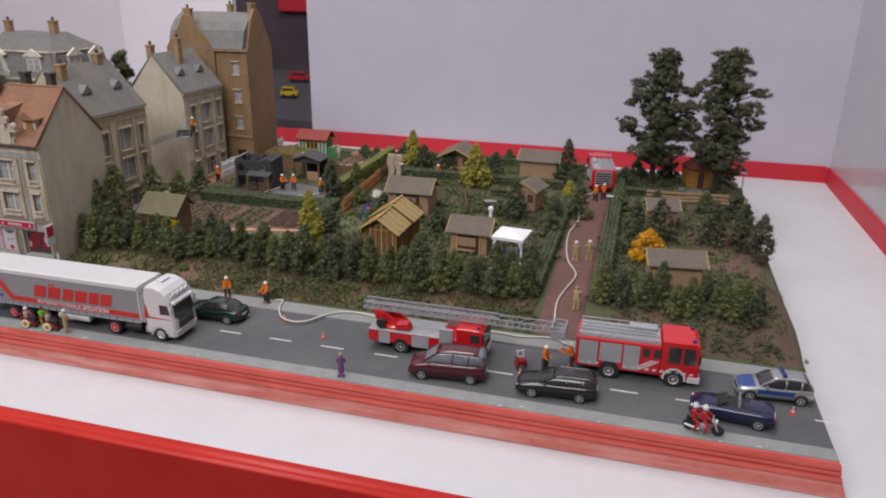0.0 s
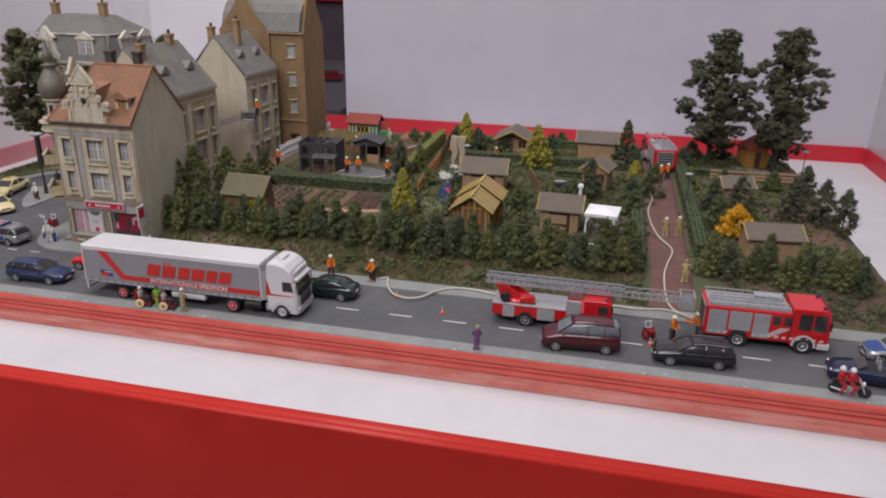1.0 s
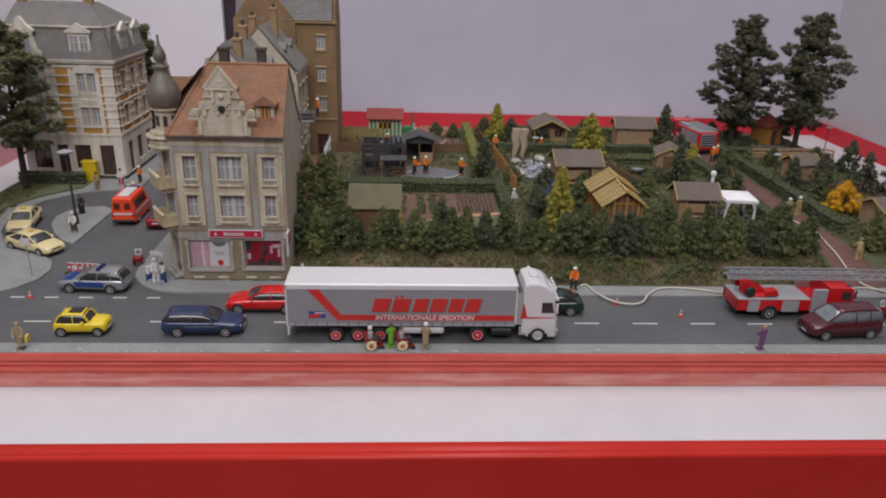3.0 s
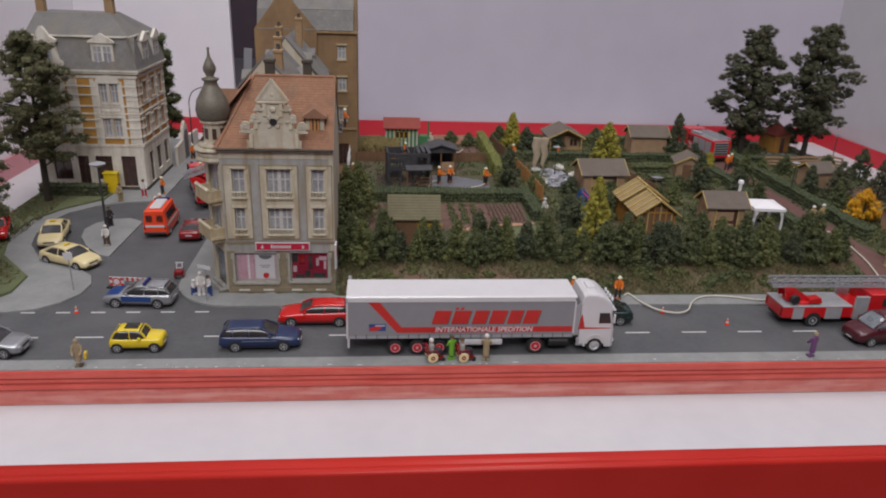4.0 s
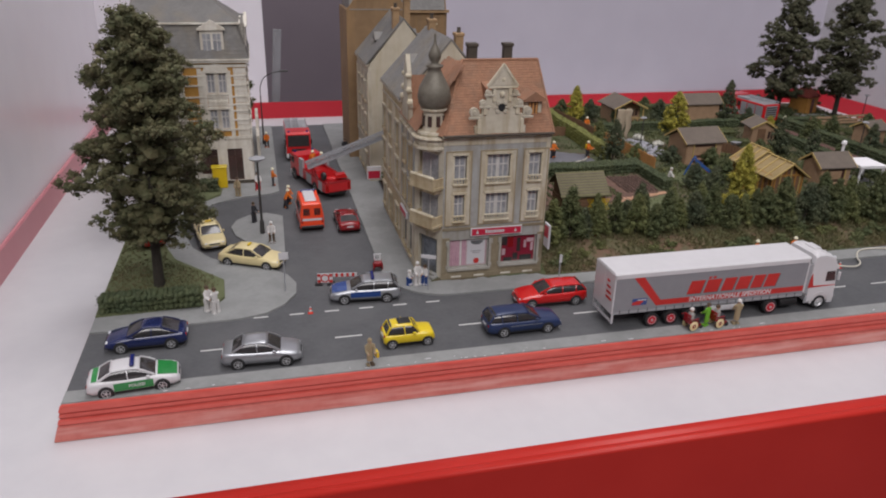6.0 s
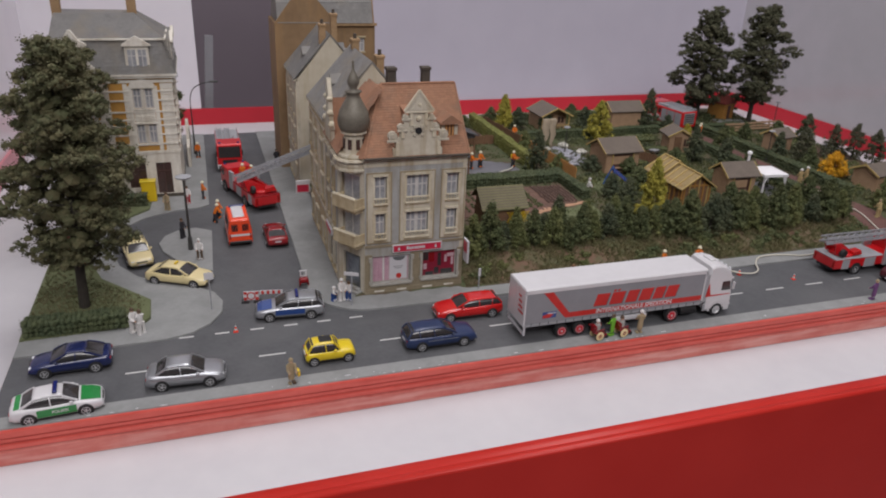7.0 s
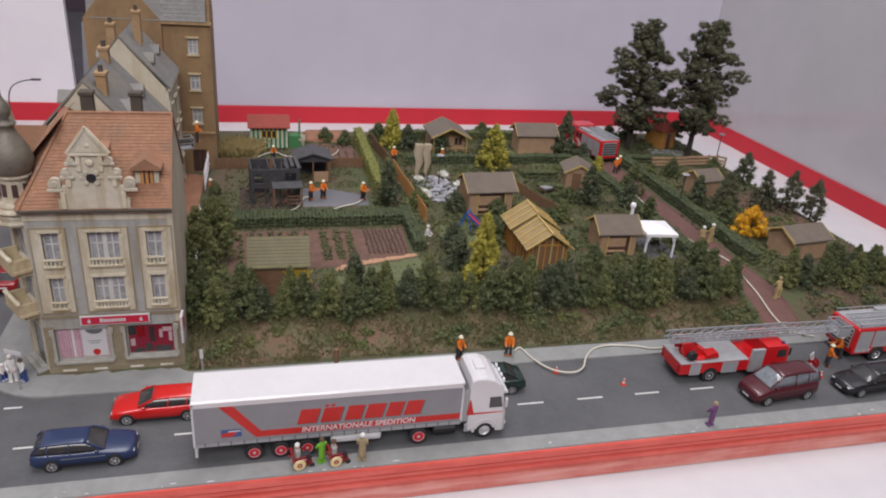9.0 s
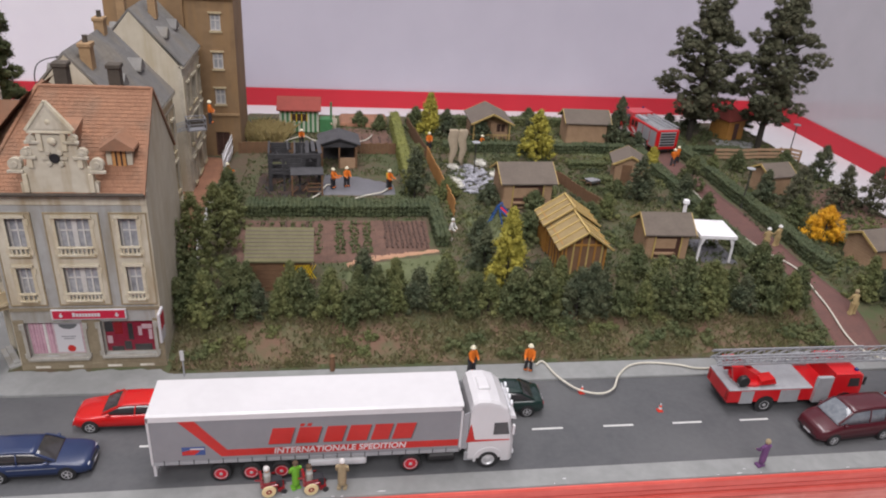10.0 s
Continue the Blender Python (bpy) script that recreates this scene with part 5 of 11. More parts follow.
def ladder_truck(label, at, rz, p, q, turn=0.0, cage_m=M_ALU, lw=0.80, size=1.0, deck_m=M_DECK):
    e = thing("ladder_truck", label, "fire engine", at, rz)
    e.scale = (size, size, size)
    h = 1.2
    bm = B()
    box(bm, -4.0, -0.8, 0.45, 3.9, 0.8, 0.9)
    part("chassis", bm, M_BLACK, e)
    bm = B()
    box(bm, -4.1, -h, 0.72, 2.2, h, 1.50)
    part("body", bm, M_FIRE, e)
    bm = B()
    bbox(bm, -4.12, -h - 0.01, 1.50, 1.0, h + 0.01, 1.58, 0.02)
    part("deck", bm, deck_m, e, "grey flat deck" if deck_m is M_DECK else "")
    for s in (-1, 1):
        for a, b in ((-3.35, -2.55), (-0.95, 0.25)):
            bm = B()
            box(bm, a, s * h - 0.012, 0.62, b, s * h + 0.016, 1.47)
            part("locker", bm, M_SHUTTER, e, "silver locker door")
        bm = B()
        bbox(bm, -4.13, s * 1.02 - 0.12, 0.82, -4.07, s * 1.02 + 0.12, 1.42, 0.02)
        part("taillight", bm, M_TAIL, e)
        bm = B()
        box(bm, 1.05, s * h - 0.2, 0.66, 1.98, s * h + 0.012, 2.35)
        part("locker", bm, M_SHUTTER, e, "tall silver equipment locker")
        wheel(e, -1.75, s * (h - 0.13), 0.48, 0.32, M_RIM, s)
        bm = B()
        lathe(bm, [(0.58, -0.02), (0.58, 0.025)], 18, (-1.75, s * h, 0.52), "y")
        part("wheel_arch", bm, M_BLACK, e)
    c = front_cab(e, 2.2, 4.1, 2.45, h)
    for s in (-1, 1):
        bm = B()
        lathe(bm, [(0.62, -0.025), (0.62, 0.03)], 18, (3.15, s * h, 0.52), "y")
        part("wheel_arch", bm, M_BLACK, c)
        wheel(e, 3.15, s * (h - 0.13), 0.48, 0.32, M_RIM, s)
    bm = B()
    lathe(bm, [(1.0, 1.58), (1.0, 1.72), (0.85, 1.80)], 20, (-2.5, 0, 0), "z")
    tt = part("turntable", bm, M_FIRE, e, "red round turntable")
    a = radians(turn)
    ca, sa = math.cos(a), math.sin(a)

    def R(x, y, z):
        return (-2.5 + x * ca - y * sa, x * sa + y * ca, z)
    bm = B()
    for s in (-1, 1):
        hexa(bm, [R(-1.15, s * 0.55 - 0.06, 1.78), R(0.75, s * 0.55 - 0.06, 1.78), R(0.75, s * 0.55 + 0.06, 1.78), R(-1.15, s * 0.55 + 0.06, 1.78), R(-1.45, s * 0.55 - 0.06, 2.75), R(-0.75, s * 0.55 - 0.06, 2.75), R(-0.75, s * 0.55 + 0.06, 2.75), R(-1.45, s * 0.55 + 0.06, 2.75)])
    part("turret", bm, M_FIRE, tt)
    bm = B()
    hexa(bm, [R(0.3, -1.05, 1.72), R(1.35, -0.95, 1.72), R(1.35, -0.30, 1.72), R(0.3, -0.30, 1.72), R(0.3, -1.05, 2.0), R(1.15, -0.95, 2.1), R(1.15, -0.30, 2.1), R(0.3, -0.30, 2.0)])
    part("control_seat", bm, M_RED, tt)
    bm = B()
    lathe(bm, [(0.30, -0.16), (0.34, -0.12), (0.34, 0.12), (0.30, 0.16)], 14, R(-0.75, -0.95, 2.0), "y")
    part("hose_reel", bm, M_BLACK, tt)
    bm = B()
    P, Q = Vector(p), Vector(q)
    lattice(bm, P, Q, lw, 0.42, 16)
    lattice(bm, P + Vector((0, 0, 0.10)), P + (Q - P) * 0.72 + Vector((0, 0, 0.10)), lw - 0.18, 0.44, 12)
    part("ladder", bm, M_ALU, e, "grey lattice turntable ladder")
    d = (Q - P).normalized()
    f = Q + d * 0.45 + Vector((0, 0, -0.30))
    cage_tube = M_ALU if cage_m is M_ALU else M_TARP
    bm = B()
    box(bm, f.x - 0.45, f.y - 0.65, f.z - 0.04, f.x + 0.45, f.y + 0.65, f.z + 0.02)
    cg = part("rescue_cage", bm, cage_tube, e)
    for zz in (0.0, 0.45, 0.85):
        for u, v in (((-0.45, -0.65), (0.45, -0.65)), ((0.45, -0.65), (0.45, 0.65)), ((0.45, 0.65), (-0.45, 0.65)), ((-0.45, 0.65), (-0.45, -0.65))):
            bm = B()
            beam(bm, f + Vector((*u, zz)), f + Vector((*v, zz)), 0.06)
            part("cage_rail", bm, cage_tube, cg)
    for x in (-0.45, 0.45):
        for y in (-0.65, 0.65):
            bm = B()
            beam(bm, f + Vector((x, y, 0)), f + Vector((x, y, 0.88)), 0.062)
            part("cage_post", bm, cage_tube, cg)
    for x0, y0, x1, y1 in ((-0.43, -0.67, 0.43, -0.64), (-0.43, 0.64, 0.43, 0.67), (0.42, -0.6, 0.45, 0.6)):
        bm = B()
        box(bm, f.x + x0, f.y + y0, f.z + 0.03, f.x + x1, f.y + y1, f.z + 0.62)
        part("cage_panel", bm, cage_m, cg)
    return e


ladder_truck("red turntable ladder truck with its ladder lowered forward", (7.2, 1.72, 0), 0, (-4.75, 0, 2.74), (8.45, 0.15, 2.62), size=0.92)
ladder_truck("red turntable ladder truck reaching towards the houses", (-38.67, 27.8, 0), 108, (-2.09, 1.97, 2.55), (-5.08, -10.62, 6.9), -104, M_CHIMPOT, 0.62, deck_m=M_DRED)

# rescue van
amb = thing("rescue_van", "luminous red rescue van with a white roof hatch", "van", (-40.3, 18.95, 0), 92)
bm = B()
secs = []
for x, w, zt in ((-2.4, 0.86, 2.25), (-2.3, 0.92, 2.33), (0.9, 0.92, 2.33), (1.35, 0.90, 1.75), (1.55, 0.90, 1.35), (2.3, 0.84, 1.05), (2.42, 0.74, 0.8)):
    top_ = 0.80 if zt > 1.6 else 0.9
    secs.append([(x, -w, 0.32), (x, -w, min(1.25, zt - 0.1)), (x, -w * top_, zt - 0.05), (x, -w * top_ * 0.85, zt), (x, w * top_ * 0.85, zt), (x, w * top_, zt - 0.05), (x, w, min(1.25, zt - 0.1)), (x, w, 0.32)])
loft(bm, secs)
part("body", bm, M_ORANGERED, amb)
bm = B()
bbox(bm, -1.9, -0.45, 2.33, 0.5, 0.45, 2.44, 0.06)
part("roof_hatch", bm, M_CARWHITE, amb, "white raised roof hatch")
for s in (-1, 1):
    bm = B()
    bbox(bm, -2.40, s * 0.41 - 0.26, 1.35, -2.33, s * 0.41 + 0.26, 1.95, 0.02)
    part("rear_window", bm, M_GLASS, amb)
    bm = B()
    box(bm, -2.2, s * 0.925 - 0.008, 0.95, 2.0, s * 0.925 + 0.006, 1.12)
    part("side_stripe", bm, M_CARWHITE, amb)
    bm = B()
    hexa(bm, [(-1.9, s * 0.905, 1.35), (0.9, s * 0.905, 1.35), (0.9, s * 0.915, 1.35), (-1.9, s * 0.915, 1.35), (-1.9, s * 0.79, 1.98), (0.75, s * 0.79, 1.98), (0.75, s * 0.80, 1.98), (-1.9, s * 0.80, 1.98)])
    part("side_window", bm, M_GLASS, amb)
    bm = B()
    bbox(bm, -2.43, s * 0.78 - 0.06, 0.75, -2.36, s * 0.78 + 0.06, 1.15, 0.02)
    part("taillight", bm, M_TAIL, amb)
    for x in (-1.4, 1.45):
        wheel(amb, x, s * 0.82, 0.33, 0.22, M_RIM, s)
bm = B()
box(bm, -2.425, -0.84, 0.95, -2.395, 0.84, 1.12)
part("rear_stripe", bm, M_CARWHITE, amb)
bm = B()
bbox(bm, -2.5, -0.86, 0.34, -2.32, 0.86, 0.55, 0.04)
part("bumper", bm, M_BLACK, amb)
bm = B()
bbox(bm, 0.45, -0.6, 2.34, 0.68, 0.6, 2.50, 0.04)
part("light_bar", bm, M_BEACON, amb, "blue roof light bar")


# ---- houses ----
def settle(t):
    """Let parts that were laid out on the plan keep their places under a thing that stands elsewhere."""
    inv = t.matrix_basis.inverted()
    for o in t.children:
        o.matrix_parent_inverse = inv
    return t


def holed(bm, axis, u0, u1, z0, z1, a, b, holes, mi=0):
    """A wall with real openings. axis: the wall's normal; a, b: its two faces; holes: (u0, z0, u1, z1)."""
    us = sorted({u0, u1, *[h[0] for h in holes], *[h[2] for h in holes]})
    zs = sorted({z0, z1, *[h[1] for h in holes], *[h[3] for h in holes]})
    for i in range(len(us) - 1):
        j = 0
        while j < len(zs) - 1:
            def open_(k):
                cu, cz = (us[i] + us[i + 1]) / 2, (zs[k] + zs[k + 1]) / 2
                return any(h[0] < cu < h[2] and h[1] < cz < h[3] for h in holes)
            if open_(j):
                j += 1
                continue
            k = j
            while k + 1 < len(zs) - 1 and not open_(k + 1):
                k += 1
            if axis == "y":
                box(bm, us[i], min(a, b), zs[j], us[i + 1], max(a, b), zs[k + 1], mi)
            else:
                box(bm, min(a, b), us[i], zs[j], max(a, b), us[i + 1], zs[k + 1], mi)
            j = k + 1
    return bm


def at_wall(axis, u, w, z):
    return (u, w, z) if axis == "y" else (w, u, z)


def wbox(bm, axis, u0, w0, z0, u1, w1, z1, mi=0):
    w0, w1 = min(w0, w1), max(w0, w1)
    return box(bm, u0, w0, z0, u1, w1, z1, mi) if axis == "y" else box(bm, w0, u0, z0, w1, u1, z1, mi)


def window(parent, axis, hole, face, out, frame_m=M_FRAME, pane_m=M_PANE, bars=1, cross=0.66, sill=M_SAND_STONE, lintel=None, depth=0.16, trim=None, rail=False):
    """A glazed window set in its opening. face: the wall's outer face; out: the way it looks (-1 or 1)."""
    u0, z0, u1, z1 = hole
    f, k = face - out * depth, face - out * (depth + 0.06)
    bm = B()
    t = min(0.09, (u1 - u0) * 0.13)
    P = []
    for d in (f, k):
        for a, b, c, e in ((u0, z0, u1, z1), (u0 + t, z0 + t, u1 - t, z1 - t)):
            P.append([bm.verts.new(at_wall(axis, u, d, z)) for u, z in ((a, b), (c, b), (c, e), (a, e))])
    for i in range(4):
        n = (i + 1) % 4
        for a, b in ((P[0], P[1]), (P[2], P[3]), (P[0], P[2]), (P[1], P[3])):
            bm.faces.new((a[i], a[n], b[n], b[i]))
    bmesh.ops.recalc_face_normals(bm, faces=bm.faces[:])
    w = part("window", bm, frame_m, parent)
    for i in range(bars):
        bm = B()
        u = u0 + (u1 - u0) * (i + 1) / (bars + 1)
        tb = t * (1.3 if bars == 3 and i == 1 else 0.42)
        wbox(bm, axis, u - tb, f + out * 0.01, z0 + t, u + tb, k, z1 - t)
        part("glazing_bar", bm, frame_m, w)
    if cross:
        bm = B()
        z = z0 + (z1 - z0) * cross
        wbox(bm, axis, u0 + t, f + out * 0.012, z - t * 0.4, u1 - t, k, z + t * 0.4)
        part("glazing_bar", bm, frame_m, w)
    bm = B()
    wbox(bm, axis, u0 + t * 0.5, f - out * 0.03, z0 + t * 0.5, u1 - t * 0.5, f - out * 0.05, z1 - t * 0.5)
    part("pane", bm, pane_m, w)
    if sill:
        bm = B()
        wbox(bm, axis, u0 - 0.10, face - out * 0.05, z0 - 0.14, u1 + 0.10, face + out * 0.14, z0)
        part("sill", bm, sill, w)
    if lintel:
        bm = B()
        wbox(bm, axis, u0 - 0.12, face, z1 + 0.04, u1 + 0.12, face + out * 0.16, z1 + 0.18)
        wbox(bm, axis, u0 - 0.06, face, z1 + 0.0, u1 + 0.06, face + out * 0.08, z1 + 0.04)
        part("lintel", bm, lintel, w)
    if trim:
        for a, b, e in ((u0 - 0.15, u0, -1), (u1, u1 + 0.15, 1)):
            bm = B()
            wbox(bm, axis, a, face, z0 - 0.1, b, face + out * 0.075, z1 - 0.001)
            c = a if e < 0 else b
            wbox(bm, axis, min(c, c + e * 0.09), face, z1 - 0.34, max(c, c + e * 0.09), face + out * 0.10, z1 - 0.02)
            wbox(bm, axis, min(c, c + e * 0.07), face, z0 + 0.02, max(c, c + e * 0.07), face + out * 0.09, z0 + 0.26)
            part("surround", bm, trim, w)
    if rail:
        bm = B()
        n = max(3, int((u1 - u0) / 0.17))
        wbox(bm, axis, u0 - 0.06, face + out * 0.02, z0 + 0.36, u1 + 0.06, face + out * 0.20, z0 + 0.42)
        wbox(bm, axis, u0 - 0.06, face + out * 0.02, z0 - 0.03, u1 + 0.06, face + out * 0.22, z0 + 0.05)
        for i in range(n):
            u = u0 + (u1 - u0) * (i + 0.5) / n
            wbox(bm, axis, u - 0.04, face + out * 0.08, z0 + 0.05, u + 0.04, face + out * 0.16, z0 + 0.36)
        part("railing", bm, M_TRIM, w)
    return w


def tiles(parent, name, material, p, u, v, nu, nv, thick, keep=None, stagger=True, label=""):
    """Overlapping roof pieces on the plane from p along u (across) and v (up the slope), all real little slabs in one mesh."""
    p, u, v = Vector(p), Vector(u), Vector(v)
    n = u.cross(v).normalized()
    if n.z < 0:
        n = -n
    verts, faces = [], []
    rng = random.Random(nu * 31 + nv)
    for j in range(nv):
        for i in range(nu):
            a, b = (i + (0.5 if stagger and j % 2 else 0)) / nu, min(1.0, (i + 1 + (0.5 if stagger and j % 2 else 0)) / nu)
            if a >= 1 or (keep and not keep((a + b) / 2, (j + 0.5) / nv)):
                continue
            g = 0.04 / nu
            lift = thick * rng.uniform(0.85, 1.25)
            c0, c1 = j / nv, min(1.0, (j + 1.15) / nv)
            q = [p + u * (a + g) + v * c0 + n * lift, p + u * (b - g) + v * c0 + n * lift, p + u * (b - g) + v * c1 + n * 0.008, p + u * (a + g) + v * c1 + n * 0.008]
            q += [p + u * (a + g) + v * c0, p + u * (b - g) + v * c0]
            k = len(verts)
            verts += [tuple(w * U) for w in q]
            faces += [(k, k + 1, k + 2, k + 3), (k + 4, k + 5, k + 1, k), (k + 4, k, k + 3), (k + 5, k + 2, k + 1)]
    me = bpy.data.meshes.new(name)
    me.from_pydata(verts, [], faces)
    me.materials.append(material)
    ob = new(name, me)
    ob.parent = parent
    return tagged(ob, label, kind="stuff")


def island_tone(m, lo=0.8, hi=1.2):
    """Lets the tone of a joined set of pieces stray from piece to piece."""
    nt = m.node_tree
    geo, hsv, mr = nt.nodes.new("ShaderNodeNewGeometry"), nt.nodes.new("ShaderNodeHueSaturation"), nt.nodes.new("ShaderNodeMapRange")
    mr.inputs["To Min"].default_value, mr.inputs["To Max"].default_value = lo, hi
    nt.links.new(geo.outputs["Random Per Island"], mr.inputs["Value"])
    nt.links.new(mr.outputs[0], hsv.inputs["Value"])
    bs = nt.nodes["Principled BSDF"]
    src = bs.inputs["Base Color"].links[0].from_socket
    nt.links.new(src, hsv.inputs["Color"])
    nt.links.new(hsv.outputs["Color"], bs.inputs["Base Color"])


island_tone(M_TILE, 0.92, 1.09)
island_tone(M_SLATE, 0.93, 1.08)


def chimney(parent, x, y, z0, z1, w=0.55, d=0.7, m=M_CHIM, pot=True):
    bm = B()
    box(bm, x - w / 2, y - d / 2, z0, x + w / 2, y + d / 2, z1 - 0.22)
    bbox(bm, x - w / 2 - 0.07, y - d / 2 - 0.07, z1 - 0.22, x + w / 2 + 0.07, y + d / 2 + 0.07, z1, 0.03)
    c = part("chimney", bm, m, parent)
    if pot:
        bm = B()
        lathe(bm, [(0.15, z1), (0.13, z1 + 0.32), (0.17, z1 + 0.36)], 10, (x, y, 0))
        part("chimney_pot", bm, M_CHIMPOT, c)


# the corner house with the bank
bank = thing("corner_house", "weathered cream corner house with an orange tiled roof", "house", (-29.2, 9.5, 0.13))
WX, EX, SY, NY = -32.5, -25.42, 6.08, 13.0
shops = [(-32.0, 0.86, -29.27, 2.92), (-28.4, 0.94, -25.86, 2.95)]
f1 = [(-31.78, 4.25, -31.10, 6.08), (-29.66, 4.25, -28.10, 6.08), (-26.77, 4.28, -26.06, 6.10)]
f2 = [(-31.82, 6.78, -31.02, 8.68), (-29.64, 6.78, -28.12, 8.68), (-26.82, 6.80, -26.0, 8.68)]
bm = B()
holed(bm, "y", WX, EX - 0.283, 0.13, 9.98, SY, SY + 0.30, shops + f1 + f2)
part("wall", bm, M_GREYBAND, bank, "grey stucco street front")
for (u0, u1), hs in (((-32.38, -30.66), (0,)), ((-30.12, -27.66), (1,)), ((-27.22, -25.50), (2,))):
    bm = B()
    holed(bm, "y", u0, u1, 3.95, 8.98, SY - 0.05, SY - 0.003, [f1[hs[0]], f2[hs[0]]])
    sp = part("stucco_panel", bm, M_STUCCO, bank, "raised cream stucco panel with brown stains")
    for a, b, c, d in ((u0, 3.95, u0 + 0.06, 8.98), (u1 - 0.06, 3.95, u1, 8.98), (u0 + 0.06, 3.95, u1 - 0.06, 4.01), (u0 + 0.06, 8.91, u1 - 0.06, 8.98)):
        bm = B()
        box(bm, a, SY - 0.075, b, c, SY - 0.051, d)
        part("panel_moulding", bm, M_STAIN, sp)
for a, b, c, d in ((WX, 0.462, -32.0, 3.1), (-29.27, 0.462, -28.4, 3.1), (-25.86, 0.462, EX, 3.1)):
    bm = B()
    box(bm, a, SY - 0.035, b, c, SY - 0.002, d)
    part("shop_pier", bm, M_SHOPWALL, bank, "dull brown-grey shop-front pier")
for a, c, z0, z1 in ((-32.0, -29.27, 0.462, 0.70), (-28.4, -25.86, 0.462, 0.78)):
    bm = B()
    box(bm, a, SY - 0.03, z0, c, SY - 0.002, z1)
    part("shop_stall_riser", bm, M_SHOPWALL, bank)
bm = B()
box(bm, WX, SY - 0.06, 3.62, EX, SY - 0.001, 3.80)
part("shop_fascia", bm, M_SHOPWALL, bank)
bm = B()
box(bm, WX - 0.02, SY - 0.08, 0.13, EX + 0.02, SY - 0.001, 0.46)
part("plinth", bm, M_SHOPWALL, bank)
for u in (-31.5, -29.9, -28.0, -26.4):
    bm = B()
    box(bm, u - 0.35, SY - 0.10, 0.24, u + 0.35, SY - 0.081, 0.36)
    part("cellar_vent", bm, M_PALESTONE, bank)
bm = B()
box(bm, WX - 0.05, SY - 0.05, 9.36, EX, SY - 0.004, 9.82)
box(bm, WX - 0.12, SY - 0.22, 9.82, EX + 0.02, SY + 0.3, 9.92)
box(bm, WX - 0.18, SY - 0.34, 9.92, EX + 0.04, SY + 0.3, 10.02)
part("cornice", bm, M_STUCCO, bank)
bm = B()
rod(bm, (WX - 0.1, SY - 0.36, 10.0), (EX + 0.03, SY - 0.36, 10.0), 0.09, n=8)
part("gutter", bm, M_CHIMPOT, bank)
for row in (f1, f2):
    for h, b in zip(row, (1, 3, 1)):
        window(bank, "y", h, SY, -1, bars=b, cross=0.62, lintel=M_TRIM, trim=M_TRIM, rail=True, depth=0.2)
for h, m in zip(shops, (M_PINKPANE, M_SHOPRED)):
    window(bank, "y", h, SY - 0.03, -1, frame_m=M_SHOPFRAME, pane_m=m, bars=0, cross=0, sill=M_SHOPFRAME, depth=0.20, trim=M_SHOPFRAME)
bm = B()
box(bm, -30.72, SY + 0.185, 1.02, -29.46, SY + 0.198, 2.80)
pl = part("poster", bm, M_WHITE, bank, "white poster with a red seal in the shop window")
bm = B()
lathe(bm, [(0.2, SY + 0.170), (0.2, SY + 0.184)], 14, (-30.05, 0, 1.25), "y")
part("poster_seal", bm, M_MARK, pl)
bm = B()
prism(bm, [(-30.5 + 0.45 * (1 - math.cos(radians(a))), 2.72 - 0.3 * math.sin(radians(a))) for a in range(0, 181, 20)], "y", SY + 0.172, SY + 0.184)
part("poster_picture", bm, M_DOORGREY, pl)
for z, w in ((1.95, 0.7), (1.82, 0.5)):
    bm = B()
    box(bm, -30.09 - w / 2, SY + 0.176, z, -30.09 + w / 2, SY + 0.184, z + 0.05)
    part("poster_line", bm, M_TARP, pl)
for k in range(8):
    u = -31.86 + k * 0.14
    bm = B()
    lathe(bm, [(0.065, 1.0), (0.075, 1.8), (0.06, 2.82)], 8, (u, SY + 0.23 - 0.02 * (k % 2), 0))
    part("curtain_fold", bm, M_PINKCLOTH if k != 5 else M_WHITECLOTH, bank, "pink and white curtain fold" if k == 0 else "")
for a, b, c, d, m in ((-28.3, 2.2, -27.9, 2.85, M_GLASS), (-28.25, 1.5, -28.0, 1.95, M_PINKPANE), (-27.85, 2.05, -27.45, 2.8, M_DRED), (-27.45, 1.1, -27.1, 1.6, M_GLASS), (-27.2, 1.7, -26.95, 2.7, M_GLASS), (-26.7, 1.95, -26.52, 2.5, M_PINKPANE), (-26.5, 2.35, -26.0, 2.62, M_PINKPANE), (-26.2, 1.7, -26.02, 2.3, M_PINKPANE), (-28.1, 1.02, -27.5, 1.3, M_GLASS), (-26.95, 1.0, -26.1, 1.42, M_GLASS)):
    bm = B()
    bbox(bm, a, SY + 0.185, b, c, SY + 0.205, d, 0.004)
    part("display_panel", bm, m, bank)
bm = B()
bbox(bm, -30.60, SY - 0.16, 3.16, -27.04, SY - 0.062, 3.75, 0.02)
sg = part("shop_sign", bm, M_WHITE, bank, "white framed sign board")
bm = B()
box(bm, -30.52, SY - 0.172, 3.23, -27.12, SY - 0.159, 3.68)
part("sign_field", bm, M_SIGNRED, sg, "red sign field")
x = -29.60
for w in (0.17, 0.15, 0.15, 0.12, 0.16, 0.15, 0.14, 0.14, 0.16):
    bm = B()
    box(bm, x, SY - 0.182, 3.35, x + w - 0.03, SY - 0.171, 3.54 if w < 0.165 else 3.59)
    part("sign_bar", bm, M_WHITE, sg)
    x += w
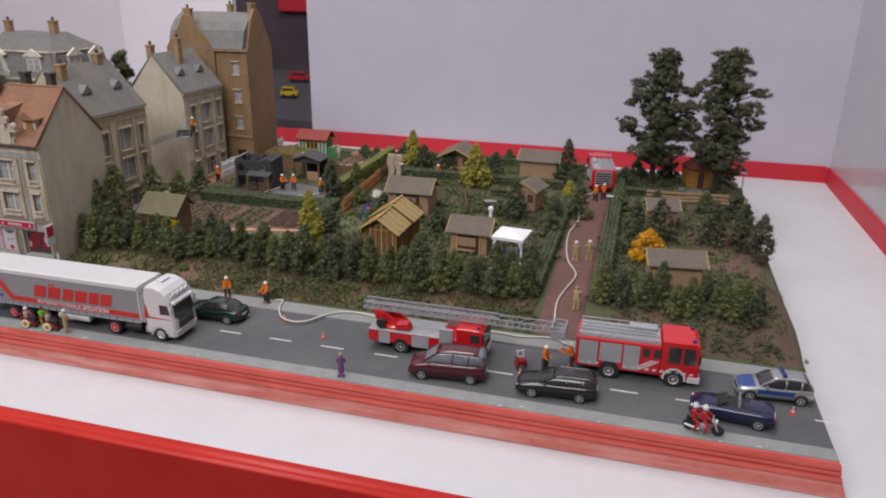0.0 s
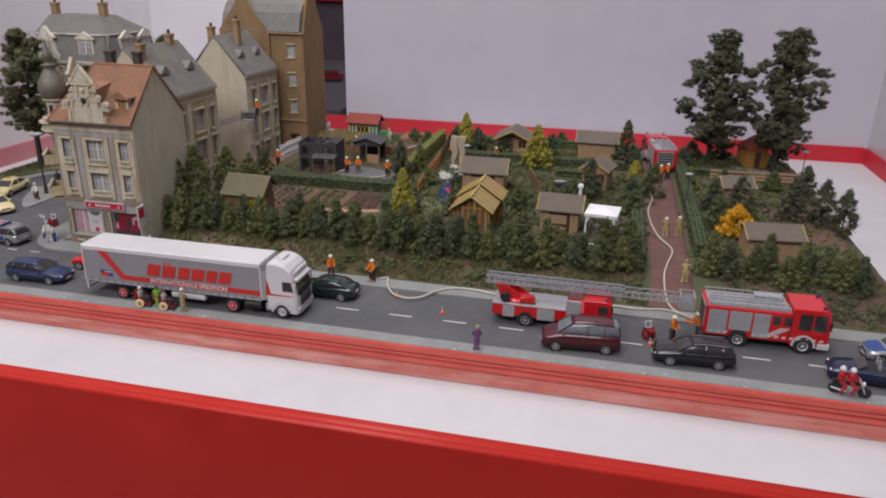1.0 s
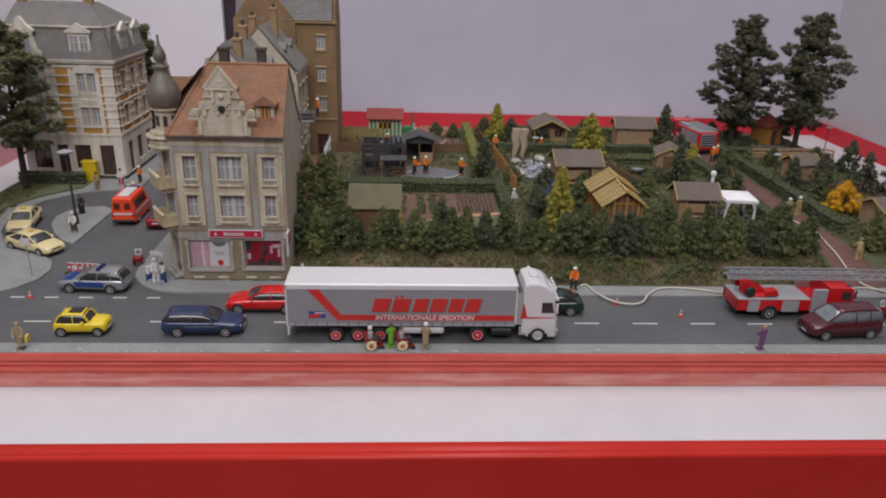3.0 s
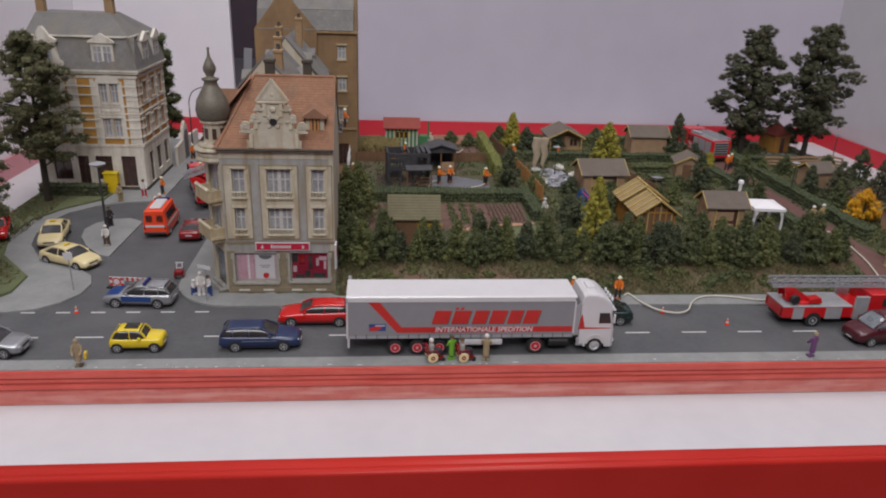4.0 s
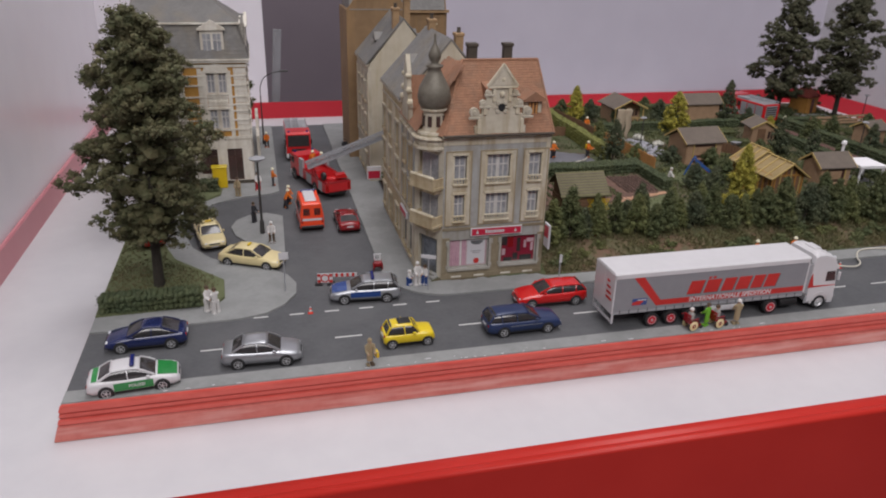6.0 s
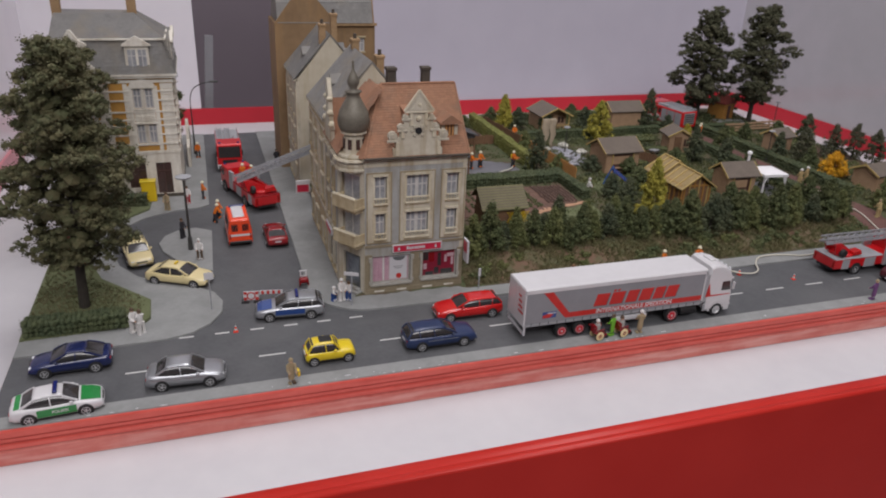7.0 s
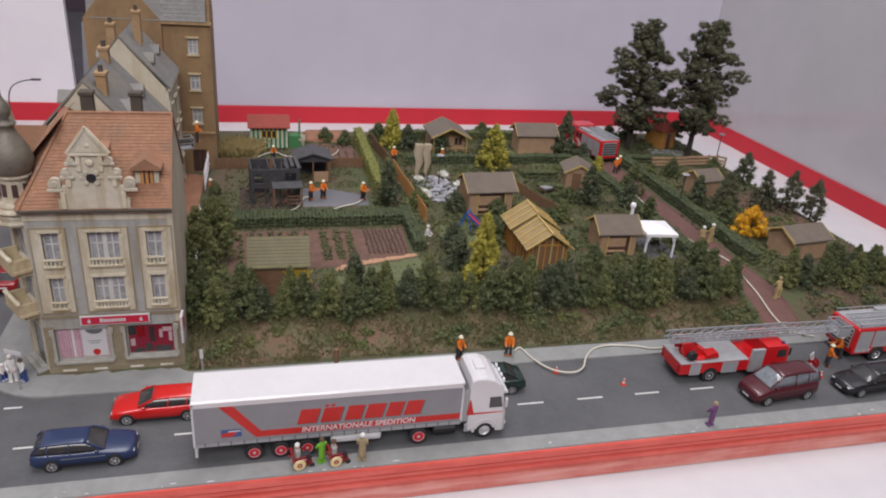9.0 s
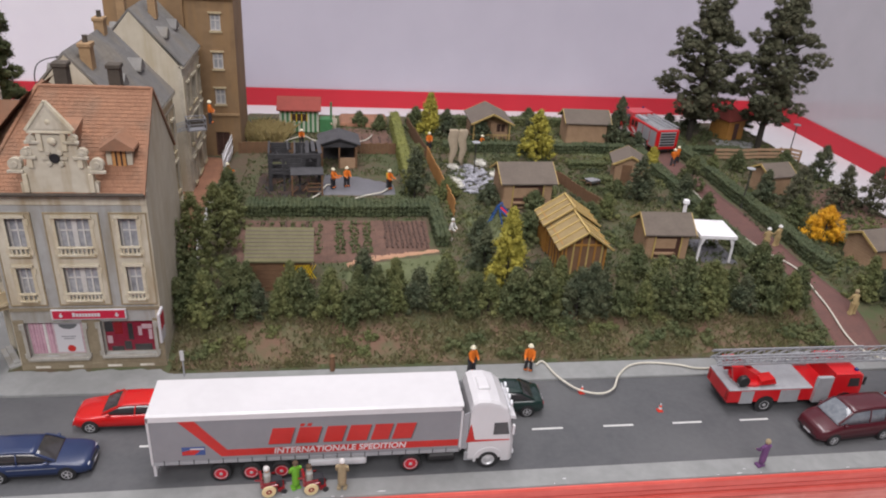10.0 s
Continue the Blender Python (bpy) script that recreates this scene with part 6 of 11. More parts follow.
for u in (-30.14, -27.50):
    bm = B()
    lathe(bm, [(0.09, SY - 0.182), (0.09, SY - 0.171)], 10, (u, 0, 3.41), "y")
    lathe(bm, [(0.04, SY - 0.182), (0.04, SY - 0.171)], 8, (u, 0, 3.54), "y")
    part("sign_emblem", bm, M_WHITE, sg, "plain white round emblem")
bm = B()
bbox(bm, EX + 0.02, 5.15, 2.15, EX + 0.16, 6.0, 3.85, 0.03)
hs_ = part("hanging_sign", bm, M_WHITE, bank, "white projecting sign with red field")
bm = B()
box(bm, EX + 0.158, 5.25, 2.9, EX + 0.172, 5.9, 3.7)
box(bm, EX + 0.008, 5.25, 2.9, EX + 0.022, 5.9, 3.7)
part("sign_field", bm, M_SIGNRED, hs_)
# gable wall, north wall
bm = B()
prism(bm, [(SY, 0.13), (NY, 0.13), (NY, 9.95), (9.55, 13.93), (SY, 9.95)], "x", EX - 0.28, EX)
part("gable_wall", bm, M_STUCCO2, bank, "plain pale rendered gable wall")
bm = B()
box(bm, -33.9, NY - 0.25, 0.13, EX - 0.29, NY, 10.0)
part("wall", bm, M_STUCCO2, bank)
# west side and the splayed corner with balconies
wf = [(y, z, y + 0.75, z + 1.7) for y in (9.3, 11.3) for z in (4.3, 6.85)]
bm = B()
holed(bm, "x", 8.25, NY - 0.26, 0.13, 9.98, -33.9, -33.62, wf + [(9.2, 0.7, 10.4, 2.9), (11.0, 0.7, 12.3, 2.9)])
part("wall", bm, M_STUCCO, bank, "stained side wall in the street")
for h in wf:
    window(bank, "x", h, -33.9, -1, lintel=M_STONE, trim=M_SAND_STONE)
for h in ((9.2, 0.7, 10.4, 2.9), (11.0, 0.7, 12.3, 2.9)):
    window(bank, "x", h, -33.9, -1, frame_m=M_DOORGREY, pane_m=M_DARKPANE, bars=0, cross=0.8)
A, C = Vector((WX, SY, 0)), Vector((-33.9, 8.25, 0))
du = (C - A).normalized()
dn = Vector((du.y, -du.x, 0))
if dn.x > 0:
    dn = -dn


def splay(bm, u0, u1, w0, w1, z0, z1):
    P = [A + du * u + dn * w for u, w in ((u0, w0), (u1, w0), (u1, w1), (u0, w1))]
    return hexa(bm, [(p.x, p.y, z) for z in (z0, z1) for p in P])


LS = (C - A).length
LB = LS - 0.55
bm = B()
for a, b, z0, z1 in ((0, 0.45, 0.13, 10), (LS - 0.45, LS, 0.13, 10), (0.45, LS - 0.45, 2.9, 4.3), (0.45, LS - 0.45, 6.1, 6.85), (0.45, LS - 0.45, 8.7, 10)):
    splay(bm, a, b, -0.28, 0, z0, z1)
part("corner_wall", bm, M_STUCCO, bank)
bm = B()
splay(bm, 0.5, LS - 0.5, -0.26, -0.18, 0.3, 2.9)
door = part("door", bm, M_DOORGREY, bank, "grey glazed corner door")
bm = B()
splay(bm, 0.75, LS - 0.75, -0.18, -0.16, 0.8, 2.6)
part("pane", bm, M_PALEGLASS, door)
bm = B()
splay(bm, 0.3, LS - 0.3, 0.0, 0.55, 0.13, 0.30)
splay(bm, 0.4, LS - 0.4, 0.0, 0.30, 0.30, 0.46)
part("door_step", bm, M_GREYBAND, bank)
for z in (4.3, 6.85):
    bm = B()
    splay(bm, 0.5, LS - 0.5, -0.24, -0.18, z, z + 1.8)
    w_ = part("balcony_door", bm, M_FRAME, bank)
    bm = B()
    for k in (0, 1):
        splay(bm, 0.58 + k * (LS / 2 - 0.52), LS / 2 - 0.03 + k * (LS / 2 - 0.55), -0.18, -0.165, z + 0.1, z + 1.7)
    part("pane", bm, M_PANE, w_)
    bm = B()
    splay(bm, -0.05, LB + 0.05, 0.0, 1.0, z - 0.32, z - 0.15)
    splay(bm, 0.15, LB - 0.15, 0.0, 0.7, z - 0.62, z - 0.32)
    bal = part("balcony", bm, M_SAND_STONE, bank, "sandstone corner balcony")
    bm = B()
    splay(bm, 0.0, LB, 0.88, 1.0, z - 0.15, z + 0.42)
    splay(bm, -0.06, LB + 0.06, 0.84, 1.04, z + 0.42, z + 0.52)
    splay(bm, 0.0, 0.12, 0.0, 0.88, z - 0.15, z + 0.42)
    splay(bm, LB - 0.12, LB, 0.0, 0.88, z - 0.15, z + 0.42)
    part("parapet", bm, M_SAND_STONE, bal)
    for k in range(9):
        bm = B()
        c_ = A + du * (LB * (k + 0.5) / 9) + dn * 0.94
        lathe(bm, [(0.13, z + 0.52), (0.13, z + 0.56), (0.07, z + 0.64)], 7, (c_.x, c_.y, 0))
        part("coping_knob", bm, M_TRIM, bal, "rounded pale knob on the parapet" if k == 0 else "")
# corner turret
tcx, tcy = -32.93, 7.3
bm = B()
for r_, z0, z1 in ((1.32, 9.0, 9.25), (1.20, 9.25, 9.65), (1.40, 9.65, 9.85), (1.08, 9.85, 10.1)):
    lathe(bm, [(r_ * 0.94, z0), (r_, (z0 + z1) / 2), (r_ * 0.97, z1)], 12, (tcx, tcy, 0))
tur = part("turret", bm, M_STUCCO, bank, "round corner turret")
bm = B()
lathe(bm, [(0.74, 10.1), (0.70, 10.3), (0.66, 11.3), (0.86, 11.42), (0.86, 11.55)], 12, (tcx, tcy, 0))
part("turret_drum", bm, M_STUCCO, tur)
for k in range(8):
    a = 2 * math.pi * (k + 0.25) / 8
    bm = B()
    cx_, cy_ = tcx + 0.665 * math.cos(a), tcy + 0.665 * math.sin(a)
    t_ = Vector((-math.sin(a), math.cos(a), 0)) * 0.13
    n_ = Vector((math.cos(a), math.sin(a), 0)) * 0.05
    c0 = Vector((cx_, cy_, 0))
    hexa(bm, [(*(c0 + s * t_ + o * n_).xy, z) for z in (10.42, 11.08) for s, o in ((-1, -1), (1, -1), (1, 1), (-1, 1))])
    part("turret_window", bm, M_DARKPANE, tur)
bm = B()
lathe(bm, [(0.80, 11.5), (0.99, 11.82), (1.06, 12.22), (0.96, 12.76), (0.68, 13.28), (0.46, 13.66), (0.38, 13.92), (0.52, 14.02), (0.54, 14.1), (0.27, 14.18), (0.24, 14.3), (0.38, 14.56), (0.40, 14.76), (0.27, 15.08), (0.10, 15.4), (0.06, 15.8), (0.10, 15.9), (0.02, 16.0)], 16, (tcx, tcy, 0))
part("onion_dome", bm, M_DOME, tur, "grey metal onion dome", smooth=True)
# roof
ry, rz_ = 9.55, 14.0
ov = 5.72
hipx = -30.6
bm = B()
v = [bm.verts.new(p) for p in ((EX, ov, 9.98), (EX, ry, rz_), (hipx, ry, rz_), (-32.6, ov, 9.98), (-34.05, 8.2, 9.98), (-34.05, NY + 0.1, 9.98), (EX, NY + 0.25, 9.98), (-31.2, 11.8, rz_ - 0.2))]
for f in ((0, 1, 2, 3), (3, 2, 4), (4, 2, 7, 5), (1, 6, 5, 7, 2), (0, 3, 4, 5, 6)):
    bm.faces.new([v[i] for i in f])
bmesh.ops.recalc_face_normals(bm, faces=bm.faces[:])
roof = part("roof", bm, M_TILE, bank, "steep orange tiled roof")
sl = (rz_ - 9.98)
tiles(roof, "roof_tile", M_TILE, (-32.6, ov, 10.0), (EX + 32.6 + 0.05, 0, 0), (0, ry - ov, sl), 40, 28, 0.032, keep=lambda a, b: a > b * (hipx + 32.6) / (EX + 32.6), label="rows of small orange tiles")
tiles(roof, "roof_tile", M_TILE, (-34.05, NY, 10.0), (0, 8.2 - NY - 1.0, 0), (3.3, 0, sl * 0.97), 28, 25, 0.032, keep=lambda a, b: a < 1.0 - 0.18 * b and a > 0.12 * b, label="rows of small orange tiles")
bm = B()
for k in range(20):
    t = k / 20
    p = Vector((-32.6, ov, 10.05)).lerp(Vector((hipx, ry, rz_ + 0.05)), t)
    q = Vector((-32.6, ov, 10.05)).lerp(Vector((hipx, ry, rz_ + 0.05)), t + 0.05)
    rod(bm, p, q, 0.11, 0.085, 7)
for k in range(18):
    x = hipx + (EX - hipx) * k / 18
    rod(bm, (x, ry, rz_ + 0.03), (x + 0.29, ry, rz_ + 0.03), 0.11, 0.09, 7)
tagged(part("ridge_tile", bm, M_TILE, roof, "rounded ridge tiles"), kind="stuff")
bm = B()
beam(bm, (EX + 0.02, ov, 9.99), (EX + 0.02, ry, rz_ + 0.02), 0.10, 0.16)
beam(bm, (EX + 0.02, ry, rz_ + 0.02), (EX + 0.02, NY + 0.2, 9.99), 0.10, 0.16)
part("verge", bm, M_TILE, roof)
# the ornamental gable
gx = -29.0
half = [(1.66, 10.0), (1.66, 10.55), (1.50, 10.62), (1.50, 11.0), (1.95, 11.08), (1.95, 11.22), (1.25, 11.3), (1.18, 11.85), (0.98, 11.95), (0.98, 12.45), (0.62, 12.55), (0.62, 13.0), (0.84, 13.05), (0.84, 13.16), (0.06, 14.2)]
bm = B()
prism(bm, [(gx + a, b) for a, b in half] + [(gx - a, b) for a, b in half[::-1]], "y", 5.78, 6.06)
og = part("ornamental_gable", bm, M_STUCCO, bank, "stepped baroque gable with scrolls")
for s in (-1, 1):
    for a, b, r_ in ((1.72, 11.45, 0.30), (1.16, 11.98, 0.24), (0.86, 12.62, 0.20)):
        bm = B()
        lathe(bm, [(r_ * 0.45, 5.66), (r_ * 0.5, 5.72), (r_, 5.72), (r_, 6.0)], 14, (gx + s * a, 0, b), "y")
        part("scroll", bm, M_STONE, og)
    for a, z in ((1.75, 11.12), (1.1, 11.78), (0.8, 12.5)):
        bm = B()
        bbox(bm, gx + s * a - 0.34, 5.66, z - 0.07, gx + s * a + 0.34, 5.80, z + 0.07, 0.02)
        part("ledge", bm, M_STONE, og)
bm = B()
prism(bm, [(gx - 0.92, 13.02), (gx + 0.92, 13.02), (gx, 14.3)], "y", 5.66, 5.779)
part("pediment", bm, M_STONE, og)
bm = B()
prism(bm, [(gx - 0.62, 13.14), (gx + 0.62, 13.14), (gx, 13.98)], "y", 5.64, 5.659)
part("pediment_field", bm, M_STUCCO, og)
for s in (-1, 1):
    bm = B()
    beam(bm, (gx + s * 0.98, 5.70, 13.06), (gx, 5.70, 14.36), 0.16, 0.12)
    part("pediment_moulding", bm, M_TRIM, og)
    for a, z0, z1 in ((1.40, 10.12, 11.02), (1.05, 11.3, 11.72), (0.50, 12.1, 12.95)):
        bm = B()
        bbox(bm, gx + s * a - 0.11, 5.68, z0, gx + s * a + 0.11, 5.779, z1, 0.02)
        part("pilaster", bm, M_TRIM, og)
bm = B()
bbox(bm, gx - 0.95, 5.64, 12.92, gx + 0.95, 5.779, 13.04, 0.02)
part("ledge", bm, M_TRIM, og)
bm = B()
lathe(bm, [(0.05, 5.60), (0.15, 5.64), (0.19, 5.70)], 10, (gx, 0, 12.55), "y")
lathe(bm, [(0.04, 5.60), (0.12, 5.63), (0.14, 5.638)], 10, (gx, 0, 13.45), "y")
part("boss", bm, M_TRIM, og)
gy = 11.0
hw_ = [(1.10, 10.0), (1.10, 10.9), (1.28, 11.0), (1.28, 11.15), (0.85, 11.25), (0.80, 11.85), (0.92, 11.95), (0.60, 12.1), (0.55, 12.75), (0.70, 12.85), (0.70, 13.0), (0.05, 14.25)]
bm = B()
prism(bm, [(gy + a, b) for a, b in hw_] + [(gy - a, b) for a, b in hw_[::-1]], "x", -34.02, -33.74)
og2 = part("ornamental_gable", bm, M_STUCCO, bank, "narrow stepped gable over the side street")
for s in (-1, 1):
    for a, b, r_ in ((1.16, 11.3, 0.24), (0.78, 12.05, 0.20), (0.58, 12.95, 0.16)):
        bm = B()
        lathe(bm, [(r_ * 0.45, -34.16), (r_ * 0.5, -34.10), (r_, -34.10), (r_, -33.80)], 12, (0, gy + s * a, b), "x")
        part("scroll", bm, M_TRIM, og2)
bm = B()
prism(bm, [(gy - 0.95, 10.1), (gy + 0.95, 10.1), (gy, 12.9)], "x", -33.739, -31.8)
part("gable_back", bm, M_TILE, og2)
for y0, y1 in ((8.3, 8.75), (10.25, 10.75), (12.3, 12.72)):
    bm = B()
    box(bm, -33.96, y0, 3.9, -33.901, y1, 9.4)
    part("lesene", bm, M_GREYBAND, bank)
bm = B()
box(bm, -34.12, 8.25, 9.45, -33.901, NY - 0.26, 9.62)
box(bm, -34.0, 8.25, 3.55, -33.901, NY - 0.26, 3.8)
part("cornice", bm, M_STUCCO, bank)
bm = B()
bbox(bm, -34.10, 10.3, 2.98, -33.91, 12.5, 3.46, 0.02)
sg2 = part("shop_sign", bm, M_WHITE, bank, "white framed sign board")
bm = B()
box(bm, -34.115, 10.38, 3.05, -34.101, 12.42, 3.39)
part("sign_field", bm, M_SIGNRED, sg2, "red sign field")
bm = B()
lathe(bm, [(0.22, 5.70), (0.22, 5.779)], 14, (gx, 0, 11.75), "y")
part("round_window", bm, M_BLACK, og)
bm = B()
for a in range(4):
    an = radians(45 + 90 * a)
    lathe(bm, [(0.10, 5.68), (0.13, 5.72), (0.13, 5.779)], 10, (gx + 0.36 * math.cos(an), 0, 11.75 + 0.36 * math.sin(an)), "y")
box(bm, gx - 0.55, 5.72, 11.68, gx - 0.24, 5.779, 11.82)
box(bm, gx + 0.24, 5.72, 11.68, gx + 0.55, 5.779, 11.82)
part("rosette", bm, M_STONE, og)
bm = B()
prism(bm, [(ov, 10.05), (SY + 0.4, 10.05), (8.6, 12.9), (6.06, 12.4), (6.06, 10.4)], "x", gx - 0.6, gx + 0.6)
part("gable_back", bm, M_TILE, og)
# dormer with red shutters
bm = B()
box(bm, -27.12, 6.75, 10.85, -25.98, 8.4, 11.95)
dm = part("dormer", bm, M_STUCCO, bank, "small tiled dormer")
bm = B()
prism(bm, [(-27.32, 11.88), (-25.78, 11.88), (-25.80, 11.98), (-26.55, 12.5), (-27.30, 11.98)], "y", 6.45, 8.9)
part("dormer_roof", bm, M_TILE, dm)
bm = B()
box(bm, -26.88, 6.72, 11.0, -26.22, 6.749, 11.8)
part("dormer_window", bm, M_DARKPANE, dm)
bm = B()
for k in range(3):
    box(bm, -26.86 + 0.23 * k, 6.70, 11.02, -26.72 + 0.23 * k, 6.719, 11.78)
part("shutter", bm, M_ORFENCE, dm, "orange-brown lattice shutter")
chimney(bank, -29.7, 10.4, 13.2, 15.0, 0.6, 0.6, M_CHIMPOT, False)
chimney(bank, -27.25, 10.4, 13.2, 15.0, 0.55, 0.55, M_CHIMPOT, False)
settle(bank)


def row_house(label, x0, x1, y0, y1, eave, ridge, wall_m, gable_m, east, west, chims=(), dormers=(), gables=(True, True), name="row_house"):
    """A gabled town house whose ridge runs along y, with windows on both long sides."""
    h = thing(name, label, "house", ((x0 + x1) / 2, (y0 + y1) / 2, 0.13))
    xm = (x0 + x1) / 2
    for face, out, holes in ((x1, 1, east), (x0, -1, west)):
        bm = B()
        holed(bm, "x", y0, y1, 0.13, eave, face, face - out * 0.28, holes)
        part("wall", bm, wall_m, h)
        for q in holes:
            window(h, "x", q, face, out, pane_m=M_PANE if q[1] > 3.5 else M_DARKPANE, bars=3 if q[2] - q[0] > 1.3 else 1, lintel=M_TRIM, trim=M_STONE, depth=0.2)
        for nm, w0, z0, w1, z1 in (("cornice", face - out * 0.2, eave, face + out * 0.22, eave + 0.14), ("string_course", face, 3.5, face + out * 0.08, 3.72), ("string_course", face, eave - 0.75, face + out * 0.07, eave - 0.62)):
            bm = B()
            wbox(bm, "x", y0, w0, z0, y1, w1, z1)
            part(nm, bm, M_STONE, h)
        cs = sorted({(q[0], q[2]) for q in holes})
        edges = [y0] + [v for a, b in cs for v in (a - 0.42, b + 0.42)] + [y1]
        for a, b in zip(edges[::2], edges[1::2]):
            if b - a > 0.12:
                bm = B()
                wbox(bm, "x", a, face + out * 0.001, 3.72, b, face + out * 0.06, eave - 0.75)
                part("lesene", bm, M_TRIM, h)
    for y, b, use in ((y0, y0 + 0.25, gables[0]), (y1 - 0.25, y1, gables[1])):
        if use:
            bm = B()
            prism(bm, [(x0 + 0.285, 0.13), (x1 - 0.285, 0.13), (x1 - 0.285, eave), (x1, eave), (xm, ridge), (x0, eave), (x0 + 0.285, eave)], "y", y, b)
            part("gable_wall", bm, gable_m, h, "plain rendered gable wall")
    bm = B()
    t = 0.16
    for s, xe in ((1, x1 + 0.2), (-1, x0 - 0.2)):
        hexa(bm, [(xm, y0 - 0.02, ridge + 0.02), (xm, y1 + 0.02, ridge + 0.02), (xe, y1 + 0.02, eave + 0.06), (xe, y0 - 0.02, eave + 0.06), (xm, y0 - 0.02, ridge + 0.02 + t), (xm, y1 + 0.02, ridge + 0.02 + t), (xe, y1 + 0.02, eave + 0.06 + t), (xe, y0 - 0.02, eave + 0.06 + t)])
    bmesh.ops.recalc_face_normals(bm, faces=bm.faces[:])
    rf = part("roof", bm, M_SLATE, h, "grey slate roof")
    L_ = int((y1 - y0) / 0.30)
    tiles(rf, "slate", M_SLATE, (x1 + 0.2, y0, eave + 0.06 + t), (0, y1 - y0, 0), (xm - x1 - 0.2, 0, ridge - eave - 0.04), L_, 19, 0.018)
    tiles(rf, "slate", M_SLATE, (x0 - 0.2, y0, eave + 0.06 + t), (0, y1 - y0, 0), (xm - x0 + 0.2, 0, ridge - eave - 0.04), L_, 19, 0.018)
    for x, y, z in chims:
        chimney(h, x, y, z - 2.6, z)
    for y, s in dormers:
        xe = x1 if s > 0 else x0
        k = 0.38
        xw = xe + (xm - xe) * k
        zw = eave + (ridge - eave) * k
        bm = B()
        box(bm, min(xw, xw - s * 1.3), y - 0.48, zw - 0.35, max(xw, xw - s * 1.3), y + 0.48, zw + 0.419)
        d = part("dormer", bm, M_SLATE, h, "slate-hung roof dormer")
        bm = B()
        loft(bm, [[(xq, y - 0.62, zw + 0.42), (xq, y + 0.62, zw + 0.42), (xq, y + 0.60, zw + 0.54), (xq, y, zw + 1.12), (xq, y - 0.60, zw + 0.54)] for xq in (xw + s * 0.2, xw - s * 1.7)])
        part("dormer_roof", bm, M_SLATE, d)
        bm = B()
        box(bm, min(xw, xw + s * 0.03), y - 0.30, zw - 0.1, max(xw, xw + s * 0.03), y + 0.30, zw + 0.40)
        part("dormer_window", bm, M_DARKPANE, d)
    return settle(h)


def grid(ys_, zs_, w=0.9, h=1.7):
    return [(y - w / 2, z, y + w / 2, z + h) for y in ys_ for z in zs_]


def fronts(spans, zs_, h=2.0):
    return [(a, z, b, z + h) for a, b in spans for z in zs_]


row_house("ochre town house with a grey slate roof beside the bank", -33.85, -26.95, 13.02, 21.1, 10.7, 14.75, M_SAND_STONE, M_STUCCO2, fronts(((14.75, 15.5), (17.0, 18.6), (19.7, 20.42)), (1.4, 4.4, 7.15)), grid((14.7, 17.6, 20.2), (0.8, 4.5, 7.2), 1.1), chims=((-29.6, 14.2, 15.2), (-30.3, 19.6, 15.6)), dormers=((15.2, 1), (19.2, 1), (17.2, -1)))
row_house("tall house with a blank pale gable and slate roof", -34.0, -27.6, 28.1, 35.5, 10.7, 14.6, M_STONE, M_STUCCO2, fronts(((29.3, 30.05), (31.3, 32.9), (34.2, 35.0)), (1.3, 4.5, 7.3)), grid((29.6, 31.7, 33.8), (0.8, 4.4, 7.4), 0.95), chims=((-31.4, 28.9, 15.6), (-29.9, 31.5, 16.2)), dormers=((29.9, 1), (33.4, 1), (31.2, -1)))

# the tall brown house
brown = thing("tall_house", "tall brown tenement with slate mansard roof", "house", (-29.7, 39.6, 0.13))
bw = [(-26.68, z, -25.84, z + 1.35) for z in (5.7, 8.75, 11.9)] + [(-26.9, 1.0, -25.7, 3.2)]
bm = B()
holed(bm, "y", -28.7, -24.75, 0.13, 14.6, 36.75, 37.05, bw)
part("wall", bm, M_BRICKY, brown)
for q in bw[:3]:
    window(brown, "y", q, 36.75, -1, bars=1, cross=0.62, sill=M_SAND_STONE, lintel=M_SAND_STONE, depth=0.1)
window(brown, "y", bw[3], 36.75, -1, frame_m=M_BROWNDOOR, pane_m=M_DARKPANE, bars=1, cross=0, sill=None)
for y0, z0, x1, z1 in ((36.60, 4.7, -24.75, 4.9), (36.45, 14.45, -24.6, 14.7)):
    bm = B()
    box(bm, -28.7, y0, z0, x1, 36.749, z1)
    part("cornice", bm, M_CHIM, brown)
bm = B()
prism(bm, [(-34.8, 0.13), (-28.7, 0.13), (-28.7, 14.7), (-30.9, 17.3), (-31.3, 18.2), (-32.4, 18.2), (-32.8, 17.3), (-34.8, 14.7)], "y", 36.45, 36.74)
part("gable_wall", bm, M_BRICKY, brown, "blank brown gable wall")
bm = B()
prism(bm, [(37.06, 0.13), (42.6, 0.13), (42.6, 14.7), (40.6, 18.2), (39.9, 19.0), (39.2, 19.0), (38.3, 18.0), (37.06, 14.7)], "x", -25.03, -24.75)
part("gable_wall", bm, M_BRICKY, brown, "blank brown gable wall")
bm = B()
box(bm, -34.8, 36.75, 0.13, -34.5, 42.6, 14.7)
box(bm, -34.49, 42.3, 0.13, -25.04, 42.6, 14.7)
part("wall", bm, M_BRICKY, brown)
bm = B()
prism(bm, [(36.42, 14.71), (42.8, 14.71), (41.0, 17.6), (39.6, 18.55), (38.0, 17.6), (37.1, 16.6)], "x", -34.5, -25.04)
rf = part("roof", bm, M_SLATE, brown, "grey slate mansard roof")
tiles(rf, "slate", M_SLATE, (-28.69, 36.42, 14.72), (3.6, 0, 0), (0, 0.68, 1.9), 9, 6, 0.035)
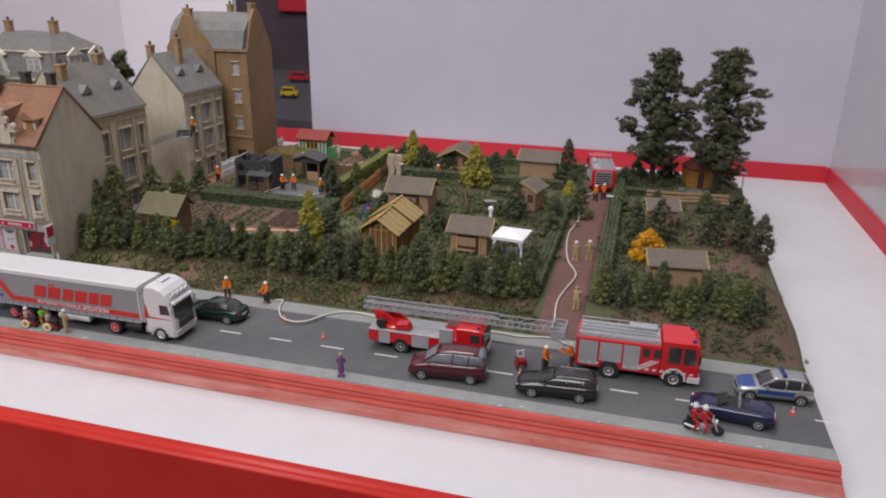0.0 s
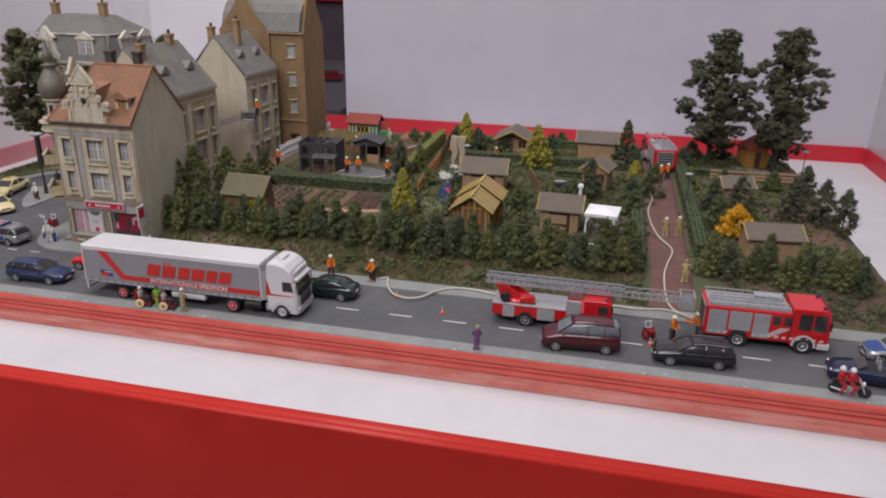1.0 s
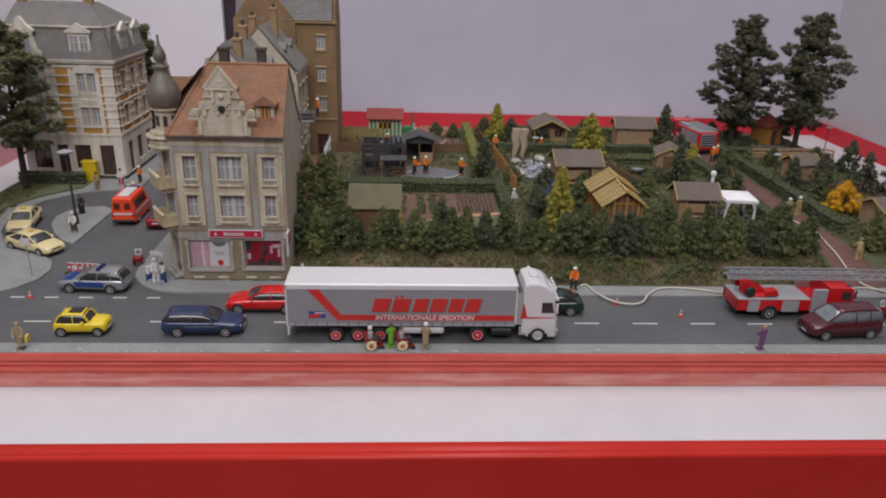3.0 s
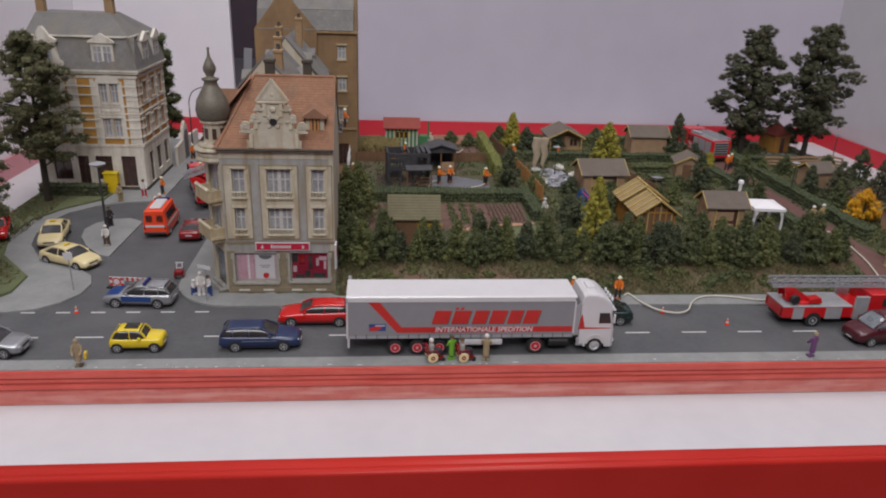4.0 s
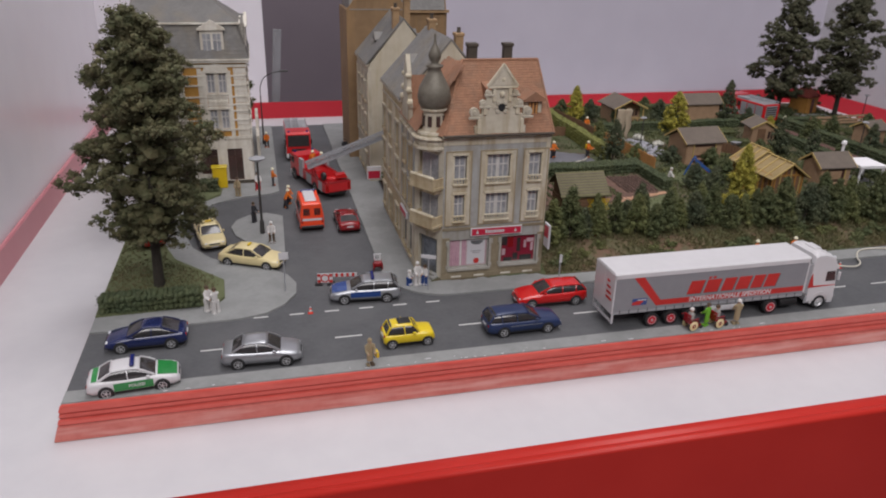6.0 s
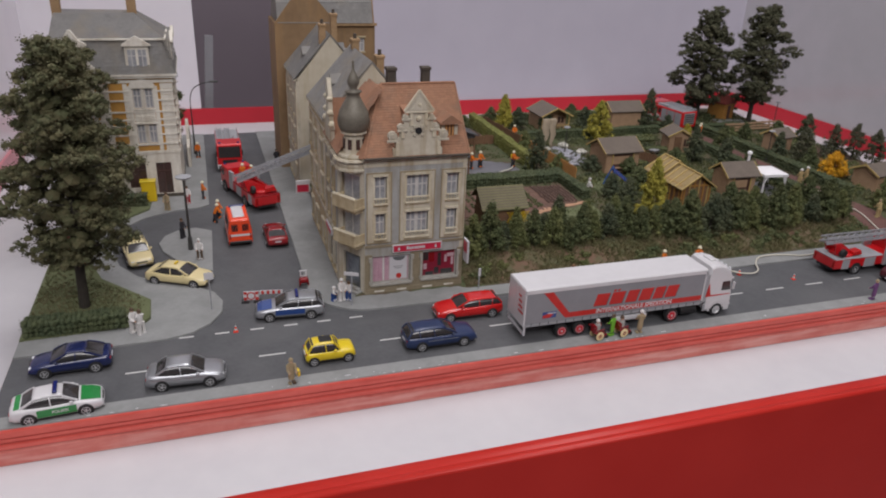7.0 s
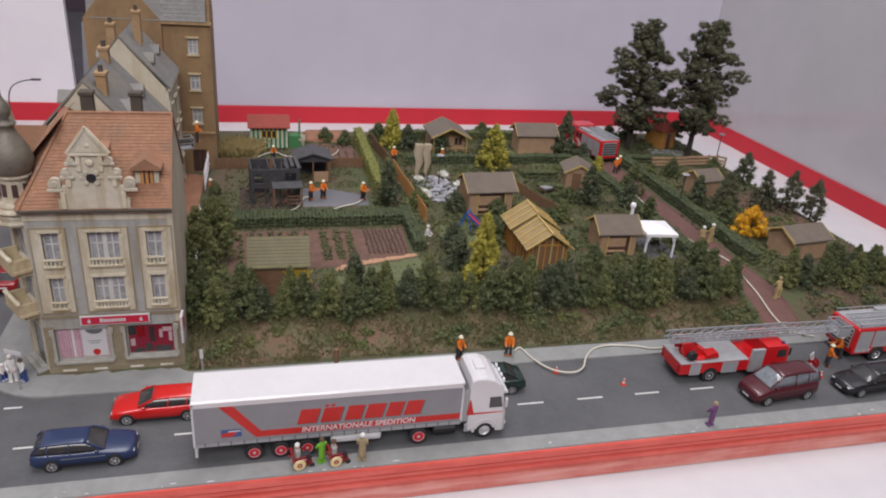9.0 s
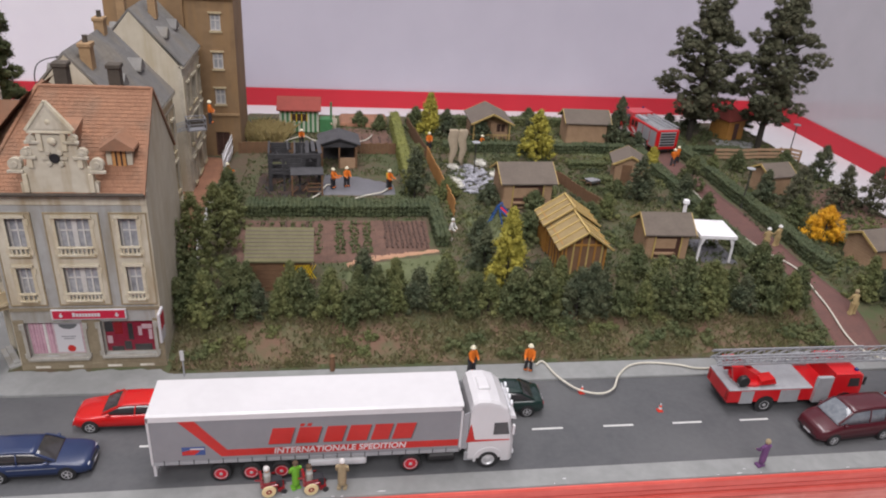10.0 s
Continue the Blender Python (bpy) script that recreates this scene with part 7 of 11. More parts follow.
tiles(rf, "slate", M_SLATE, (-30.8, 37.1, 16.62), (5.7, 0, 0), (0, 2.5, 1.95), 13, 8, 0.035)
chimney(brown, -31.85, 36.9, 17.5, 19.0, 0.9, 0.55)
chimney(brown, -25.3, 39.5, 18.0, 19.6, 0.5, 0.9)
chimney(brown, -28.4, 40.2, 17.5, 19.4, 0.55, 0.55)
settle(brown)

# the yellow-brick house across the side street
yb = thing("corner_tenement", "yellow-brick tenement with pale stone trim and slate roof", "house", (-49.1, 33.8, 0.13))
YX0, YX1, YY0, YY1 = -53.6, -44.5, 29.5, 38.2
cols = (-52.0, -47.0)
sw = [(a, z, a + 0.70, z + 1.75) for c in cols for a in (c - 0.83, c + 0.13) for z in (5.2, 8.35)]
gd = [(-46.65, 0.45, -45.35, 3.4), (-49.0, 1.1, -47.5, 3.4), (-52.8, 1.1, -51.2, 3.4), (-50.6, 0.45, -49.6, 3.4)]
bm = B()
holed(bm, "y", YX0, YX1, 4.3, 11.2, YY0, YY0 + 0.3, sw)
part("wall", bm, M_YBRICK, yb, "yellow brick upper wall")
bm = B()
holed(bm, "y", YX0, YX1, 0.13, 4.3, YY0 - 0.04, YY0 + 0.3, gd)
part("ground_floor", bm, M_PALESTONE, yb, "pale stone ground floor")
ew = [(c - 0.55, z, c + 0.55, z + 1.75) for c in (31.6, 34.2, 36.6) for z in (5.2, 8.35)]
eg = [(31.0, 0.5, 32.2, 3.4), (33.4, 1.1, 34.9, 3.4), (36.0, 1.1, 37.4, 3.4)]
bm = B()
holed(bm, "x", YY0 + 0.305, YY1, 4.3, 11.2, YX1, YX1 - 0.3, ew)
part("wall", bm, M_YBRICK, yb, "yellow brick upper wall")
bm = B()
holed(bm, "x", YY0 + 0.305, YY1, 0.13, 4.3, YX1 + 0.04, YX1 - 0.3, eg)
part("ground_floor", bm, M_PALESTONE, yb)
bm = B()
box(bm, YX0, YY0 + 0.31, 0.13, YX0 + 0.3, YY1, 11.2)
box(bm, YX0 + 0.31, YY1 - 0.3, 0.13, YX1 - 0.31, YY1, 11.2)
part("wall", bm, M_YBRICK, yb)
for q in sw:
    window(yb, "y", q, YY0, -1, bars=1, cross=0.62, sill=M_PALESTONE, lintel=M_PALESTONE, trim=M_PALESTONE, depth=0.12)
for q in ew:
    window(yb, "x", q, YX1, 1, bars=1, cross=0.62, sill=M_PALESTONE, lintel=M_PALESTONE, trim=M_PALESTONE, depth=0.12)
for q in gd:
    window(yb, "y", q, YY0 - 0.04, -1, frame_m=M_BROWNDOOR, pane_m=M_DARKPANE, bars=1, cross=0.72, sill=None)
for q in eg:
    window(yb, "x", q, YX1 + 0.04, 1, frame_m=M_BROWNDOOR, pane_m=M_DARKPANE, bars=1, cross=0.72, sill=None)
bm = B()
box(bm, YX0, YY0 - 0.075, 0.13, YX1 + 0.075, YY0 - 0.041, 0.44)
box(bm, YX1 + 0.041, YY0 - 0.04, 0.13, YX1 + 0.075, YY1, 0.44)
part("plinth", bm, M_CHIMPOT, yb, "dark stone plinth")
# stone bands, quoins and panels
GAPY = ((YX0, cols[0] - 0.92), (cols[0] + 0.92, cols[1] - 0.92), (cols[1] + 0.92, YX1 + 0.11))
GAPX = ((YY0 - 0.11, 30.92), (32.28, 33.52), (34.88, 35.92), (37.28, YY1))
for z in (4.3, 5.1, 5.95, 6.75, 7.3, 8.0, 9.0, 9.8, 10.6):
    w = 0.24 if z in (4.3, 10.6) else 0.13
    whole = z in (4.3, 7.3, 8.0, 10.6)
    for a, b in ((YX0, YX1 + 0.11),) if whole else GAPY:
        bm = B()
        box(bm, a, YY0 - 0.11, z, b, YY0 - 0.003, z + w)
        part("string_course", bm, M_PALESTONE, yb)
    for a, b in ((YY0 - 0.003, YY1),) if whole else GAPX:
        bm = B()
        box(bm, YX1 + 0.003, a, z, YX1 + 0.11, b, z + w)
        part("string_course", bm, M_PALESTONE, yb)
for c in cols:
    for z in (5.2, 8.35):
        bm = B()
        box(bm, c - 0.12, YY0 - 0.05, z, c + 0.12, YY0 - 0.002, z + 1.75)
        part("window_mullion", bm, M_PALESTONE, yb)
for a, b in ((YX0, YX0 + 0.55), (-50.6, -49.7), (-48.55, -48.2), (-45.55, YX1)):
    for k in range(12):
        z = 4.55 + k * 0.50
        bm = B()
        box(bm, a, YY0 - 0.045 - (0.015 if k % 2 else 0), z, b, YY0 - 0.002, z + 0.47)
        part("quoin", bm, M_PALESTONE, yb)
for y in (30.1, 32.9, 35.4, 37.9):
    for k in range(12):
        z = 4.55 + k * 0.50
        bm = B()
        box(bm, YX1 + 0.002, y - 0.3, z, YX1 + 0.045, y + 0.3, z + 0.47)
        part("quoin", bm, M_PALESTONE, yb)
for c in cols:
    bm = B()
    prism(bm, [(c - 1.05, 10.28)] + [(c - 1.05 * math.cos(radians(a)), 10.28 + 0.62 * math.sin(radians(a))) for a in range(12, 169, 12)] + [(c + 1.05, 10.28)], "y", YY0 - 0.16, YY0 - 0.001)
    part("window_pediment", bm, M_PALESTONE, yb, "arched stone pediment")
    for a, b in ((c - 1.22, c - 0.89), (c + 0.89, c + 1.22)):
        bm = B()
        box(bm, a, YY0 - 0.085, 4.55, b, YY0 - 0.001, 10.3)
        part("pilaster", bm, M_PALESTONE, yb)
    bm = B()
    box(bm, c - 0.85, YY0 - 0.06, 7.02, c + 0.85, YY0 - 0.004, 8.2)
    for k in range(5):
        lathe(bm, [(0.14, YY0 - 0.12), (0.16, YY0 - 0.06)], 8, (c - 0.6 + 0.3 * k, 0, 7.6), "y")
    part("relief_panel", bm, M_PALESTONE, yb)
bm = B()
box(bm, YX0 - 0.05, YY0 - 0.30, 11.0, YX1 + 0.30, YY1 + 0.1, 11.2)
box(bm, YX0 - 0.10, YY0 - 0.42, 11.2, YX1 + 0.42, YY1 + 0.2, 11.36)
part("cornice", bm, M_PALESTONE, yb)
bm = B()
hexa(bm, [(YX0 - 0.05, YY0 - 0.35, 11.361), (YX1 + 0.35, YY0 - 0.35, 11.361), (YX1 + 0.35, YY1 + 0.1, 11.361), (YX0 - 0.05, YY1 + 0.1, 11.361), (YX0, YY0 + 0.35, 14.2), (YX1 - 0.35, YY0 + 0.35, 14.2), (YX1 - 0.35, YY1 - 0.6, 14.2), (YX0, YY1 - 0.6, 14.2)])
rf = part("roof", bm, M_SLATE, yb, "dark grey slate mansard")
tiles(rf, "slate", M_SLATE, (YX0, YY0 - 0.35, 11.38), (YX1 - YX0 + 0.2, 0, 0), (0, 0.7, 2.84), 22, 9, 0.035)
tiles(rf, "slate", M_SLATE, (YX1 + 0.35, YY0 - 0.3, 11.38), (0, YY1 - YY0, 0), (-0.7, 0, 2.84), 20, 9, 0.035)
bm = B()
hexa(bm, [(YX0 - 0.1, YY0 + 0.2, 14.2), (YX1 - 0.2, YY0 + 0.2, 14.2), (YX1 - 0.2, YY1 - 0.4, 14.2), (YX0 - 0.1, YY1 - 0.4, 14.2), (YX0 + 0.2, YY0 + 2.6, 16.0), (YX1 - 2.6, YY0 + 3.0, 16.0), (YX1 - 2.6, YY1 - 3.0, 16.0), (YX0 + 0.2, YY1 - 2.6, 16.0)])
part("upper_roof", bm, M_SLATE, rf)
bm = B()
box(bm, YX0 - 0.1, YY0 + 0.12, 14.12, YX1 - 0.2, YY0 + 0.3, 14.26)
box(bm, YX1 - 0.34, YY0 + 0.31, 14.12, YX1 - 0.16, YY1 - 0.4, 14.26)
part("roof_moulding", bm, M_PALESTONE, rf)


def stone_dormer(axis, c, face, out):
    bm = B()
    wbox(bm, axis, c - 0.95, face, 11.7, c + 0.95, face - out * 1.4, 13.75)
    d = part("dormer", bm, M_PALESTONE, yb, "pale stone dormer with twin windows")
    bm = B()
    a_ = [(c - 1.15, 13.7), (c + 1.15, 13.7), (c + 1.1, 13.85), (c, 14.55), (c - 1.1, 13.85)]
    prism(bm, a_, axis, min(face + out * 0.18, face - out * 0.1), max(face + out * 0.18, face - out * 0.1))
    part("dormer_gable", bm, M_PALESTONE, d)
    bm = B()
    prism(bm, [(c - 1.05, 13.72), (c + 1.05, 13.72), (c, 14.42)], axis, min(face - out * 0.104, face - out * 1.6), max(face - out * 0.104, face - out * 1.6))
    part("dormer_roof", bm, M_SLATE, d)
    for k in (-1, 1):
        bm = B()
        wbox(bm, axis, c + k * 0.42 - 0.32, face + out * 0.004, 12.0, c + k * 0.42 + 0.32, face + out * 0.02, 13.4)
        part("pane", bm, M_PANE, d)
        bm = B()
        wbox(bm, axis, c + k * 0.42 - 0.03, face + out * 0.02, 12.0, c + k * 0.42 + 0.03, face + out * 0.05, 13.4)
        wbox(bm, axis, c + k * 0.42 - 0.32, face + out * 0.02, 12.85, c + k * 0.42 + 0.32, face + out * 0.05, 12.92)
        part("window_bar", bm, M_FRAME, d)


stone_dormer("y", -47.05, YY0 - 0.2, -1)
stone_dormer("x", 32.6, YX1 + 0.2, 1)
stone_dormer("x", 36.0, YX1 + 0.2, 1)
bm = B()
gh = [(1.55, 11.37), (1.55, 12.0), (1.25, 12.2), (1.05, 12.9), (0.95, 13.6), (1.15, 13.7), (1.15, 13.85), (0.6, 14.2), (0.3, 14.7), (0.1, 15.0)]
prism(bm, [(-52.0 + a, b) for a, b in gh] + [(-52.0 - a, b) for a, b in gh[::-1]], "y", YY0 - 0.35, YY0 + 0.1)
bg = part("bay_gable", bm, M_PALESTONE, yb, "curved pale stone gable")
for k in (-1, 1):
    bm = B()
    box(bm, -52 + k * 0.40 - 0.30, YY0 - 0.37, 12.0, -52 + k * 0.40 + 0.30, YY0 - 0.352, 13.4)
    part("pane", bm, M_PANE, bg)
chimney(yb, -53.2, 33.0, 14.6, 17.3, 0.7, 0.7)
chimney(yb, -47.3, 33.4, 15.0, 17.4, 0.75, 0.75)
settle(yb)
# grey garden wall with an arch further up the street
gw = thing("garden_wall", "grey garden wall with a round arch beside the tenement", "wall", (-43.9, 42.5, PV))
bm = B()
prism(bm, [(38.25, PV), (47.5, PV), (47.5, 2.2), (43.2, 2.4), (42.8, 3.6), (42.0, 4.3), (41.2, 3.6), (40.8, 2.4), (38.25, 2.2)], "x", -44.1, -43.8)
part("wall", bm, M_PALESTONE, gw)
bm = B()
prism(bm, [(41.2, PV), (42.8, PV), (42.8, 2.6), (42.4, 3.3), (41.6, 3.3), (41.2, 2.6)], "x", -43.795, -43.77)
part("gate", bm, M_DOORGREY, gw)
settle(gw)


# ---- garden surfaces ----
patch("vegetable_bed", [(-23.4, 15.6), (-17.8, 15.4), (-14.2, 15.6), (-10.0, 17.4), (-9.8, 21.9), (-18.2, 21.9), (-23.0, 21.9)], M_SOIL, "tilled brown vegetable bed", "vegetable bed", 0.05, 0.16, 14.0, 0.07)
patch("sand_path", [(-15.8, 14.7), (-14.2, 15.5), (-12.3, 16.1), (-9.4, 16.9), (-9.4, 17.3), (-12.6, 16.7), (-14.6, 16.1), (-16.0, 15.3)], M_SAND, "pale sandy footpath beside the bed", "path", 0.10, 0.3)
patch("small_lawn", [(-16.2, 12.4), (-9.2, 12.2), (-9.2, 16.7), (-12.4, 15.9), (-14.4, 15.2), (-15.8, 14.4)], M_PALEGRASS, "pale green lawn beside the sandy path", "lawn", 0.05)
patch("vegetable_bed", [(-15.9, 44.1), (-15.7, 39.5), (-11.1, 38.9), (-11.2, 43.5)], M_SOIL, "tilled brown vegetable bed at the back", "vegetable bed", 0.06, 0.17, 13.0, 0.08)
patch("terracotta_bank", [(-16.0, 44.7), (-11.2, 44.4), (-11.0, 48.4), (-16.1, 48.4)], M_TERRA, "terracotta-brown bank behind the bed", "ground", 0.30, 0.3)
patch("wet_slab", [(-18.2, 26.6), (-11.6, 26.8), (-11.6, 29.2), (-14, 30.6), (-17.4, 31.2)], M_WETGROUND, "wet grey paving in front of the burnt hut", "paving", 0.07)
patch("burnt_ground", [(-23.0, 25.8), (-18.2, 25.6), (-17.2, 31.5), (-22.8, 31.8)], M_SCORCH, "scorched dark earth round the burnt hut", "ground", 0.05)
patch("rear_lawn", [(-7.2, 16.4), (-1.6, 18.8), (2.4, 19.0), (2.6, 23.0), (-7.0, 23.4)], M_PALEGRASS, "green lawn with the play frame", "lawn", 0.04)
patch("rear_lawn", [(3.2, 37.4), (10.6, 36.6), (11.4, 41.6), (3.2, 41.8)], M_PALEGRASS, "green lawn behind the yellow conifer", "lawn", 0.04)
patch("tent_slab", [(8.8, 14.8), (11.6, 14.6), (11.8, 18.6), (9.0, 18.8)], M_WETGROUND, "grey paving under the white tent", "paving", 0.06)
patch("east_bed", [(23.6, 19.5), (29.4, 17.0), (29.6, 30.0), (24.0, 27.5)], M_SOIL, "bare reddish earth plot", "ground", 0.05)
patch("hut_paving", [(22.8, 40.2), (27.6, 39.6), (27.8, 42.2), (23.0, 42.6)], M_PAVE, "small grey paving by the pine hut", "paving", 0.06)

patch("terracotta_yard", [(-28.9, 21.4), (-25.9, 21.2), (-25.75, 36.0), (-28.9, 36.2)], M_TERRA, "terracotta-brown yard between the houses", "ground", 0.08)
patch("terracotta_yard", [(-26.7, 13.1), (-25.7, 13.1), (-25.75, 21.1), (-26.7, 21.2)], M_TERRA, "terracotta-brown strip beside the houses", "ground", 0.08)
patch("bare_slope", [(18.2, 5.5), (30.2, 5.5), (30.2, 17.0), (28.6, 17.2), (25.0, 9.0), (18.4, 8.6)], M_BAREEARTH, "bare brown slope at the road end", "ground", 0.05)
# dark rows hoed into the beds
for x0, x1, y0, y1, nx, ny in ((-13.2, -10.1, 17.3, 21.6, 9, 9), (-16.8, -11.0, 38.6, 41.2, 7, 7), (-22.4, -17.8, 20.2, 21.6, 3, 4)):
    bm = B()
    rr = random.Random(3)
    for i in range(nx):
        for j in range(ny):
            x, y = x0 + (x1 - x0) * (i + 0.5) / nx + rr.uniform(-.05, .05), y0 + (y1 - y0) * (j + 0.5) / ny
            z, w, l = gz(x, y) + 0.11, rr.uniform(0.07, 0.12), (y1 - y0) / ny * 0.46
            hexa(bm, [(x - w, y - l, z), (x + w, y - l, z), (x + w, y + l, z), (x - w, y + l, z), (x - w * 0.3, y - l * 0.9, z + 0.13), (x + w * 0.3, y - l * 0.9, z + 0.13), (x + w * 0.3, y + l * 0.9, z + 0.13), (x - w * 0.3, y + l * 0.9, z + 0.13)])
    tagged(part("furrow", bm, M_FURROW), "dark hoed furrows in the vegetable bed", "furrows", kind="stuff")

# ---- garden buildings ----
def ground(x, y):
    return gz(x, y) + 0.02


def hut(label, x, y, w, d, wall_h, roof_h, rz=0, wall_m=M_CABIN, roof_m=M_FELT, over=0.35, door=True, along="x", porch=0.0, chimney_m=None):
    """A small gabled garden cabin of boards; w across x, d along y, ridge along the given axis."""
    h = thing("garden_hut", label, "hut", (x, y, ground(x, y)), rz)
    a, b = w / 2, d / 2
    n = max(5, int(wall_h / 0.22))
    for s, axis in ((-1, "y"), (1, "y"), (-1, "x"), (1, "x")):
        bm = B()
        gable = (axis == "y") == (along == "y")
        if axis == "y":
            box(bm, -a + 0.03, s * b - 0.03, 0, a - 0.03, s * b + 0.03, wall_h)
        else:
            box(bm, s * a - 0.03, -b + 0.031, 0, s * a + 0.03, b - 0.031, wall_h)
        if gable:
            e = a if axis == "y" else b
            prism(bm, [(-e, wall_h), (e, wall_h), (0, wall_h + roof_h * e / (e + over))], axis, (s * b if axis == "y" else s * a) - 0.05, (s * b if axis == "y" else s * a) + 0.05)
        w_ = part("wall", bm, wall_m, h)
        for k in range(n):
            z0, z1 = wall_h * k / n, wall_h * (k + 1) / n - 0.018
            bm = B()
            if axis == "y":
                box(bm, -a, s * b - 0.05, z0, a, s * b + 0.05, z1)
            else:
                box(bm, s * a - 0.05, -b + 0.051, z0, s * a + 0.05, b - 0.051, z1)
            part("board", bm, wall_m, w_)
    bm = B()
    t = 0.10
    if along == "x":
        for s in (-1, 1):
            hexa(bm, [(-a - over, 0, wall_h + roof_h), (a + over, 0, wall_h + roof_h), (a + over, s * (b + over), wall_h - 0.08), (-a - over, s * (b + over), wall_h - 0.08), (-a - over, 0, wall_h + roof_h + t), (a + over, 0, wall_h + roof_h + t), (a + over, s * (b + over), wall_h - 0.08 + t), (-a - over, s * (b + over), wall_h - 0.08 + t)])
    else:
        for s in (-1, 1):
            hexa(bm, [(0, -b - over - porch, wall_h + roof_h), (0, b + over, wall_h + roof_h), (s * (a + over), b + over, wall_h - 0.08), (s * (a + over), -b - over - porch, wall_h - 0.08), (0, -b - over - porch, wall_h + roof_h + t), (0, b + over, wall_h + roof_h + t), (s * (a + over), b + over, wall_h - 0.08 + t), (s * (a + over), -b - over - porch, wall_h - 0.08 + t)])
    bmesh.ops.recalc_face_normals(bm, faces=bm.faces[:])
    rf = part("roof", bm, roof_m, h)
    for s in (-1, 1):
        for q in (-1, 1):
            bm = B()
            if along == "x":
                beam(bm, (s * (a + over + 0.02), 0, wall_h + roof_h + 0.02), (s * (a + over + 0.02), q * (b + over), wall_h - 0.06), 0.05, 0.16)
            else:
                yy = (b + over + 0.02) if s > 0 else -(b + over + porch + 0.02)
                beam(bm, (0, yy, wall_h + roof_h + 0.02), (q * (a + over), yy, wall_h - 0.06), 0.05, 0.16)
            part("bargeboard", bm, M_PINE2 if wall_m is not M_PINE else M_BROWNDOOR, rf)
    if door == "bench":
        # No opening is cut: a dark sheet on the wall paints the porch's shade.
        bm = B()
        box(bm, -a * 0.62, -b - 0.058, 0.12, a * 0.62, -b - 0.051, wall_h - 0.12)
        op = part("open_front", bm, M_BROWNDOOR, h, "dark sheet painted for the shade of an open front")
        bm = B()
        box(bm, -a * 0.60, -b - 0.075, wall_h * 0.42, a * 0.40, -b - 0.059, wall_h * 0.80)
        box(bm, -a * 0.60, -b - 0.30, wall_h * 0.22, a * 0.40, -b - 0.059, wall_h * 0.28)
        part("bench", bm, M_CABIN, op, "pale wooden bench")
        for u in (-a * 0.64, a * 0.64):
            bm = B()
            bbox(bm, u - 0.06, -b - 0.14, 0, u + 0.06, -b - 0.059, wall_h - 0.02, 0.01)
            part("post", bm, M_PINE2, op)
    elif door:
        bm = B()
        bbox(bm, -a * 0.2 - 0.42, -b - 0.075, 0.05, -a * 0.2 + 0.42, -b - 0.051, min(1.9, wall_h - 0.1), 0.01)
        part("door", bm, M_FENCE, h)
        bm = B()
        box(bm, a * 0.35, -b - 0.072, wall_h * 0.42, a * 0.85, -b - 0.051, wall_h * 0.82)
        wd = part("window", bm, M_DARKPANE, h)
        bm = B()
        for p in ((a * 0.33, a * 0.37), (a * 0.58, a * 0.62), (a * 0.83, a * 0.87)):
            box(bm, p[0], -b - 0.09, wall_h * 0.40, p[1], -b - 0.073, wall_h * 0.84)
        part("window_bar", bm, M_CABIN, wd)
    if porch:
        bm = B()
        for s in (-1, 1):
            beam(bm, (s * a, -b - porch, 0), (s * a, -b - porch, wall_h), 0.12)
        beam(bm, (-a, -b - porch, 0.7), (a, -b - porch, 0.7), 0.08)
        for k in range(8):
            beam(bm, (-a + w * (k + 0.5) / 8, -b - porch, 0.05), (-a + w * (k + 0.5) / 8, -b - porch, 0.7), 0.05)
        part("porch_rail", bm, M_PINE2, h)
    if chimney_m:
        bm = B()
        rod(bm, (a * 0.95, 0.2, wall_h), (a * 0.95, 0.2, wall_h + roof_h + 0.6), 0.13, n=10)
        lathe(bm, [(0.1, wall_h + roof_h + 0.55), (0.24, wall_h + roof_h + 0.72), (0.2, wall_h + roof_h + 0.95), (0.05, wall_h + roof_h + 1.02)], 10, (a * 0.95, 0.2, 0))
        part("stove_pipe", bm, chimney_m, h, "white stove pipe with a round cowl")
    return h


hut("grey-roofed wooden cabin behind the play lawn", -1.65, 25.85, 3.85, 3.2, 2.15, 1.05, 2, door="bench")
hut("wooden cabin with a glazed porch by the back hedge", -1.2, 43.0, 3.6, 3.0, 1.9, 0.95, 0, along="y", porch=0.9)
hut("long pale wooden cabin with a grey roof at the back", 8.45, 41.5, 4.0, 2.6, 2.2, 0.95, -2, door=False)
hut("small weathered cabin under a mossy felt roof", 8.9, 30.2, 2.4, 2.3, 2.0, 0.75, -14, roof_m=M_FELT, along="y")
hut("brown wooden cabin beside the white tent", 6.4, 16.9, 3.0, 2.4, 1.95, 1.0, -2, door="bench", chimney_m=M_TENT)
hut("low brown cabin with a wide felt roof by the path", 22.4, 15.0, 3.6, 2.6, 1.75, 0.75, 8, door=False)
hut("small brown cabin below the wooden fence", 21.5, 28.3, 2.3, 2.1, 1.85, 0.75, 12, door=False)

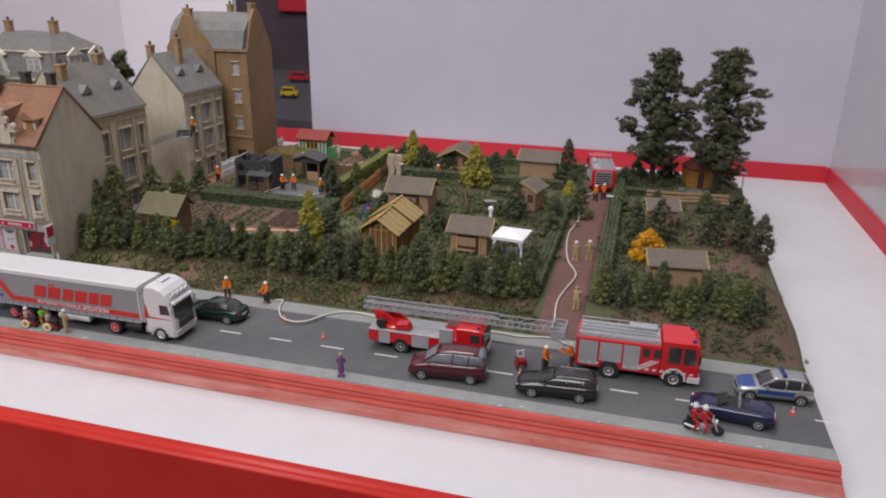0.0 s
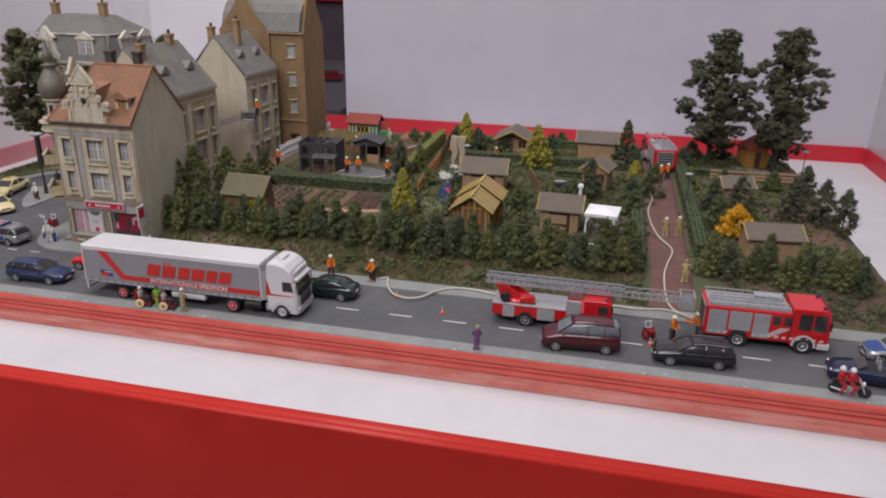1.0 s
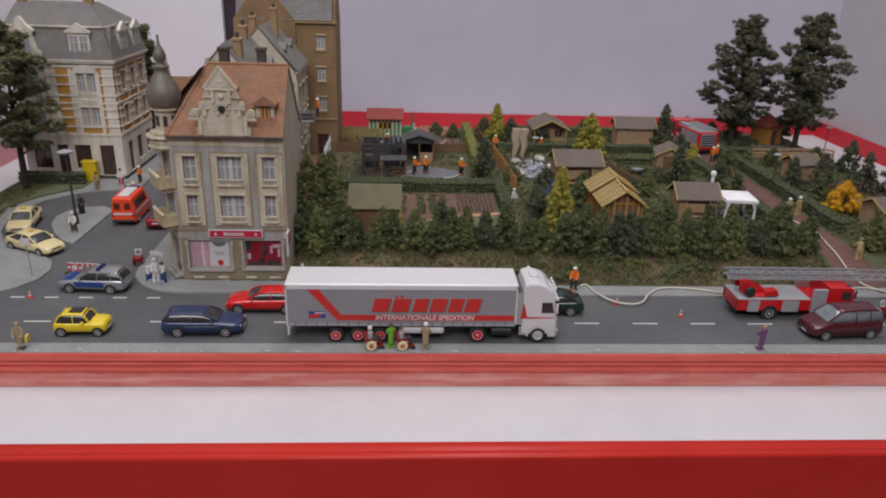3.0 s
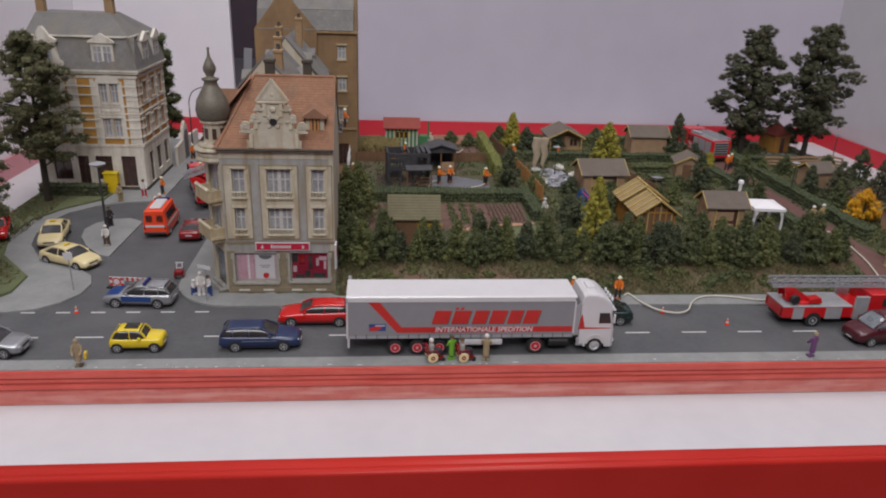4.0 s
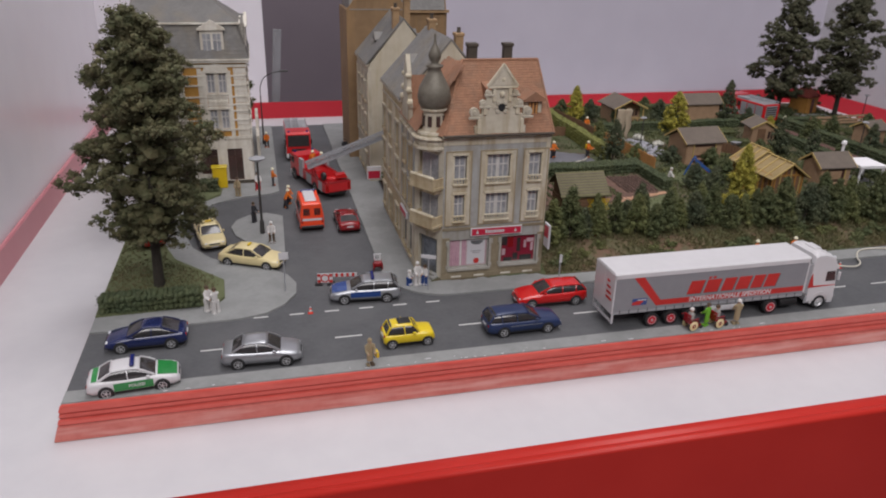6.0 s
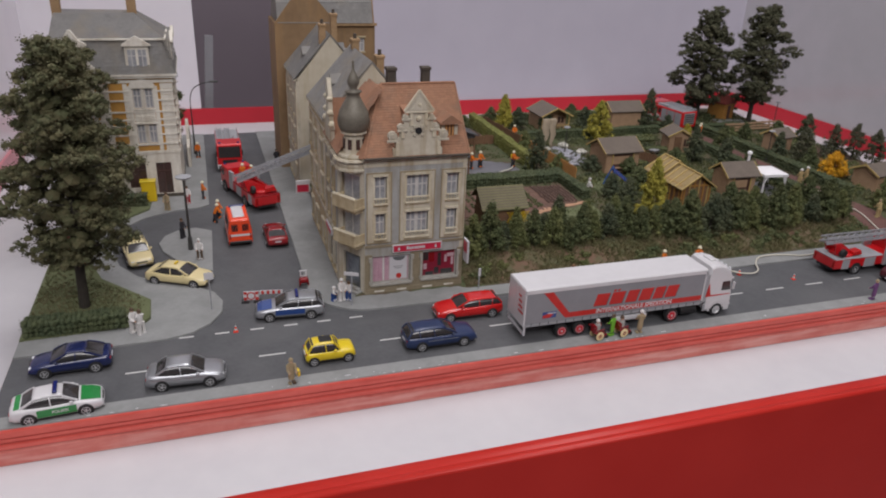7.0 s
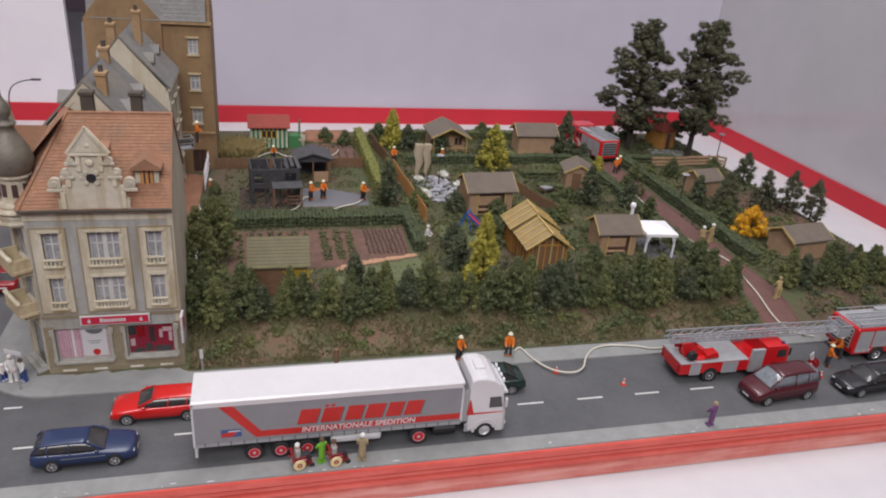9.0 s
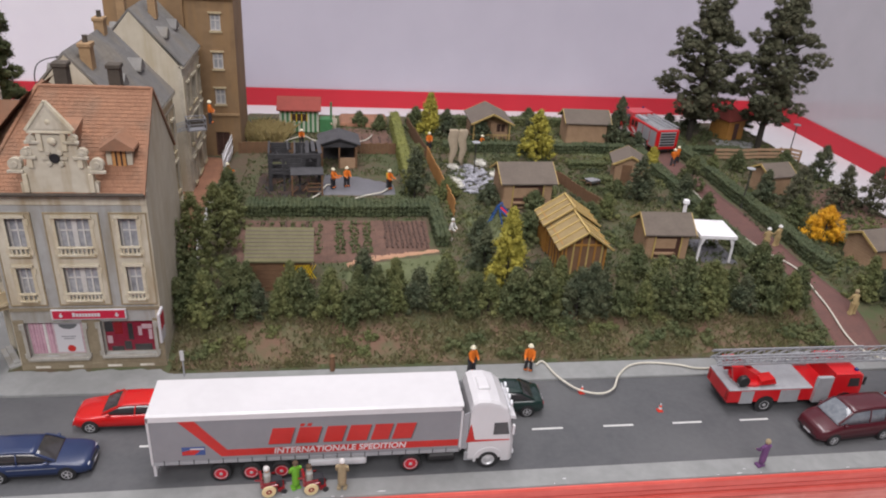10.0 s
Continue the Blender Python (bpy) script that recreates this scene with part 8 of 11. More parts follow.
# the front shed with lattice
fs = thing("garden_shed", "low shed with a mossy felt roof and yellow lattice", "shed", (-19.85, 12.85, ground(-19.85, 12.85)), -1)
for k in range(7):
    for s in (-1, 1):
        bm = B()
        box(bm, -1.75, s * 1.05 - 0.05, 0.28 * k, 1.75, s * 1.05 + 0.05, 0.28 * k + 0.26)
        part("board", bm, M_FENCE, fs)
        bm = B()
        box(bm, s * 1.75 - 0.05, -0.998, 0.28 * k, s * 1.75 + 0.05, 0.998, 0.28 * k + 0.26)
        part("board", bm, M_FENCE, fs)
bm = B()
prism(bm, [(-1.35, 2.06), (-1.35, 2.16), (0.3, 3.60), (1.5, 2.56), (1.5, 2.46), (0.3, 3.50)], "x", -2.0, 2.0)
rf = part("roof", bm, M_MOSSFELT, fs, "mossy green-grey felt roof")
for e in (-1.72, 1.68):
    bm = B()
    prism(bm, [(-1.0, 1.9), (1.0, 1.9), (1.0, 2.85), (0.3, 3.46), (-1.0, 2.33)], "x", e, e + 0.05)
    part("gable", bm, M_FENCE, fs)
bm = B()
for k in range(1, 9):
    y, z = -1.35 + 1.65 * k / 9, 2.165 + 1.44 * k / 9
    hexa(bm, [(-2.0, y - 0.02, z - 0.018), (2.0, y - 0.02, z - 0.018), (2.0, y + 0.02, z + 0.018), (-2.0, y + 0.02, z + 0.018), (-2.0, y - 0.02, z + 0.006), (2.0, y - 0.02, z + 0.006), (2.0, y + 0.02, z + 0.04), (-2.0, y + 0.02, z + 0.04)])
tagged(part("felt_seam", bm, M_FELT, rf), kind="stuff")
bm = B()
for k in range(9):
    x = 0.25 + k * 0.17
    beam(bm, (x, -1.13, 0.9), (x + 0.5, -1.13, 1.8), 0.04)
    beam(bm, (x + 0.5, -1.15, 0.9), (x, -1.15, 1.8), 0.04)
tagged(part("lattice", bm, M_SIGNYELLOW, fs, "yellow diamond lattice"), kind="stuff")

# the half-built pine hut: a front room and a slightly wider, higher back room
st = thing("pine_hut", "half-built pine hut with battened roof boards and open stud walls", "hut", (-0.5, 15.9, ground(-0.5, 15.9)), -1)


def hut_room(y0, y1, hw, eave, ridge, over, bays):
    """One gabled room: brown boards behind bright studs, roof boards with pale battens across."""
    bm = B()
    for x in (-hw, hw):
        for k in range(4):
            y = y0 + (y1 - y0) * k / 3
            beam(bm, (x, y, 0), (x, y, eave), 0.12)
        beam(bm, (x, y0, eave), (x, y1, eave), 0.13)
    for y in (y0, y1):
        beam(bm, (-hw, y, eave), (hw, y, eave), 0.13)
    part("frame", bm, M_PINE, st)
    pitch = (ridge - eave) / hw
    bm = B()
    prism(bm, [(-hw + 0.07, 0.02), (hw - 0.07, 0.02), (hw - 0.07, eave + 0.02), (0, ridge - 0.08), (-hw + 0.07, eave + 0.02)], "y", y0 + 0.01, y0 + 0.06)
    part("wall", bm, M_FENCE, st, "brown boarded gable wall")
    for s in (-1, 1):
        bm = B()
        box(bm, s * (hw - 0.03) - 0.03, y0 + 0.07, 0.02, s * (hw - 0.03) + 0.03, y1 - 0.07, eave - 0.07)
        part("wall", bm, M_FENCE, st)
    for k in range(6):
        x = -hw + (k + 0.5) * hw / 3
        bm = B()
        bbox(bm, x - 0.06, y0 - 0.07, 0.02, x + 0.06, y0 + 0.009, ridge - abs(x) * pitch - 0.1, 0.01)
        part("stud", bm, M_PINE2 if k % 2 else M_PINE, st)
    for k in range(5):
        y = y0 + (k + 0.5) * (y1 - y0) / 5
        bm = B()
        bbox(bm, -hw - 0.09, y - 0.06, 0.02, -hw - 0.001, y + 0.06, eave - 0.07, 0.01)
        part("stud", bm, M_PINE, st)
    hx = hw + over
    ze = ridge - hx * pitch
    for s in (-1, 1):
        for k in range(bays):
            a, b = y0 - 0.45 + (y1 - y0 + 0.6) * k / bays + 0.01, y0 - 0.45 + (y1 - y0 + 0.6) * (k + 1) / bays - 0.01
            bm = B()
            hexa(bm, [(0, a, ridge), (0, b, ridge), (s * hx, b, ze), (s * hx, a, ze), (0, a, ridge + 0.07), (0, b, ridge + 0.07), (s * hx, b, ze + 0.07), (s * hx, a, ze + 0.07)])
            bmesh.ops.recalc_face_normals(bm, faces=bm.faces[:])
            part("roof_board", bm, M_STRAWBOARD, st)
        for k in range(bays + 1):
            y = y0 - 0.45 + (y1 - y0 + 0.6) * k / bays
            bm = B()
            beam(bm, (0, y, ridge + 0.10), (s * (hx + 0.04), y, ze + 0.09), 0.11, 0.10)
            part("batten", bm, M_PINE2, st, "pale pine batten")
    bm = B()
    beam(bm, (0, y0 - 0.5, ridge + 0.13), (0, y1 + 0.2, ridge + 0.13), 0.14, 0.1)
    part("ridge_board", bm, M_PINE2, st)


hut_room(-2.5, 0.9, 1.45, 2.2, 3.2, 0.36, 4)
hut_room(0.95, 2.9, 1.60, 2.35, 3.42, 0.40, 3)

# the green striped shed
gs = thing("striped_shed", "green and white striped shed with a red roof", "shed", (-19.9, 43.3, ground(-19.9, 43.3)), 0)
for k in range(17):
    x = -1.75 + k * 3.5 / 16
    bm = B()
    box(bm, x - 0.105, -0.95, 0.05, x + 0.105, -0.87, 2.25)
    part("board", bm, M_SHEDGREEN if k % 2 else M_SHEDWHITE, gs)
bm = B()
box(bm, -1.8, -0.865, 0.0, 1.8, 1.0, 2.25)
part("wall", bm, M_SHEDGREEN, gs)
bm = B()
hexa(bm, [(-2.1, -1.35, 2.2), (2.1, -1.35, 2.2), (2.1, 0.2, 3.15), (-2.1, 0.2, 3.15), (-2.1, -1.35, 2.32), (2.1, -1.35, 2.32), (2.1, 0.2, 3.27), (-2.1, 0.2, 3.27)])
hexa(bm, [(-2.1, 0.2, 3.15), (2.1, 0.2, 3.15), (2.1, 1.4, 2.2), (-2.1, 1.4, 2.2), (-2.1, 0.2, 3.27), (2.1, 0.2, 3.27), (2.1, 1.4, 2.32), (-2.1, 1.4, 2.32)])
part("roof", bm, M_SHEDRED, gs, "dull red felt roof")
bm = B()
box(bm, -0.75, -0.98, 1.15, 0.75, -0.951, 1.85)
w_ = part("window", bm, M_DARKPANE, gs)
bm = B()
for x in (-0.75, -0.25, 0.25, 0.75):
    box(bm, x - 0.04, -1.0, 1.1, x + 0.04, -0.981, 1.9)
part("window_bar", bm, M_SIGNYELLOW, w_)
bm = B()
bbox(bm, 1.95, -0.9, 0.0, 3.2, 0.2, 1.35, 0.03)
part("lean_to", bm, M_SHEDGREEN, gs)
bm = B()
rod(bm, (3.05, -0.7, 0), (3.05, -0.7, 3.0), 0.10, n=8)
part("post", bm, M_SHEDGREEN, gs)

# the burnt hut and its neighbour
bh = thing("burnt_hut", "burnt-out charred wooden hut, roof partly gone", "hut", (-19.7, 28.9, ground(-19.7, 28.9)), 4)
rng = random.Random(5)
for x in (-2.0, -0.9, 0.3, 1.9):
    for y in (-1.4, 1.5):
        bm = B()
        beam(bm, (x, y, 0), (x + rng.uniform(-.05, .05), y, 3.05 + rng.uniform(-.15, .05)), 0.13)
        part("charred_post", bm, M_CHAR, bh)
for x0, x1, z0, z1 in ((-2.05, -1.75, 0.0, 3.05), (-1.05, -0.75, 1.5, 3.05), (0.45, 0.75, 1.5, 3.05), (1.6, 1.95, 1.5, 3.05), (-2.05, 1.95, 1.45, 1.95), (-2.05, 1.95, 2.72, 3.1), (-0.75, 0.45, 1.95, 2.72)):
    n = max(1, round((z1 - z0) / 0.2))
    for k in range(n):
        bm = B()
        z = z0 + (z1 - z0) * k / n
        bbox(bm, x0 + rng.uniform(0, .06), -1.46 - rng.uniform(0, .02), z, x1 - rng.uniform(0, .06), -1.36, z + 0.185, 0.012)
        part("charred_board", bm, M_CHAR, bh)
for k in range(15):
    z = k * 0.205
    for x0, x1 in ((-2.05, -0.2), (-0.1, 1.95)):
        if rng.random() < 0.15:
            continue
        bm = B()
        bbox(bm, x0 + rng.uniform(0, .2), 1.45, z, x1 - rng.uniform(0, .25), 1.55, z + 0.19, 0.012)
        part("charred_board", bm, M_CHAR, bh)
    bm = B()
    bbox(bm, -2.08, -1.35, z, -1.98, 1.45 - rng.uniform(0, .5), z + 0.19, 0.012)
    part("charred_board", bm, M_CHAR, bh)
    bm = B()
    bbox(bm, 1.88, -0.2 - rng.uniform(0, .9), z, 1.98, 1.45, z + 0.19, 0.012)
    part("charred_board", bm, M_CHAR, bh)
for k in range(9):
    if k in (1, 2, 5):
        continue
    x = -2.0 + k * 0.49
    bm = B()
    beam(bm, (x, -1.35 + (rng.uniform(0.4, 1.6) if k % 2 else 0), 3.12), (x + rng.uniform(-.1, .1), 1.6, 3.16), 0.30 if k > 5 else 0.12, 0.07)
    part("roof_remnant", bm, M_CHAR2 if k % 3 else M_CHAR, bh)
bm = B()
hexa(bm, [(-0.4, -2.5, 1.72), (2.1, -2.5, 1.72), (2.1, -1.47, 1.95), (-0.4, -1.47, 1.95), (-0.4, -2.5, 1.80), (2.1, -2.5, 1.80), (2.1, -1.47, 2.03), (-0.4, -1.47, 2.03)])
part("porch_roof", bm, M_CHAR2, bh)
for x in (-0.3, 2.0):
    bm = B()
    beam(bm, (x, -2.4, 0), (x, -2.4, 1.73), 0.12)
    part("porch_post", bm, M_FENCE, bh)
for z in (0.35, 0.7, 1.0):
    bm = B()
    beam(bm, (0.9, -2.4, z), (2.0, -2.4, z), 0.07)
    part("porch_rail", bm, M_FENCE, bh)

for k in range(16):
    x, y, a = rng.uniform(-2.9, 2.0), rng.uniform(-3.2, 0.6), rng.uniform(0, 3.1)
    q = rng.uniform(0.3, 0.9)
    bm = B()
    beam(bm, (x, y, 0.05), (x + q * math.cos(a), y + q * math.sin(a), 0.05 + rng.uniform(0, .25)), 0.10, 0.06)
    part("fallen_timber", bm, M_CHAR if k % 3 else M_FENCE, bh)
for k in range(5):
    x = -1.8 + 0.75 * k
    bm = B()
    beam(bm, (x, -1.5, rng.uniform(2.2, 2.9)), (x + rng.uniform(-.5, .5), -1.1 + rng.uniform(0, 1.5), 3.2 + rng.uniform(-.1, .25)), 0.09, 0.07)
    part("charred_rafter", bm, M_CHAR, bh)

gb = thing("scorched_shelter", "open garden shelter with a sooty grey roof", "shelter", (-16.2, 34.0, ground(-16.2, 34.0)), 2)
for q in (-1, 1):
    bm = B()
    hexa(bm, [(0, -1.6, 2.75), (0, 1.4, 2.75), (q * 1.8, 1.4, 2.18), (q * 1.8, -1.6, 2.18), (0, -1.6, 2.86), (0, 1.4, 2.86), (q * 1.8, 1.4, 2.29), (q * 1.8, -1.6, 2.29)])
    bmesh.ops.recalc_face_normals(bm, faces=bm.faces[:])
    part("roof_slope", bm, M_CHAR2, gb)
bm = B()
prism(bm, [(-1.5, 1.95), (1.5, 1.95), (1.5, 2.2), (0, 2.7), (-1.5, 2.2)], "y", -1.3, -1.2)
part("gable", bm, M_CHAR, gb)
bm = B()
box(bm, -0.06, -1.3, 0, 0.06, -1.2, 1.95)
part("post", bm, M_FENCE, gb)
bm = B()
box(bm, 0.06, -1.24, 0, 1.38, -1.2, 1.0)
part("wall", bm, M_CABIN, gb)
for x in (-1.45, 1.45):
    for y in (-1.25, 1.2):
        bm = B()
        beam(bm, (x, y, 0), (x, y, 2.0), 0.15)
        part("post", bm, M_FENCE, gb)
bm = B()
box(bm, -1.4, 1.1, 0, 1.4, 1.2, 1.9)
part("back_wall", bm, M_CHAR, gb)

# white party tent
tn = thing("party_tent", "white open party tent on four legs", "tent", (9.8, 16.3, ground(9.8, 16.3)), -6)
for x in (-1.15, 1.15):
    for y in (-1.25, 1.25):
        bm = B()
        beam(bm, (x, y, 0), (x, y, 2.0), 0.14)
        hexa(bm, [(x - 0.07, y - 0.07, 1.2), (x + 0.07, y - 0.07, 1.2), (x + 0.07, y + 0.07, 1.2), (x - 0.07, y + 0.07, 1.2), (x - (0.07 if x < 0 else 0.35), y - 0.07, 2.0), (x + (0.35 if x < 0 else 0.07), y - 0.07, 2.0), (x + (0.35 if x < 0 else 0.07), y + 0.07, 2.0), (x - (0.07 if x < 0 else 0.35), y + 0.07, 2.0)])
        part("leg", bm, M_TENT, tn)
bm = B()
hexa(bm, [(-1.3, -1.4, 1.82), (1.3, -1.4, 1.82), (1.3, 1.4, 1.82), (-1.3, 1.4, 1.82), (-1.3, -1.4, 2.06), (1.3, -1.4, 2.06), (1.3, 1.4, 2.06), (-1.3, 1.4, 2.06)])
hexa(bm, [(-1.28, -1.38, 2.061), (1.28, -1.38, 2.061), (1.28, 1.38, 2.061), (-1.28, 1.38, 2.061), (-0.05, -0.05, 2.42), (0.05, -0.05, 2.42), (0.05, 0.05, 2.42), (-0.05, 0.05, 2.42)])
part("canopy", bm, M_TENT, tn)
# heap of white ware beside the hedge
pw = thing("picnic_heap", "small heap of white picnic ware on the grass", "picnic ware", (8.6, 13.2, ground(8.6, 13.2)))
bm = B()
for k in range(6):
    lathe(bm, [(0.16, 0.02), (0.20, 0.10), (0.12, 0.18)], 8, (-0.5 + 0.22 * k, 0.1 * (k % 3), 0))
part("ware", bm, M_TENT, pw)

# pine gazebo under the big trees
gp = thing("pine_gazebo", "orange pine gazebo with a brown pyramid roof", "gazebo", (25.4, 43.8, ground(25.4, 43.8)), 20)
for k in range(4):
    for j in range(8):
        u = -1.05 + j * 0.3
        bm = B()
        box(bm, u - 0.13, -1.22, 0.0, u + 0.13, -1.14, 2.1)
        bmesh.ops.rotate(bm, verts=bm.verts, cent=(0, 0, 0), matrix=Matrix.Rotation(radians(90 * k), 3, "Z"))
        part("board", bm, M_PINE, gp)
bm = B()
box(bm, -0.35, -1.26, 0, 0.3, -1.225, 1.8)
part("doorway", bm, M_BROWNDOOR, gp)
bm = B()
lathe(bm, [(1.9, 2.05), (1.95, 2.15), (0.12, 3.5), (0.02, 3.6)], 4, (0, 0, 0))
bmesh.ops.rotate(bm, verts=bm.verts, cent=(0, 0, 0), matrix=Matrix.Rotation(radians(45), 3, "Z"))
part("roof", bm, M_SHEDRED, gp, "brown-red pyramid roof")


# ---- fences, posts ----
def board_fence(name, label, p, q, h, board_w, gap, m, post_m=None, flat=False):
    """Upright boards between two points; each a part."""
    (x0, y0), (x1, y1) = p, q
    L_ = math.hypot(x1 - x0, y1 - y0)
    f = thing(name, label, "fence", (x0, y0, 0), math.degrees(math.atan2(y1 - y0, x1 - x0)))
    ca, sa = (x1 - x0) / L_, (y1 - y0) / L_
    n = int(L_ / (board_w + gap))
    rng = random.Random(int(L_ * 100))
    for k in range(n):
        u = (k + 0.5) * L_ / n
        z = gz(x0 + ca * u, y0 + sa * u)
        bm = B()
        bbox(bm, u - board_w / 2, -0.03, z - 0.05, u + board_w / 2, 0.03, z + h * rng.uniform(0.95, 1.03), 0.008)
        part("board", bm, m, f)
    for zz in (0.3, 0.75):
        k = 0.0
        while k < L_ - 0.1:
            e = min(L_, k + 1.5)
            bm = B()
            beam(bm, (k, 0.06, gz(x0 + ca * k, y0 + sa * k) + h * zz), (e, 0.06, gz(x0 + ca * e, y0 + sa * e) + h * zz), 0.06, 0.08)
            k = e
            part("rail", bm, post_m or m, f)
    return f


board_fence("board_fence", "low brown board fence behind the lawns", (-25.0, 36.3), (-10.6, 36.6), 1.05, 0.34, 0.012, M_FENCE)
board_fence("board_fence", "brown board fence between two plots", (-9.3, 44.2), (-8.3, 35.0), 1.3, 0.30, 0.02, M_FENCE)
board_fence("orange_fence", "orange pine fence between two plots", (-8.3, 34.9), (-7.6, 22.8), 1.4, 0.34, 0.03, M_ORFENCE)
board_fence("white_fence", "white panel fence behind the houses", (-25.5, 45.5), (-25.6, 31.0), 1.65, 0.5, 0.006, M_TENT)
board_fence("white_fence", "white panel fence half hidden by bushes", (-25.6, 24.5), (-25.3, 15.5), 1.3, 0.45, 0.12, M_TENT)
board_fence("board_fence", "brown board fence beside the grey-roofed cabin", (2.0, 31.8), (4.6, 23.4), 1.0, 0.32, 0.02, M_FENCE)
rail = thing("rail_fence", "long wooden rail fence across the east plots", "fence", (20.2, 36.0, 0), 5)
for k in range(9):
    bm = B()
    z = gz(20.2 + k * 1.22, 36 + 0.1 * k)
    beam(bm, (k * 1.22, 0, z - 0.1), (k * 1.22, 0, z + 1.25), 0.14)
    part("post", bm, M_FENCE, rail)
for zz in (0.35, 0.7, 1.1):
    for k in range(8):
        bm = B()
        beam(bm, (k * 1.22, -0.09, gz(20.2 + k * 1.22, 36) + zz), ((k + 1) * 1.22, -0.09, gz(21.4 + k * 1.22, 36) + zz), 0.05, 0.24)
        part("rail", bm, M_CABIN, rail)


def lamp_post(x, y, h, label):
    z = gz(x, y) if x > -33 else PV
    l = thing("lamp_post", label, "lamp post", (x, y, z))
    bm = B()
    lathe(bm, [(0.12, 0), (0.09, 0.4), (0.055, 0.5), (0.045, h - 0.25)], 8)
    part("pole", bm, M_POST, l)
    bm = B()
    lathe(bm, [(0.05, h - 0.28), (0.34, h - 0.16), (0.36, h - 0.10), (0.06, h)], 12)
    part("shade", bm, M_DECK, l)


lamp_post(29.4, 37.9, 3.6, "slim dark park lamp by the fence")
lamp_post(16.95, 24.5, 3.6, "slim dark park lamp beside the path")
lamp_post(-4.6, 31.2, 3.2, "slim dark park lamp by the rock garden")
il = thing("street_lamp", "dark street lamp with a flat round head on the island", "street lamp", (-44.0, 16.7, PV))
bm = B()
lathe(bm, [(0.20, 0), (0.16, 1.0), (0.10, 1.1), (0.075, 5.7)], 10)
part("pole", bm, M_POST, il)
bm = B()
lathe(bm, [(0.12, 5.65), (0.55, 5.85), (0.60, 5.95), (0.10, 6.1)], 14)
part("lamp_head", bm, M_DECK, il)
sl = thing("street_lamp", "tall curved street lamp beside the side street", "street lamp", (-43.4, 43.0, PV))
bm = B()
lathe(bm, [(0.16, 0), (0.12, 0.8), (0.09, 0.9), (0.06, 5.2)], 10)
part("pole", bm, M_POST, sl)
cable("arm", [(0, 0, 5.2), (0.05, 0, 6.2), (0.45, 0, 7.1), (1.3, 0, 7.6), (2.3, 0, 7.8)], 0.055, M_POST, sl)
bm = B()
bbox(bm, 2.1, -0.18, 7.72, 3.0, 0.18, 7.88, 0.05)
part("lamp_head", bm, M_POST, sl)

# washing hung like two pale pelts
cl = thing("cloth_pair", "two pale beige cloths hanging from one line", "cloth", (-5.9, 33.0, ground(-5.9, 33.0)))
for x0, w, b in ((-0.42, 0.40, 0.0), (0.40, 0.36, 0.3)):
    bm = B()
    loft(bm, [[(x0 + k * w * s + 0.12 * math.sin(5 * z), 0.18 * math.sin(k * 3.0 + z) + 0.06 * d, z * 1.18) for k, d in ((-1, -1), (0, -1.4), (1, -1), (1, 1), (0, 1.2), (-1, 1))] for z, s in ((b, 0.25), (0.8, 0.5), (1.6, 0.85), (2.4, 1.05), (2.95, 1.1), (3.1, 0.9))])
    part("cloth", bm, M_CLOTH, cl, smooth=True)

# play frame
pf = thing("play_frame", "blue climbing frame with a red slide on the lawn", "play frame", (-4.1, 20.9, ground(-4.1, 20.9)), -35)
bm = B()
for y in (-0.42, 0.42):
    rod(bm, (-1.25, y, 0), (-0.55, y * 0.8, 1.75), 0.05, n=6)
    rod(bm, (0.1, y, 0), (-0.45, y * 0.8, 1.75), 0.05, n=6)
for k in range(5):
    rod(bm, (-1.14 + 0.14 * k, -0.4, 0.28 + 0.33 * k), (-1.14 + 0.14 * k, 0.4, 0.28 + 0.33 * k), 0.035, n=6)
rod(bm, (-0.5, -0.36, 1.75), (-0.5, 0.36, 1.75), 0.05, n=6)
part("frame", bm, M_BLUEPLAY, pf)
bm = B()
hexa(bm, [(-0.45, -0.28, 1.42), (1.35, -0.28, 0.16), (1.35, 0.28, 0.16), (-0.45, 0.28, 1.42), (-0.45, -0.28, 1.48), (1.35, -0.28, 0.22), (1.35, 0.28, 0.22), (-0.45, 0.28, 1.48)])
sc = part("slide", bm, M_FIRE, pf, "red slide chute")
for y in (-0.3, 0.3):
    bm = B()
    beam(bm, (-0.45, y, 1.56), (1.35, y, 0.30), 0.05, 0.14)
    part("slide_rail", bm, M_BLUEPLAY, sc)

# rock garden: single stones
rg = thing("rock_garden", "pale grey stones heaped round a pond", "rock garden", (-4.9, 30.4, ground(-4.9, 30.4)))
rng = random.Random(11)
stones = []
for k in range(5):
    bm = B()
    bmesh.ops.create_icosphere(bm, subdivisions=1, radius=0.34)
    for v in bm.verts:
        v.co *= 0.75 + 0.5 * noise.noise(v.co * 3 + Vector((k * 7, 0, 0)))
        v.co.z *= 0.6
    bm.transform(Matrix.Scale(U, 4))
    me = bpy.data.meshes.new("stone")
    bm.to_mesh(me)
    bm.free()
    me.materials.append(M_ROCK)
    stones.append(me)
for k in range(190):
    a, r = rng.uniform(0, 6.28), math.sqrt(rng.random())
    x, y = 1.75 * r * math.cos(a), 3.3 * r * math.sin(a)
    ob = new("stone", stones[k % 5])
    ob.parent = rg
    s = rng.uniform(0.45, 1.15)
    ob.matrix_basis = spot(x, y, gz(-4.9 + x, 30.4 + y) - gz(-4.9, 30.4) + 0.08 + 0.2 * (1 - r), rng.uniform(0, 360), s)

